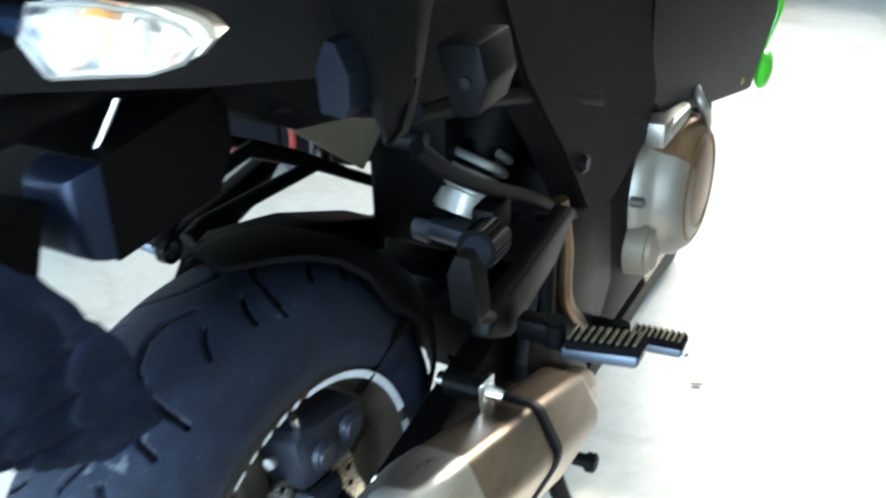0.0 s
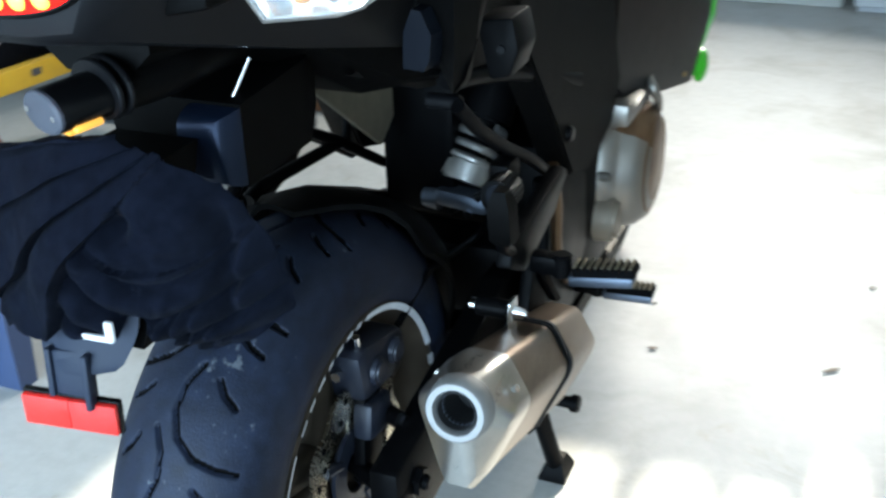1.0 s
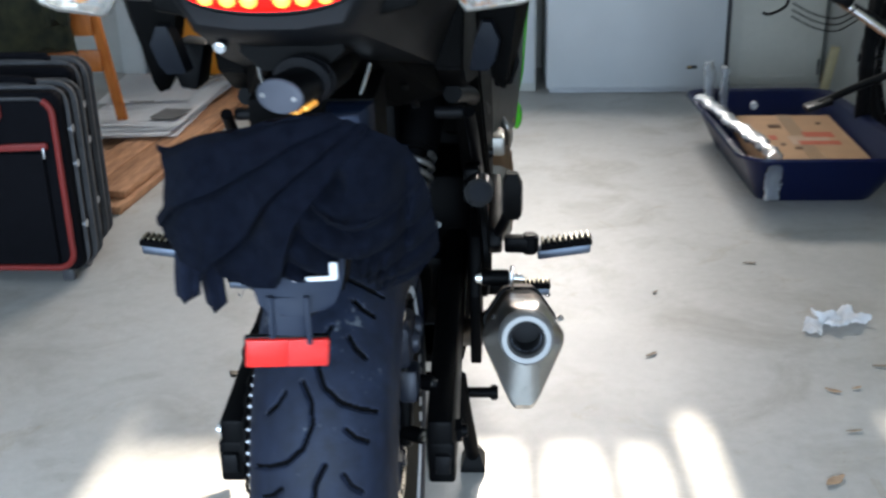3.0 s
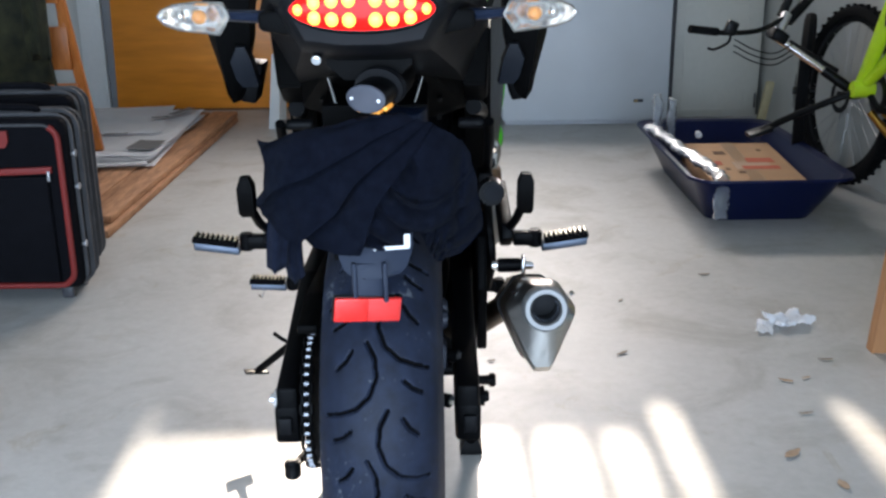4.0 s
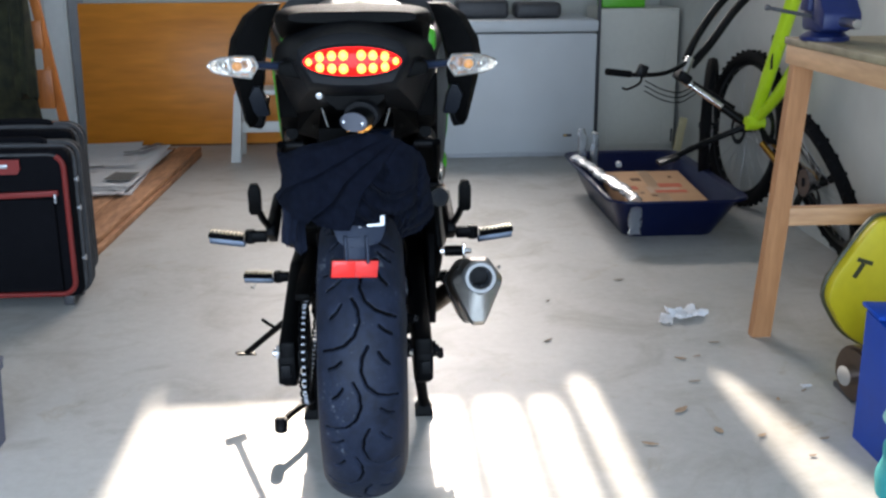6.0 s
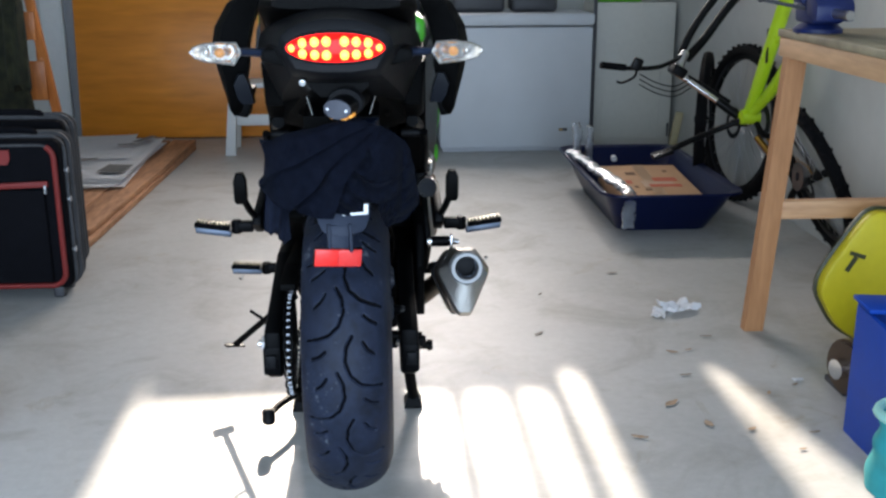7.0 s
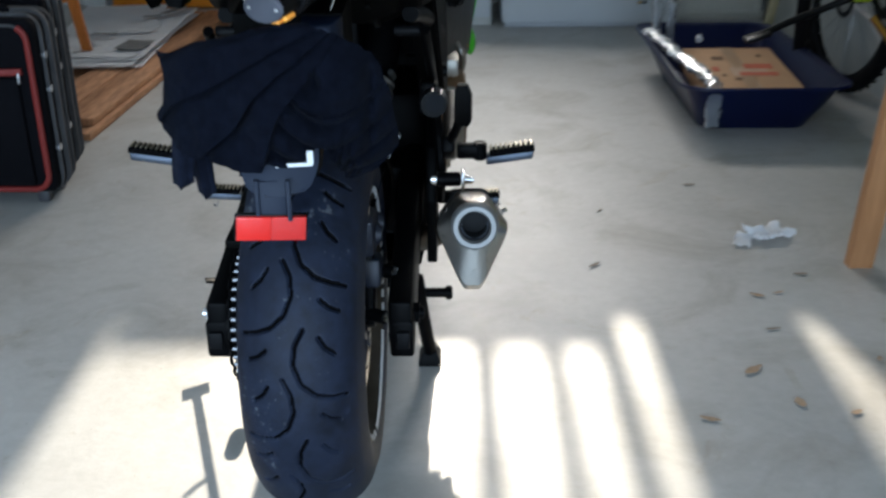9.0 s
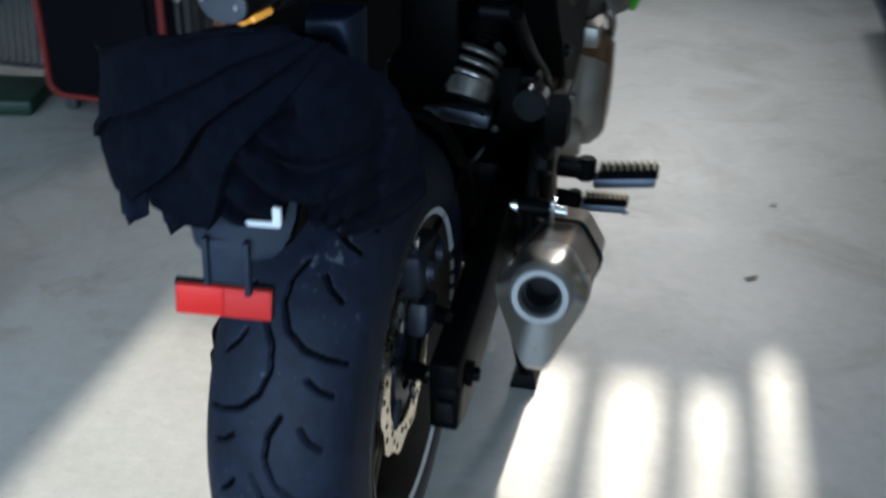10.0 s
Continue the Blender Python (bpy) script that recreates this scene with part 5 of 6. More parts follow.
bm = lathe(fresh(), [(0.17, -0.03), (0.21, -0.045), (0.21, 0.045), (0.17, 0.03)], "x", (0, 1.56, 0.303), 40, closed=True)
for k in range(5):
    a = radians(72 * k)
    tube(bm, [(0, 1.56 + 0.03 * math.cos(a), 0.303 + 0.03 * math.sin(a)), (0, 1.56 + 0.19 * math.cos(a), 0.303 + 0.19 * math.sin(a))], 0.016, 8)
part("rim", bm, M_WHEEL, fwo)
for sx in (1, -1):
    part("fork_leg", cyl(fresh(), (sx * 0.105, 1.545, 0.29), (sx * 0.105, 1.24, 1.0), 0.027, seg=16), M_BLACKMET, bike)
bm = fresh()
rows = [[((0.075) * math.cos(b), 1.56 + (0.325) * math.cos(a), 0.303 + (0.325 - 0.04 * (1 - math.sin(b))) * math.sin(a)) for b in (math.pi * j / 8 for j in range(9))] for a in (radians(40 + 10 * k) for k in range(12))]
rows = [r_ + [(x * 0.94, y, z - 0.004) for x, y, z in r_[::-1]] for r_ in rows]
part("front_mudguard", loft(bm, rows), M_GLOSS, bike)

# ---------------------------------------------------------------- bodywork: fairing sides, seat, tail
def mirror(bm):
    for v in bm.verts:
        v.co.x = -v.co.x
    bmesh.ops.reverse_faces(bm, faces=bm.faces[:])
    return bm


def shell(points, x_in, bev=0.004):
    """A side panel: points (x, y, z) of its outer face, drawn inwards."""
    bm = bmesh.new()
    a = [bm.verts.new(p) for p in points]
    b = [bm.verts.new((p[0] - x_in, p[1], p[2])) for p in points]
    n_ = len(points)
    bm.faces.new(a)
    bm.faces.new(b[::-1])
    for k in range(n_):
        bm.faces.new((a[k], b[k], b[(k + 1) % n_], a[(k + 1) % n_]))
    bmesh.ops.recalc_face_normals(bm, faces=bm.faces[:])
    bmesh.ops.bevel(bm, geom=bm.edges[:], offset=bev, segments=2, affect="EDGES")
    return bm


panels = (
    ("side_panel", [(0.185, 0.30, 1.04), (0.188, 0.38, 0.885), (0.196, 0.48, 0.76), (0.203, 0.55, 0.655), (0.206, 0.64, 0.63), (0.205, 0.78, 0.66), (0.205, 0.84, 0.74), (0.20, 0.80, 1.04)], 0.05, M_PLASTIC),
    ("seat_side", [(0.172, 0.10, 1.05), (0.168, 0.12, 0.955), (0.170, 0.20, 0.915), (0.186, 0.40, 0.89), (0.188, 0.40, 1.05)], 0.04, M_PLASTIC),
    ("fairing_side", [(0.210, 0.76, 1.02), (0.200, 0.80, 0.72), (0.205, 0.89, 0.66), (0.235, 1.05, 0.635), (0.258, 1.24, 0.60), (0.275, 1.32, 0.72), (0.295, 1.27, 1.10), (0.27, 1.0, 1.12)], 0.04, M_GLOSS),
    ("fairing_inner", [(0.185, 0.80, 0.76), (0.18, 0.80, 0.70), (0.20, 0.92, 0.66), (0.235, 1.22, 0.61), (0.235, 1.25, 0.80), (0.21, 0.95, 0.85)], 0.08, M_PLASTIC),
)
for name, pts, dx, m in panels:
    part(name, shell(pts, dx), m, bike)
    part(name, mirror(shell(pts, dx)), m, bike)
for sx in (1, -1):
    pts = [(0.262, 1.30, 0.640), (0.281, 1.345, 0.72), (0.296, 1.31, 0.95), (0.300, 1.29, 1.1), (0.294, 1.265, 1.1), (0.288, 1.295, 0.95), (0.275, 1.325, 0.72)]
    bm = shell(pts, 0.010, 0.002)
    gp = part("green_edge", bm if sx > 0 else mirror(bm), M_GREEN, bike, "lime green fairing edge")
    part("green_lobe", ball(fresh(), (sx * 0.262, 1.325, 0.612), 0.016, 0.040, 0.036, 20), M_GREEN, gp)
    part("fairing_bolt", ball(fresh(), (sx * 0.240, 1.19, 0.632), 0.016, 0.014, 0.012, 14), M_BRASS, gp)
    part("panel_bolt", cyl(fresh(), (sx * 0.190, 0.535, 0.727), (sx * 0.207, 0.535, 0.727), 0.012, seg=14, bev=0.003), M_GLOSS, bike)
    bm = box(fresh(), 0.045, 0.26, 0.07, (sx * 0.178, 0.72, 1.075), bev=0.018)
    part("tank_side", bm, M_GREEN, bike, "lime green tank flank")
# tank, seat, upper fairing
bm = loft(fresh(), [[(w * math.cos(a), y, zc + h * math.sin(a)) for a in (2 * math.pi * k / 20 for k in range(20))] for y, w, zc, h in ((0.55, 0.13, 0.98, 0.10), (0.70, 0.19, 1.0, 0.16), (0.95, 0.20, 1.0, 0.19), (1.15, 0.15, 1.0, 0.14))])
part("fuel_tank", bm, M_GLOSS, bike)
bm = loft(fresh(), [[(w * math.copysign(abs(math.cos(a)) ** 0.5, math.cos(a)), y, zc + h * math.copysign(abs(math.sin(a)) ** 0.6, math.sin(a))) for a in (2 * math.pi * k / 24 for k in range(24))] for y, w, zc, h in ((-0.215, 0.115, 1.184, 0.010), (-0.18, 0.14, 1.182, 0.016), (-0.10, 0.15, 1.172, 0.03), (0.10, 0.155, 1.14, 0.05), (0.30, 0.165, 1.09, 0.055), (0.42, 0.16, 1.04, 0.04), (0.60, 0.14, 1.02, 0.03))])
part("seat", bm, M_PLASTIC, bike, "black vinyl seat")
bm = loft(fresh(), [[(w * math.cos(a), y, zc + h * math.sin(a)) for a in (math.pi * k / 16 for k in range(17))] for y, w, zc, h in ((1.18, 0.30, 0.98, 0.26), (1.34, 0.27, 0.95, 0.26), (1.52, 0.18, 0.92, 0.2), (1.62, 0.08, 0.90, 0.1))])
part("front_fairing", bm, M_GLOSS, bike)

# tail unit: cowl round the light, narrowing under tail
def tail_ring(y, w, zt, zb, wb, n_=10):
    top = [(w * math.cos(a), y, (zt + zb) / 2 + (zt - zb) / 2 * math.sin(a) ** 0.8) for a in (math.pi * k / n_ for k in range(n_ + 1))]
    bot = [(-wb, y, zb), (-wb * 0.4, y, zb - 0.006), (wb * 0.4, y, zb - 0.006), (wb, y, zb)]
    return top + bot


bm = loft(fresh(), [tail_ring(-0.298, 0.088, 1.146, 1.078, 0.07), tail_ring(-0.290, 0.100, 1.162, 1.070, 0.075), tail_ring(-0.22, 0.120, 1.178, 1.052, 0.085), tail_ring(-0.05, 0.162, 1.168, 1.005, 0.115), tail_ring(0.15, 0.172, 1.13, 0.955, 0.135), tail_ring(0.35, 0.165, 1.06, 0.88, 0.14)])
tail = part("tail_cowl", bm, M_GREYPL, bike, "dark grey textured plastic tail cowl")
for sx in (1, -1):
    bm = prism(fresh(), [(sx * 0.085, 1.111), (sx * 0.136, 1.104), (sx * 0.136, 1.082), (sx * 0.085, 1.072)], "y", -0.228, -0.10, bev=0.006)
    part("stalk_fairing", bm, M_PLASTIC, tail)

part("seat_lock", cyl(fresh(), (-0.062, -0.235, 1.052), (-0.063, -0.252, 1.047), 0.006, seg=18, bev=0.002), M_CHROME, tail, "small chrome seat lock")

# tail light: oval lens, housing and two rows of lamps
def oval(w, h, y, n_=36, p=1.5):
    out_ = []
    for k in range(n_):
        a = 2 * math.pi * k / n_
        out_.append((w * math.copysign(abs(math.cos(a)) ** 0.9, math.cos(a)), y, 1.114 + h * math.copysign(abs(math.sin(a)) ** p * 0.25 + abs(math.sin(a)) * 0.75, math.sin(a))))
    return out_


bm = loft(fresh(), [oval(0.089, 0.0295, -0.290), oval(0.089, 0.0295, -0.301), oval(0.087, 0.0265, -0.304)])
tlh = part("tail_light", bm, M_GLOSS, bike, "lit red oval tail light")
bm = loft(fresh(), [oval(0.0865, 0.0255, -0.300), oval(0.085, 0.0245, -0.306), oval(0.074, 0.019, -0.3095), oval(0.03, 0.008, -0.311)])
part("lens", bm, M_TAIL, tlh)
for sx in (1, -1):
    for i, (x, zs) in enumerate(((0.0155, (0.0105, -0.0115)), (0.0355, (0.0095, -0.0105)), (0.056, (0.0075, -0.0085)), (0.0745, (0.0,)))):
        for z in zs:
            rz_ = 0.0082 if i < 3 else 0.0062
            bm = ball(fresh(), (sx * x, -0.3088 + 0.0008 * i, 1.114 + z), 1.06 * rz_, 0.0048, 1.14 * rz_, 18)
            part("led", bm, M_LED, tlh)

# indicators
for sx in (1, -1):
    def wedge(k, s):
        """Faceted arrow outline of the lens, k across its depth."""
        base = [(0.160, 0.001), (0.168, 0.019), (0.200, 0.0195), (0.226, 0.0155), (0.241, 0.009), (0.248, 0.0), (0.239, -0.010), (0.222, -0.0165), (0.172, -0.0215)]
        return [(sx * (0.2195 + (x - 0.205) * s * 1.07), -0.215 + k + 0.30 * (x - 0.203) * s, 1.0985 + z * 0.94 * s) for x, z in base]
    ind = part("indicator", loft(fresh(), [wedge(0.034, 0.6), wedge(0.028, 0.86), wedge(0.011, 1.02), wedge(0.006, 1.02), wedge(0.008, 0.9), wedge(0.026, 0.75)]), M_REFL, bike, "clear faceted indicator with amber bulb")
    part("lens", loft(fresh(), [wedge(0.006, 1.0), wedge(-0.006, 1.0), wedge(-0.014, 0.86)]), M_CLEAR, ind)
    part("lens_rim", tube(fresh(), wedge(-0.004, 1.0), 0.0018, 6, closed=True), M_COVER, ind)
    part("bulb", ball(fresh(), (sx * 0.233, -0.207, 1.0995), 0.007, 0.008, 0.009, 14), M_REFL, ind)
    part("bulb", ball(fresh(), (sx * 0.209, -0.211, 1.0985), 0.010, 0.008, 0.009, 14), M_AMBER, ind, "amber bulb")
    bm = tube(fresh(), [(sx * 0.10, -0.19, 1.095), (sx * 0.135, -0.205, 1.097), (sx * 0.178, -0.213, 1.100)], [0.016, 0.012, 0.010], 10, flat=0.7)
    # The stalk's blue sky sheen is its colour.
    part("stalk", bm, M_SHEEN, ind)

# pannier wings beside the tail
def wing_ring(sx, z, xo, xi, y0, y1):
    c_ = 0.25 * (xo - xi)
    return [(sx * xi, y0 + 0.02, z), (sx * (xo - c_), y0, z), (sx * xo, y0 + 0.03, z), (sx * xo, y1 - 0.03, z), (sx * (xo - c_), y1, z), (sx * xi, y1 - 0.01, z)]


for sx in (1, -1):
    wg = part("pannier_mount", loft(fresh(), [wing_ring(sx, *q) for q in ((1.182, 0.185, 0.140, 0.03, 0.12), (1.160, 0.214, 0.150, 0.01, 0.12), (1.115, 0.240, 0.168, 0.0, 0.11), (1.075, 0.248, 0.176, 0.0, 0.10), (1.03, 0.241, 0.178, 0.01, 0.09), (0.985, 0.231, 0.188, 0.02, 0.085), (0.945, 0.221, 0.196, 0.03, 0.075), (0.932, 0.212, 0.204, 0.04, 0.07))]), M_PLASTIC, bike, "faceted black pannier mount")
    wg.location = (sx * 0.012, -0.004, 0.013)
    bm = loft(fresh(), [[(sx * x, y, z) for x, y in ((xa, ya), (xb, ya - 0.004), (xb + 0.004, ya + 0.03), (xa, ya + 0.035))] for z, xa, xb, ya in ((1.034, 0.196, 0.207, 0.002), (1.012, 0.187, 0.217, 0.002), (0.985, 0.182, 0.211, 0.010), (0.973, 0.180, 0.203, 0.014))])
    part("mount_strut", bm, M_STRUT, wg)
    bm = prism(fresh(), [(0.196, 0.985), (0.238, 0.990), (0.246, 0.955), (0.236, 0.924), (0.212, 0.920)], "y", 0.165, 0.23, bev=0.004)
    part("mount_catch", bm if sx > 0 else mirror(bm), M_BLACKMET, wg)
    part("catch_bolt", cyl(fresh(), (sx * 0.226, 0.166, 0.955), (sx * 0.226, 0.162, 0.955), 0.005, seg=10), M_GREYPL, wg)
    bm = prism(fresh(), [(0.06, 0.945), (0.29, 0.935), (0.29, 0.865), (0.24, 0.875)], "x", 0.088, 0.096, bev=0.002)
    part("tray_gusset", bm if sx > 0 else mirror(bm), M_GREYPL, bike)

# inner guard under the seat, rear fender box
bm = loft(fresh(), [[(w * a, y, z) for a, z in ((-1, zt), (1, zt), (1, zb), (0.6, zb - 0.02), (-0.6, zb - 0.02), (-1, zb))] for y, w, zt, zb in ((-0.20, 0.055, 1.05, 1.035), (-0.08, 0.060, 1.03, 1.018), (0.02, 0.085, 1.02, 0.985), (0.12, 0.128, 1.0, 0.925), (0.32, 0.15, 0.97, 0.885))])
part("under_tray", bm, M_PLASTIC, bike)
def hanger_ring(y, w, zt, zb):
    return [(w * a, y, z) for a, z in ((-1, zt), (1, zt), (1, zb), (-1, zb))]


hg = part("plate_hanger", loft(fresh(), [hanger_ring(*q) for q in ((-0.109, 0.0735, 0.965, 0.884), (0.01, 0.074, 0.975, 0.888), (0.05, 0.060, 0.98, 0.915))]), M_PLASTIC, bike, "dark plastic number plate hanger")
# Added block whose blue colour paints sky sheen on the dark hanger.
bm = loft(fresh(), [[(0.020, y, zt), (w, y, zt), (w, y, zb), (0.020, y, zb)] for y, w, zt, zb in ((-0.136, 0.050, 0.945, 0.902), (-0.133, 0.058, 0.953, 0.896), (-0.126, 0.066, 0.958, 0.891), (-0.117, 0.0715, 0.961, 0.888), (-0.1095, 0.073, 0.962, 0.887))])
part("hanger_sheen", bm, M_SHEEN, hg, "blue-grey sky sheen coloured onto the hanger's rounded back")
bm = loft(fresh(), [[(w * a, y, z) for a, y in ((-1, y0), (1, y0), (1, y0 + 0.05), (-1, y0 + 0.05))] for z, w, y0 in ((0.94, 0.045, -0.19), (0.85, 0.055, -0.235), (0.79, 0.05, -0.262))])
part("hanger_leg", bm, M_PLASTIC, bike)
for sx in (1, -1):
    part("hanger_stay", cyl(fresh(), (sx * 0.066, -0.075, 0.999), (sx * 0.054, -0.094, 0.962), 0.0022, seg=10), M_CHROME, bike)
brace = part("hugger_brace", tube(fresh(), [(-0.12, 0.165, 0.728), (-0.12, 0.191, 0.735), (-0.12, 0.415, 0.718)], 0.0095, 10), M_BLACKMET, bike)
part("upper_bar", tube(fresh(), [(-0.12, 0.28, 0.790), (-0.12, 0.40, 0.728), (-0.12, 0.56, 0.632)], 0.0085, 10), M_BLACKMET, brace)
part("rear_bar", tube(fresh(), smooth_path([(-0.12, 0.120, 0.738), (-0.12, 0.155, 0.765), (-0.12, 0.22, 0.782), (-0.12, 0.30, 0.789)]), 0.009, 10), M_BLACKMET, brace)
part("upright", tube(fresh(), [(-0.118, 0.443, 0.76), (-0.12, 0.435, 0.70)], 0.0065, 10), M_BLACKMET, brace)
part("hose_ring", lathe(fresh(), [(0.010, -0.006), (0.015, -0.006), (0.015, 0.006), (0.010, 0.006)], "x", (-0.113, 0.128, 0.736), 20, closed=True), M_BLACKMET, brace)
part("battery_tray", box(fresh(), 0.12, 0.16, 0.36, (-0.02, 0.555, 0.77), bev=0.012), M_BLACKMET, bike)
# Dark plastic guard; its tan colour paints in the floor's bounced light.
bm = shell([(-0.055, 0.22, 0.872), (-0.055, 0.21, 0.912), (-0.055, 0.49, 0.84), (-0.055, 0.49, 0.76), (-0.06, 0.437, 0.712)], 0.005, 0.0015)
part("inner_guard", bm, M_FLOORLIT, bike, "dark inner guard coloured tan for light off the floor")

# plate lamp: capped tube with an amber slot
PL = Matrix.Translation((-0.001, -0.266, 1.002)) @ pose(0, 0, 0, 3, 4, -16)
bm = fresh()
rows = [[(r_ * 0.026 * math.cos(a), y, r_ * 0.0185 * math.sin(a)) for a in (2 * math.pi * k / 32 for k in range(32))] for y, r_ in ((-0.001, 0.96), (0.002, 1.0), (0.055, 1.0))]
loft(bm, rows)
bmesh.ops.transform(bm, matrix=PL, verts=bm.verts)
lamp = part("plate_lamp", bm, M_GLOSS, bike, "oval black number plate lamp, lit amber below")
bm = loft(fresh(), [[(r_ * 0.0255 * math.cos(a), y, r_ * 0.018 * math.sin(a)) for a in (2 * math.pi * k / 32 for k in range(32))] for y, r_ in ((-0.0045, 0.92), (-0.003, 1.0), (0.0, 1.0))])
bmesh.ops.transform(bm, matrix=PL, verts=bm.verts)
part("end_cap", bm, M_CAP, lamp, "grey oval end cap")
for sx in (1, -1):
    bm = cyl(fresh(), (sx * 0.0175, -0.004, 0), (sx * 0.0175, -0.0062, 0), 0.0026, seg=10)
    bmesh.ops.transform(bm, matrix=PL, verts=bm.verts)
    part("screw", bm, M_CHROME, lamp)
for y in (0.046, 0.057):
    bm = loft(fresh(), [[(r_ * 0.033 * math.cos(a), yy, 0.003 + r_ * 0.0255 * math.sin(a)) for a in (2 * math.pi * k / 32 for k in range(32))] for yy, r_ in ((y, 0.98), (y + 0.0015, 1.02), (y + 0.004, 1.02), (y + 0.0055, 0.98))])
    bmesh.ops.transform(bm, matrix=PL, verts=bm.verts)
    part("gasket", bm, M_GREYPL, lamp)
bm = box(fresh(), 0.008, 0.026, 0.006, (0.0205, 0.022, -0.0128), (0, 32, 0), bev=0.002)
box(bm, 0.030, 0.030, 0.004, (0.0, 0.022, -0.0185), bev=0.0015)
bmesh.ops.transform(bm, matrix=PL, verts=bm.verts)
part("lamp_lens", bm, M_PLATELIT, lamp, "glowing amber lens")
bm = tube(fresh(), smooth_path([(0.0145, -0.212, 1.004), (0.018, -0.17, 1.007), (0.018, -0.11, 1.010), (0.010, 0.02, 1.0)]), [0.027 + 0.012 * min(1, k / 12) for k in range(25)], 22, flat=0.72)
part("lamp_neck", bm, M_PLASTIC, lamp)

# number plate, tongue and reflector
bm = box(fresh(), 0.088, 0.003, 0.05, (0, -0.258, 0.852), (4, 0, 0), bev=0.001)
box(bm, 0.046, 0.004, 0.0048, (0.026, -0.294, 0.8165), (0, -3, 0), bev=0.001)
plate = part("number_plate", bm, M_WHITE, bike, "white plate mostly hidden under a cloth")
part("plate_corner", box(fresh(), 0.008, 0.004, 0.017, (0.046, -0.294, 0.826), bev=0.001), M_WHITE, plate)
bm = loft(fresh(), [[(0.004 + w * a, y + b + 0.10 * w * a, z) for a, b in ((-1, 0.004), (-0.45, -0.006), (0.45, -0.006), (1, 0.004), (0.9, 0.014), (-0.9, 0.014))] for z, w, y in ((0.835, 0.049, -0.270), (0.812, 0.049, -0.278), (0.800, 0.046, -0.284), (0.786, 0.040, -0.291), (0.779, 0.032, -0.293), (0.776, 0.022, -0.293))])
tongue = part("mud_flap", bm, M_FLAP, bike, "blue-grey plastic mud flap tongue")
for x in (-0.022, 0.017):
    part("rib", box(fresh(), 0.006, 0.012, 0.052, (x, -0.299, 0.772), (-7, 0, 12), bev=0.002), M_FLAP, tongue)
part("spine", box(fresh(), 0.036, 0.010, 0.056, (-0.003, -0.293, 0.768), (-7, 0, 12), bev=0.003), M_FLAP, tongue)
ref = part("reflector_back", box(fresh(), 0.090, 0.007, 0.037, (-0.008, -0.297, 0.7365), (5, 5, 13), bev=0.002), M_GLOSS, bike)
for x, m in ((-0.0215, M_REDREF), (0.0215, M_REDREF2)):
    part("reflector", box(fresh(), 0.043, 0.006, 0.032, (-0.0065 + x * 0.974, -0.3030 + x * 0.225, 0.7365 - x * 0.087), (5, 5, 13), bev=0.0012), m, ref, "red plastic reflector")

# ---------------------------------------------------------------- centre stand and side stand
cs = part("centre_stand", tube(fresh(), [(-0.14, 0.60, 0.235), (0.14, 0.60, 0.235)], 0.016, 12), M_BLACKMET, bike, "black tubular centre stand holding the rear wheel up")
for sx in (1, -1):
    bm = tube(fresh(), smooth_path([(sx * 0.135, 0.585, 0.25), (sx * 0.145, 0.60, 0.16), (sx * 0.160, 0.647, 0.03)]), [0.016] * 17, 12)
    part("leg", bm, M_BLACKMET, cs)
    bm = loft(fresh(), [[(sx * 0.161 + a * 0.026 * s, 0.657 + b * 0.034 * s, z) for a, b in ((-1, -1), (1, -1), (1, 1), (-1, 1))] for z, s in ((0.0, 1.0), (0.008, 1.0), (0.038, 0.5))])
    part("foot", bm, M_BLACKMET, cs)
bm = cyl(fresh(), (0.15, 0.60, 0.205), (0.205, 0.60, 0.205), 0.011, seg=14)
cyl(bm, (0.198, 0.60, 0.205), (0.215, 0.60, 0.205), 0.016, seg=14, bev=0.003)
part("stop", bm, M_BLACKMET, cs)
bm = tube(fresh(), smooth_path([(-0.16, 0.63, 0.06), (-0.18, 0.575, 0.072), (-0.21, 0.515, 0.074), (-0.235, 0.461, 0.070)]), 0.010, 10)
part("tang", bm, M_BLACKMET, cs)
for z in (0.058, 0.066, 0.074, 0.082):
    part("pad_rib", lathe(fresh(), [(0.0165, z - 0.0015), (0.0188, z - 0.001), (0.0188, z + 0.001), (0.0165, z + 0.0015)], "z", (-0.235, 0.455, 0), 18, closed=True), M_BLACKMET, cs)
part("tang_pad", cyl(fresh(), (-0.235, 0.458, 0.090), (-0.235, 0.450, 0.048), 0.0175, seg=16, bev=0.004), M_GREYPL, cs)
ss_ = part("side_stand", tube(fresh(), smooth_path([(-0.165, 0.64, 0.345), (-0.25, 0.711, 0.26), (-0.363, 0.805, 0.141)]), 0.009, 10), M_BLACKMET, bike, "folded side stand")
bm = tube(fresh(), [(-0.262, 0.722, 0.247), (-0.285, 0.722, 0.262), (-0.302, 0.72, 0.277)], 0.005, 8)
part("stand_tang", bm, M_BLACKMET, ss_)
part("stand_foot", box(fresh(), 0.058, 0.034, 0.007, (-0.366, 0.808, 0.138), (-8, 8, 20), bev=0.0025), M_BLACKMET, ss_)

# ---------------------------------------------------------------- cloth over the plate
def curve(t, *knots):
    """Smooth value at t between (place, value) knots."""
    for (a, va), (b, vb) in zip(knots, knots[1:]):
        if t <= b:
            k = min(1, max(0, (t - a) / (b - a)))
            return va + (vb - va) * k * k * (3 - 2 * k) if k < 1 else vb
    return knots[-1][1]


CREASES = (-28, 3, 17, 33, 50)


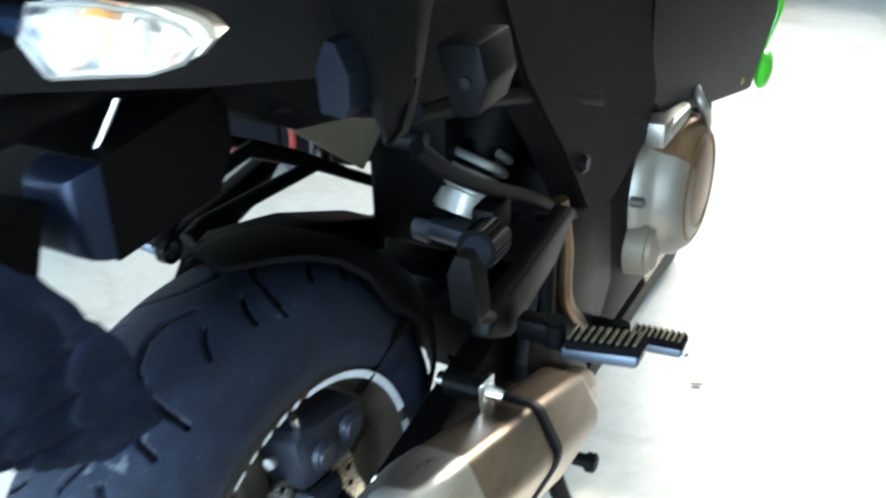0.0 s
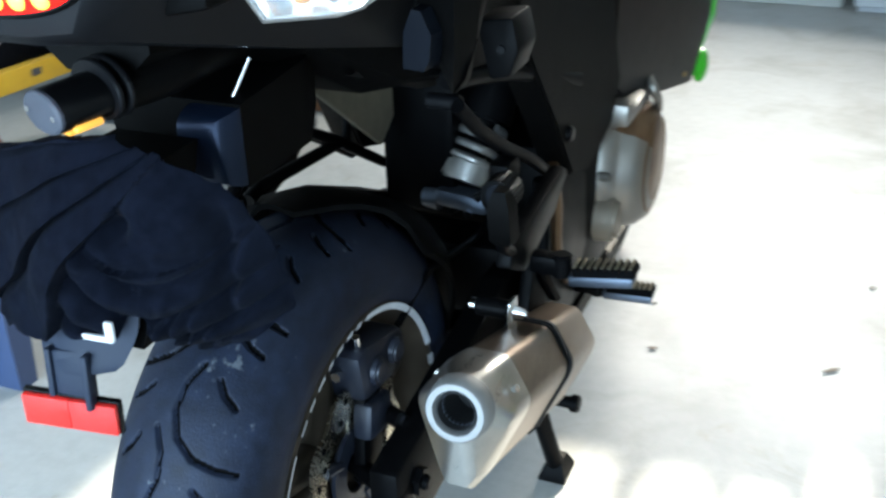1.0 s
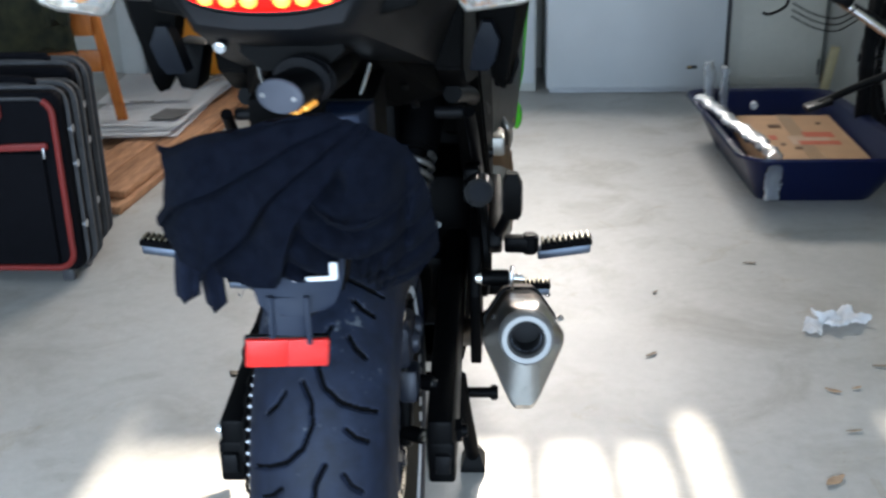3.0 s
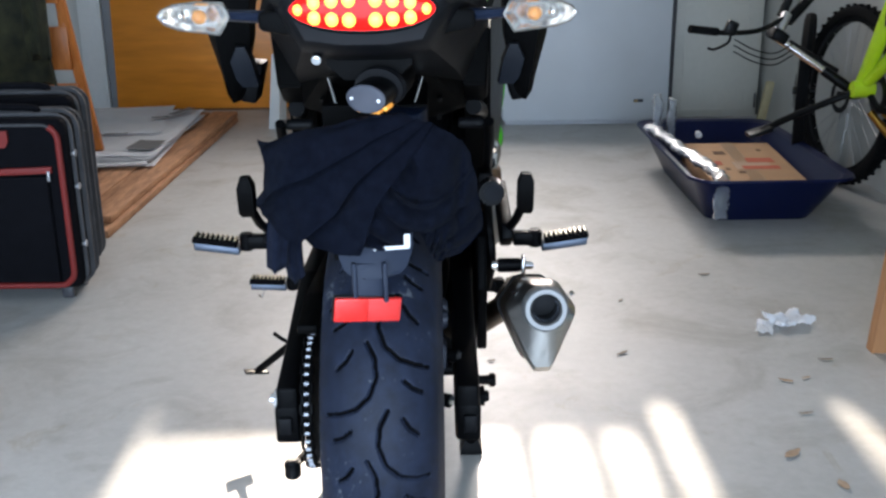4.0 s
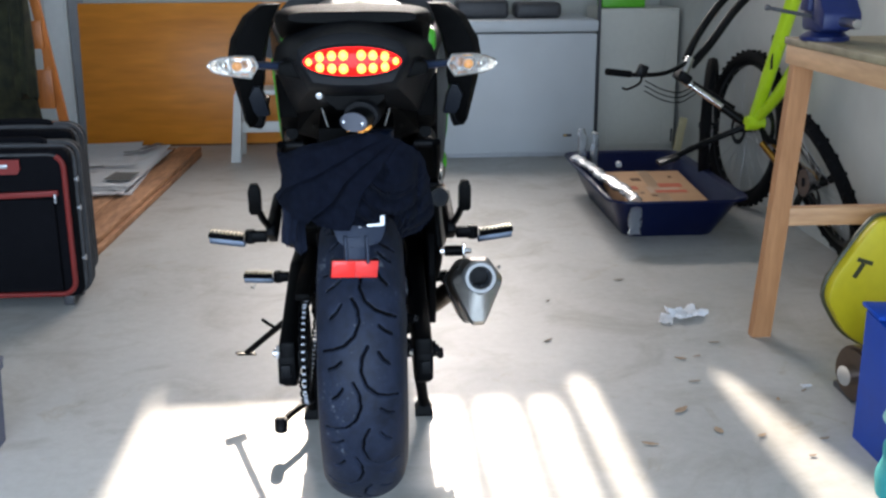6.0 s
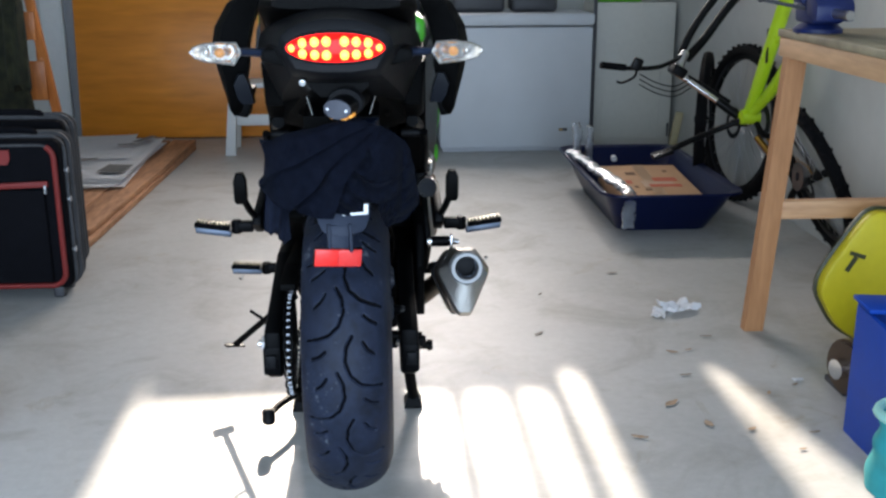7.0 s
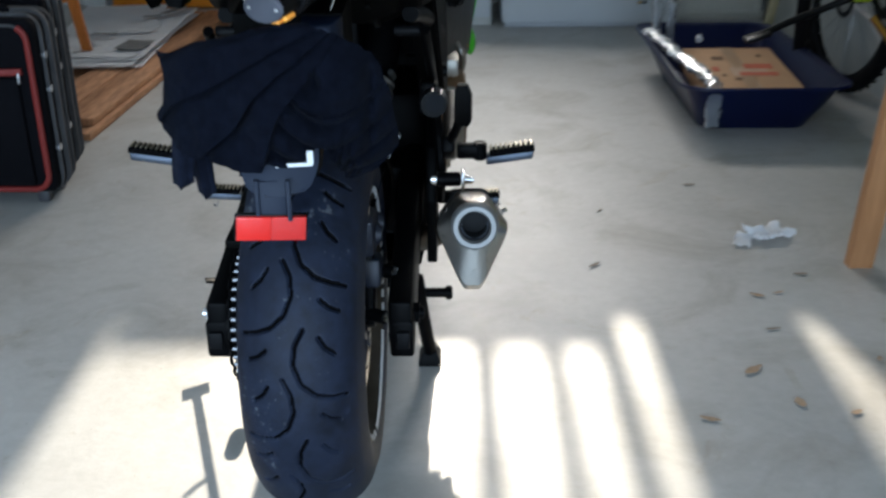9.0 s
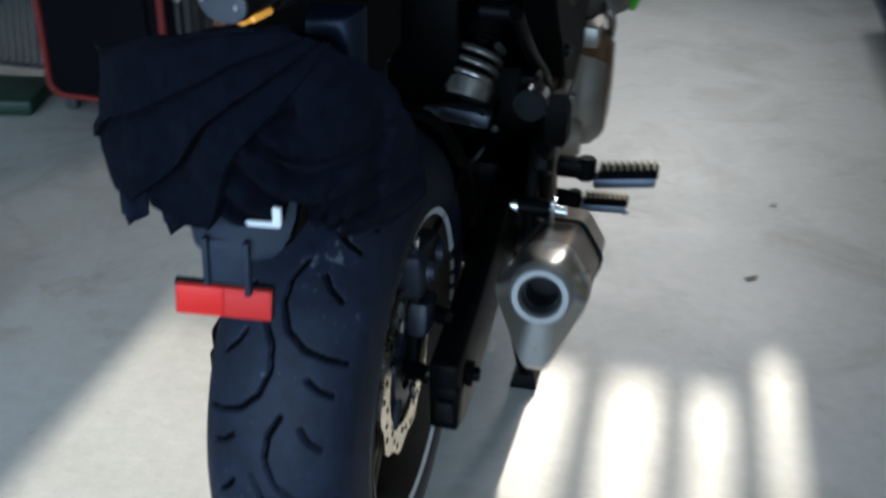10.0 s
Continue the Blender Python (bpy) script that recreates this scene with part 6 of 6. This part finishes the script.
def cloth_point(s, v):
    """Cotton wrapped round the plate: s across, v down; pleats fan out from a knot beside the lamp."""
    top = curve(s, (0, 0.945), (0.15, 0.960), (0.35, 0.982), (0.55, 0.988), (0.78, 0.984), (0.9, 0.968), (1, 0.938))
    low = curve(s, (0, 0.848), (0.12, 0.832), (0.25, 0.820), (0.35, 0.815), (0.64, 0.815), (0.665, 0.832), (0.70, 0.830), (0.735, 0.790), (0.78, 0.770), (0.88, 0.773), (1, 0.800))
    low += 0.004 * noise.noise(Vector((s * 12, 1.0, 5)))
    z = top + (low - top) * v
    left = curve(z, (0.79, 0.118), (0.84, 0.140), (0.866, 0.150), (0.885, 0.139), (0.912, 0.137), (0.943, 0.146), (0.965, 0.118), (0.985, 0.06))
    right = curve(z, (0.77, 0.142), (0.81, 0.148), (0.87, 0.140), (0.91, 0.131), (0.945, 0.117), (0.965, 0.099), (0.985, 0.070))
    x = -left + (left + right) * s
    y = -0.288 + 0.040 * min(1, max(0, (z - 0.83) / 0.155)) ** 2
    y += curve(z, (0.86, 0.098), (0.94, 0.070)) * (x / 0.132) ** 2 if x > 0 else 0.046 * (x / 0.147) ** 2
    if x > 0.03:
        y += 0.040 * curve(z, (0.770, 1.0), (0.820, 0.0)) * max(0, min(1, (x - 0.03) / 0.03) - max(0, x - 0.09) / 0.05)
    w1 = noise.noise(Vector((x * 14, z * 14, 4)))
    w2 = noise.noise(Vector((x * 34, z * 34, 9)))
    # overlapping bands that widen away from the knot
    dx, dz = 0.100 - x, 0.985 - z
    far = math.hypot(dx, dz)
    ang = math.degrees(math.atan2(dz, dx)) + 4 * w1 - 60 * max(0, far - 0.10)
    side = 0.0
    fold = 0.0
    for a, b in zip(CREASES, CREASES[1:]):
        if a <= ang < b:
            r = (ang - a) / (b - a)
            fold = 0.025 * min(1, far / 0.11) * (0.35 + 0.65 * math.sqrt(r)) * (1 if r < 0.93 else (1 - r) / 0.07)
            if r < 0.1:
                fold *= 0.4 + 6 * r
            side = 1.0
    if ang >= CREASES[-1]:
        # smooth bulge by the knot, a pocket, then hanging loops below it
        q = math.hypot(x - 0.078, (z - 0.932) * 0.95) + 0.004 * w1
        loop = (q - 0.026) / 0.0235 + 0.55 * w1
        if q < 0.062:
            fold = 0.012 * math.sqrt(max(0, 1 - (q / 0.065) ** 2))
        else:
            k = loop - math.floor(loop)
            fold = (0.013 + 0.008 * w2) * math.sin(math.pi * min(1, k * 1.05)) ** 0.7 * (1 - min(1, max(0, (0.80 - z) / 0.03)))
        fold -= 0.020 * math.exp(-((x - 0.050) / 0.009) ** 2 - ((z - 0.910) / 0.013) ** 2)
        # tight gathers that run down to the hem
        g = math.exp(-((x - 0.080) / 0.020) ** 2 - ((z - 0.797) / 0.028) ** 2)
        fold += 0.016 * g * abs(math.sin(260 * (x - 0.3 * (z - 0.8)) + 3 * w1))
        fold -= 0.016 * math.exp(-((x - 0.117 + 0.04 * (0.93 - z)) / 0.006) ** 2) * curve(z, (0.79, 0.0), (0.83, 1.0), (0.90, 1.0), (0.94, 0.0))
    fold += 0.006 * w1 + 0.0045 * w2 + 0.0009 * noise.noise(Vector((x * 120, z * 120, 2)))
    edge = 1 - abs(2 * s - 1) ** 10
    return Vector((x, y - fold * (0.3 + 0.7 * edge), z - (0.25 if side else 0.0) * fold * edge))


bm = fresh()
vv = [[bm.verts.new(cloth_point(j / 210, i / 150)) for j in range(211)] for i in range(151)]
for i in range(150):
    for j in range(210):
        bm.faces.new((vv[i][j], vv[i + 1][j], vv[i + 1][j + 1], vv[i][j + 1]))
bmesh.ops.solidify(bm, geom=bm.faces[:], thickness=0.004)
for x0_, y0_, hw, z1_ in ((-0.129, -0.222, 0.0135, 0.762), (-0.113, -0.180, 0.012, 0.732)):
    ring_ = []
    for k in range(17):
        t = k / 16
        w_ = hw * (1.3 - 0.3 * t) * (1.0 if t < 0.93 else math.sqrt(max(0.02, 1 - ((t - 0.93) / 0.07) ** 2)))
        ring_.append([(x0_ + 0.004 * math.sin(4 * t + x0_ * 90) + w_ * math.cos(a) * (1 + 0.12 * math.cos(3 * a)), y0_ + 0.010 * math.sin(a) * (1 + 0.5 * math.cos(4 * a)), 0.868 + (z1_ - 0.868) * t) for a in (2 * math.pi * j / 18 for j in range(18))])
    loft(bm, ring_)
bmesh.ops.recalc_face_normals(bm, faces=bm.faces[:])
solid("cloth", bm, M_CLOTH, "dark navy cotton cloth draped over the motorcycle's plate", "cloth", angle=80)

# ---------------------------------------------------------------- mountain bicycle leaning at the side wall
M_LIME = mat("lime_yellow_paint", (0.50, 0.72, 0.015), 0.3, var=0.06, coat=0.5)
M_MTBK = mat("bicycle_black", (0.0035, 0.0035, 0.004), 0.4, spec=0.2, var=0.25)
M_MTTY = mat("bicycle_tyre", (0.004, 0.004, 0.0047), 0.8, spec=0.12, var=0.3, bump=0.3, bscale=400)
M_GOLD = mat("gold_anodised", (0.45, 0.24, 0.05), 0.3, 1.0, var=0.1)
mtb = thing("mountain_bike", "lime and black mountain bike leaning against the side wall", "bicycle")


def bicycle_wheel(parent, centre, along, lean, R, knobs, label):
    """A spoked wheel: along is its rolling direction in plan, lean tips its top sideways."""
    along = Vector((*along, 0)).normalized()
    m = Matrix.Translation(centre) @ pose(0, 0, 0, 0, 0, math.degrees(math.atan2(along.y, along.x)) - 90) @ pose(0, 0, 0, 0, lean, 0)
    kh = 0.012 if knobs < 70 else 0.007
    bm = lathe(fresh(), [(R - 0.055, -0.018), (R - 0.03, -0.028), (R - 0.008, -0.022), (R, 0.0), (R - 0.008, 0.022), (R - 0.03, 0.028), (R - 0.055, 0.018)], "x", (0, 0, 0), 64, closed=True)
    for k in range(knobs):
        a = 2 * math.pi * k / knobs
        for sx in (-0.017, 0.017) if k % 2 else (0.0,):
            box(bm, 0.014, 0.014, kh, (sx, (R - 0.001) * math.cos(a), (R - 0.001) * math.sin(a)), (math.degrees(a) - 90, 0, 0))
    bm.transform(m)
    w = part("wheel", bm, M_MTTY, parent, label)
    bm = lathe(fresh(), [(R - 0.075, -0.013), (R - 0.050, -0.015), (R - 0.050, 0.015), (R - 0.075, 0.013)], "x", (0, 0, 0), 64, closed=True)
    bm.transform(m)
    part("rim", bm, M_MTBK, w)
    bm = fresh()
    for k in range(28):
        a = 2 * math.pi * k / 28
        b = a + (0.5 if k % 2 else -0.5)
        tube(bm, [((0.024 if k % 4 < 2 else -0.024), 0.024 * math.cos(b), 0.024 * math.sin(b)), (0, (R - 0.07) * math.cos(a), (R - 0.07) * math.sin(a))], 0.0013, 5)
    bm.transform(m)
    part("spokes", bm, M_ALU, w, "thin steel spokes")
    bm = cyl(fresh(), (-0.05, 0, 0), (0.05, 0, 0), 0.018, seg=14)
    lathe(bm, [(0.055, -0.042), (0.08, -0.042), (0.08, -0.040), (0.055, -0.040)], "x", (0, 0, 0), 28, closed=True)
    bm.transform(m)
    part("hub", bm, M_MTBK, w)
    return w


bicycle_wheel(mtb, (1.985, 3.12, 0.405), (-0.13, 0.99), 3, 0.40, 90, "black spoked bicycle wheel")
bicycle_wheel(mtb, (1.945, 2.08, 0.345), (0.06, 1.0), -24, 0.345, 56, "knobbly black bicycle wheel")


def bar(name, pts, r, m, label="", n=6, flat=1.0):
    q = smooth_path(pts, n) if len(pts) > 2 else [Vector(p) for p in pts]
    rs = r if not isinstance(r, (list, tuple)) else [r[0] + (r[1] - r[0]) * i / (len(q) - 1) for i in range(len(q))]
    return part(name, tube(fresh(), q, rs, 12, flat=flat), m, mtb, label)


fr = bar("frame_tube", [(1.905, 2.80, 0.505), (1.925, 2.70, 0.74), (1.955, 2.60, 1.02), (1.975, 2.52, 1.22)], (0.030, 0.036), M_LIME, "lime yellow frame tube")
part("frame_lettering", box(fresh(), 0.004, 0.02, 0.16, (1.912, 2.655, 0.84), (-19, 6, 0)), M_MTBK, fr)
bar("frame_tube", [(1.905, 2.79, 0.50), (1.96, 2.68, 0.63), (2.0, 2.56, 0.80)], (0.026, 0.030), M_LIME, "lime yellow frame tube")
part("bottom_bracket", cyl(fresh(), (1.86, 2.785, 0.49), (1.95, 2.785, 0.49), 0.036, seg=20, bev=0.004), M_LIME, mtb)
bar("crank", [(1.93, 2.77, 0.47), (1.95, 2.70, 0.42), (2.0, 2.62, 0.42)], 0.014, M_MTBK)
part("chainring", lathe(fresh(), [(0.05, -0.003), (0.085, -0.003), (0.085, 0.003), (0.05, 0.003)], "x", (1.965, 2.77, 0.47), 36, closed=True), M_MTBK, mtb)
bar("shock", [(1.93, 2.74, 0.40), (2.0, 2.64, 0.295)], 0.016, M_GOLD, "gold rear shock body")
bar("swing_link", [(1.98, 2.55, 0.50), (1.98, 2.35, 0.43), (1.955, 2.08, 0.36)], 0.015, M_MTBK)
bar("chainstay", [(1.97, 2.70, 0.40), (1.99, 2.4, 0.36), (1.97, 2.08, 0.345)], 0.012, M_GOLD)
bar("derailleur", [(1.90, 2.10, 0.33), (1.88, 2.14, 0.26), (1.89, 2.18, 0.20)], 0.016, M_MTBK)
part("cassette", lathe(fresh(), [(0.02, -0.02), (0.06, -0.02), (0.05, 0.0), (0.035, 0.02), (0.02, 0.02)], "x", (1.88, 2.06, 0.355), 32, closed=True), M_CHAIN, mtb)
bar("pedal_arm", [(1.49, 2.76, 0.325), (1.60, 2.80, 0.365), (1.75, 2.82, 0.42), (1.90, 2.80, 0.485)], 0.015, M_MTBK)
part("pedal", box(fresh(), 0.10, 0.08, 0.02, (1.48, 2.76, 0.322), (0, -18, 0), bev=0.006), M_MTBK, mtb)
# second wheel seen edge on and its fork
bicycle_wheel(mtb, (1.86, 3.34, 0.39), (0.355, 0.935), 0, 0.36, 0, "black bicycle wheel standing behind")
bar("fork_stanchion", [(1.585, 2.98, 0.685), (1.83, 2.93, 0.52)], 0.016, M_CHROME, "bright fork stanchion")
bar("fork_lower", [(1.79, 2.94, 0.548), (1.93, 2.90, 0.45)], 0.022, M_MTBK)
bar("fork_stanchion", [(1.66, 3.03, 0.655), (1.87, 2.99, 0.53)], 0.015, M_MTBK)
part("fork_crown", box(fresh(), 0.07, 0.12, 0.05, (1.60, 3.0, 0.69), (0, 32, 0), bev=0.012), M_GREYPL, mtb)
part("stem", cyl(fresh(), (1.595, 2.98, 0.70), (1.64, 3.02, 0.78), 0.022, seg=14, bev=0.004), M_ALU, mtb)
hb = bar("handlebar", [(1.19, 2.86, 0.735), (1.34, 2.90, 0.715), (1.50, 2.96, 0.715), (1.62, 3.0, 0.76)], 0.011, M_MTBK, "black flat handlebar")
part("grip", tube(fresh(), [(1.185, 2.858, 0.737), (1.31, 2.89, 0.720)], 0.017, 12), M_MTTY, hb)
part("brake_lever", tube(fresh(), smooth_path([(1.37, 2.90, 0.715), (1.35, 2.86, 0.68), (1.29, 2.84, 0.655), (1.26, 2.84, 0.66)]), 0.006, 8), M_MTBK, hb)
part("shifter", box(fresh(), 0.05, 0.04, 0.06, (1.37, 2.90, 0.735), (0, 20, 0), bev=0.01), M_MTBK, hb)
for k, dz in enumerate((0.0, 0.025, 0.05)):
    bar("cable", [(1.38, 2.88, 0.69 - dz), (1.47, 2.88, 0.645 - dz), (1.57, 2.92, 0.625 - dz), (1.66, 2.96, 0.66 - dz)], 0.003, M_MTBK)
bar("frame_tube", [(1.64, 3.1, 0.76), (1.70, 3.12, 0.88), (1.80, 3.14, 1.02), (1.93, 3.15, 1.16)], 0.020, M_MTBK, "black frame tube")
bar("frame_tube", [(1.66, 3.06, 0.74), (1.76, 3.1, 0.84), (1.88, 3.12, 1.0), (2.0, 3.14, 1.12)], 0.022, M_MTBK, "black frame tube")
bar("seatpost", [(1.80, 3.0, 1.10), (1.90, 3.0, 1.13)], 0.03, M_MTBK)
bar("stay", [(1.93, 2.95, 0.45), (1.98, 3.05, 0.42)], 0.014, M_MTBK)

shift(-0.035, -0.045, mtb)

# ---------------------------------------------------------------- loose things by the side wall
M_BIN = mat("slate_blue_plastic", (0.035, 0.055, 0.12), 0.45, var=0.1, bump=0.1, bscale=300)
bn = thing("storage_bin", "narrow slate blue plastic bin on the floor", "bin")
part("body", loft(fresh(), [[(x, y, z) for x, y in ((-1.24 - s, 0.57 - s), (-1.025 + s, 0.57 - s), (-1.025 + s, 0.62 + s), (-1.24 - s, 0.62 + s))] for z, s in ((0.0, 0.0), (0.21, 0.008), (0.212, 0.014), (0.23, 0.014))]), M_BIN, bn)
part("lid", box(fresh(), 0.25, 0.085, 0.016, (-1.1325, 0.595, 0.238), bev=0.005), M_BIN, bn)

M_RACK = mat("grey_wire_coating", (0.04, 0.043, 0.046), 0.45, 0.2, var=0.15)
rk = thing("drying_rack", "folded grey wire clothes rack leaning behind the suitcases", "rack")
for k in range(17):
    x = -1.62 - 0.0275 * k
    part("bar", tube(fresh(), [(x, 2.16, 0.02), (x - 0.03, 2.30, 0.68)], 0.0095, 8), M_RACK, rk)
for z, y in ((0.03, 2.162), (0.66, 2.296)):
    part("cross_bar", tube(fresh(), [(-1.60 - 0.04 * z, y, z), (-2.08 - 0.04 * z, y, z)], 0.008, 8), M_RACK, rk)
part("strap", box(fresh(), 0.36, 0.012, 0.055, (-1.93, 2.185, 0.40), (0, 35, 0), bev=0.004), M_STOOL, rk, "pale grey strap")

M_LEVEL = mat("yellow_aluminium", (0.62, 0.36, 0.02), 0.4, var=0.1)
lv = thing("spirit_level", "yellow spirit level leaning by the side wall", "level")
part("body", box(fresh(), 0.05, 1.15, 0.085, (-2.33, 2.0, 0.15), (-4, 0, 6), bev=0.006), M_LEVEL, lv)
part("vial", box(fresh(), 0.053, 0.06, 0.03, (-2.335, 2.05, 0.153), (-4, 0, 6), bev=0.003), M_DARK, lv)
dbag = thing("duffel_bag", "black nylon duffel bag slumped on the floor", "bag")
rows_ = []
for i in range(17):
    v = i / 16
    rad = 0.20 * math.sin(math.pi * (0.12 + 0.76 * v)) ** 0.45
    rows_.append([(-2.78 + rad * math.cos(a) * (1.15 if math.cos(a) > 0 else 1.0) + 0.02 * noise.noise(Vector((a, v * 4, 6))), 1.85 + 0.75 * v, max(0.004, 0.18 + 0.9 * rad * math.sin(a) + 0.02 * noise.noise(Vector((a * 2, v * 5, 2))))) for a in (2 * math.pi * k / 24 for k in range(24))])
part("bag_body", loft(fresh(), rows_), M_CASE, dbag)
part("strap", tube(fresh(), smooth_path([(-2.75, 2.02, 0.35), (-2.66, 2.10, 0.42), (-2.66, 2.32, 0.42), (-2.75, 2.42, 0.35)]), 0.012, 8), M_CASE2, dbag, "grey webbing strap")
M_TEALP = mat("dark_teal_plastic", (0.01, 0.07, 0.06), 0.45, var=0.15)
tb = thing("tool_case", "dark teal plastic tool case on the floor", "case")
part("shell", box(fresh(), 0.45, 0.34, 0.14, (-2.55, 2.95, 0.07), (0, 0, 12), bev=0.02), M_TEALP, tb)
part("handle", tube(fresh(), smooth_path([(-2.65, 2.80, 0.10), (-2.62, 2.74, 0.11), (-2.50, 2.76, 0.11), (-2.46, 2.83, 0.10)]), 0.014, 8), M_TEALP, tb)
bo = thing("oil_bottle", "black oil bottle with red cap and white label", "bottle")
part("body", lathe(fresh(), [(0.0001, 0.0), (0.045, 0.0), (0.05, 0.01), (0.05, 0.17), (0.04, 0.20), (0.017, 0.225), (0.017, 0.24), (0.0001, 0.24)], "z", (-2.38, 2.62, 0.0), 24), M_MTBK, bo)
part("cap", cyl(fresh(), (-2.38, 2.62, 0.238), (-2.38, 2.62, 0.268), 0.02, seg=18, bev=0.003), M_REDTRIM, bo, "red cap")
part("label", lathe(fresh(), [(0.0505, 0.05), (0.0512, 0.05), (0.0512, 0.15), (0.0505, 0.15)], "z", (-2.38, 2.62, 0.0), 12, closed=True, a0=-120, a1=-10), M_PAPER, bo, "white label")
tr = thing("tray", "dark green plastic tray on the floor", "tray")
part("tray_body", box(fresh(), 0.26, 0.24, 0.05, (-1.70, 1.70, 0.025), (0, 0, 14), bev=0.012), mat("dark_green_plastic", (0.008, 0.035, 0.02), 0.5, var=0.15), tr)
M_ORG = mat("terracotta_orange", (0.35, 0.07, 0.02), 0.6, var=0.2)
solid("ball", ball(fresh(), (-2.10, 1.55, 0.055), 0.055), M_ORG, "small orange rubber ball on the floor", "ball")
pw = box(fresh(), 0.05, 0.03, 0.26, (1.985, 4.34, 0.14), (4, 8, 0), bev=0.008)
solid("wood_offcut", pw, mat("cream_timber", (0.55, 0.47, 0.28), 0.6, var=0.15), "cream timber offcut leaning beside the cabinet", "offcut")

shift(0.05, -0.20, rk)
shift(0.02, -0.06, bn)

# things standing on the freezer and cabinet
M_LIMEBOX = mat("lime_plastic", (0.10, 0.45, 0.02), 0.4, var=0.1)
for x, y, z, w, d, h, m, lab in ((1.69, 4.85, 0.931, 0.29, 0.16, 0.07, M_LIMEBOX, "lime green plastic box on the cabinet"), (1.10, 4.70, 0.878, 0.30, 0.2, 0.10, M_DARK, "dark bag lying on the freezer lid"), (0.74, 4.72, 0.878, 0.34, 0.24, 0.12, M_DARK, "dark bag lying on the freezer lid")):
    ob = solid("box" if m is M_LIMEBOX else "bag", box(fresh(), w, d, h, (x, y, z + h / 2), bev=0.03 if m is M_DARK else 0.012, seg=3), m, lab, "box" if m is M_LIMEBOX else "bag")

# ---------------------------------------------------------------- litter on the floor
M_LEAF = mat("dry_brown_leaf", (0.30, 0.19, 0.115), 0.85, var=0.3, scale=60, color2=(0.42, 0.29, 0.19))
M_LEAFD = mat("dark_dry_leaf", (0.24, 0.185, 0.135), 0.8, var=0.3, scale=60)
rnd = random.Random(5)


def leaf(x, y, ln, w, ang, m, label="curled dry leaf lying on the floor"):
    bm = fresh()
    rows_ = []
    for i in range(9):
        t = i / 8
        hw = w * math.sin(math.pi * min(1, t * 0.92 + 0.04)) ** 0.8 * (1 + 0.25 * rnd.uniform(-1, 1))
        z = 0.001 + 0.002 * (2 * t - 1) ** 2
        rows_.append([(ln * (t - 0.5), -hw, z + 0.0015), (ln * (t - 0.5), 0.0, z), (ln * (t - 0.5), hw, z + 0.001)])
    loft(bm, rows_, ring=False)
    bmesh.ops.solidify(bm, geom=bm.faces[:], thickness=0.0012)
    bm.transform(pose(x, y, 0.001, 0, 0, ang))
    return solid("leaf", bm, m, label, "leaf", "", "dry leaves on the floor")


for x, y, ln, w, a, m in ((0.928, 0.614, 0.075, 0.016, 40, M_LEAF), (0.994, 0.473, 0.05, 0.018, 100, M_LEAF), (1.103, 0.433, 0.04, 0.012, 30, M_LEAF), (0.782, 0.407, 0.06, 0.010, 160, M_LEAF), (1.04, 1.005, 0.05, 0.010, 150, M_LEAF), (1.03, 0.815, 0.05, 0.008, 10, M_LEAFD), (1.238, 0.664, 0.03, 0.008, 70, M_LEAF), (1.268, 0.402, 0.04, 0.009, 10, M_LEAFD), (1.195, 0.307, 0.03, 0.007, 10, M_LEAF), (0.631, 1.20, 0.055, 0.009, 40, M_LEAFD), (1.195, 1.137, 0.05, 0.009, 0, M_LEAFD), (1.10, 1.02, 0.035, 0.007, 20, M_LEAF), (0.253, 1.16, 0.03, 0.008, 20, M_LEAFD), (1.033, 1.859, 0.05, 0.010, 0, M_LEAFD), (0.70, 1.62, 0.03, 0.007, 50, M_LEAFD), (1.34, 0.72, 0.03, 0.006, 30, M_LEAF)):
    leaf(x - 0.016, y - 0.012, 0.8 * ln, 0.65 * w, a, m)


def crumple(name, x, y, w, d, h, ang, label, seed, n=22):
    bm = fresh()
    g = []
    for i in range(n + 1):
        row = []
        for j in range(n + 1):
            u, v = -1 + 2 * i / n, -1 + 2 * j / n
            edge = 1 - 0.22 * noise.noise(Vector((u * 2, v * 2, seed)))
            z = 0.003 + h * max(0.0, 0.35 + 0.9 * noise.noise(Vector((u * 1.6, v * 1.6, seed + 4))) + 0.35 * abs(noise.noise(Vector((u * 4, v * 4, seed)))))
            row.append(bm.verts.new((w / 2 * u * edge, d / 2 * v * edge, z)))
        g.append(row)
    for i in range(n):
        for j in range(n):
            bm.faces.new((g[i][j], g[i + 1][j], g[i + 1][j + 1], g[i][j + 1]))
    bmesh.ops.solidify(bm, geom=bm.faces[:], thickness=0.001)
    bmesh.ops.recalc_face_normals(bm, faces=bm.faces[:])
    bm.transform(pose(x, y, 0, 0, 0, ang))
    return solid(name, bm, M_PAPER, label, "paper", angle=25)


crumple("paper_scrap", 1.16, 1.40, 0.13, 0.10, 0.035, 25, "crumpled white paper scrap on the floor", 3)
crumple("paper_scrap", 1.08, 1.36, 0.10, 0.05, 0.012, 70, "torn flat piece of white paper on the floor", 8)
crumple("paper_scrap", 1.345, 0.74, 0.035, 0.02, 0.006, 10, "tiny scrap of white paper on the floor", 12)
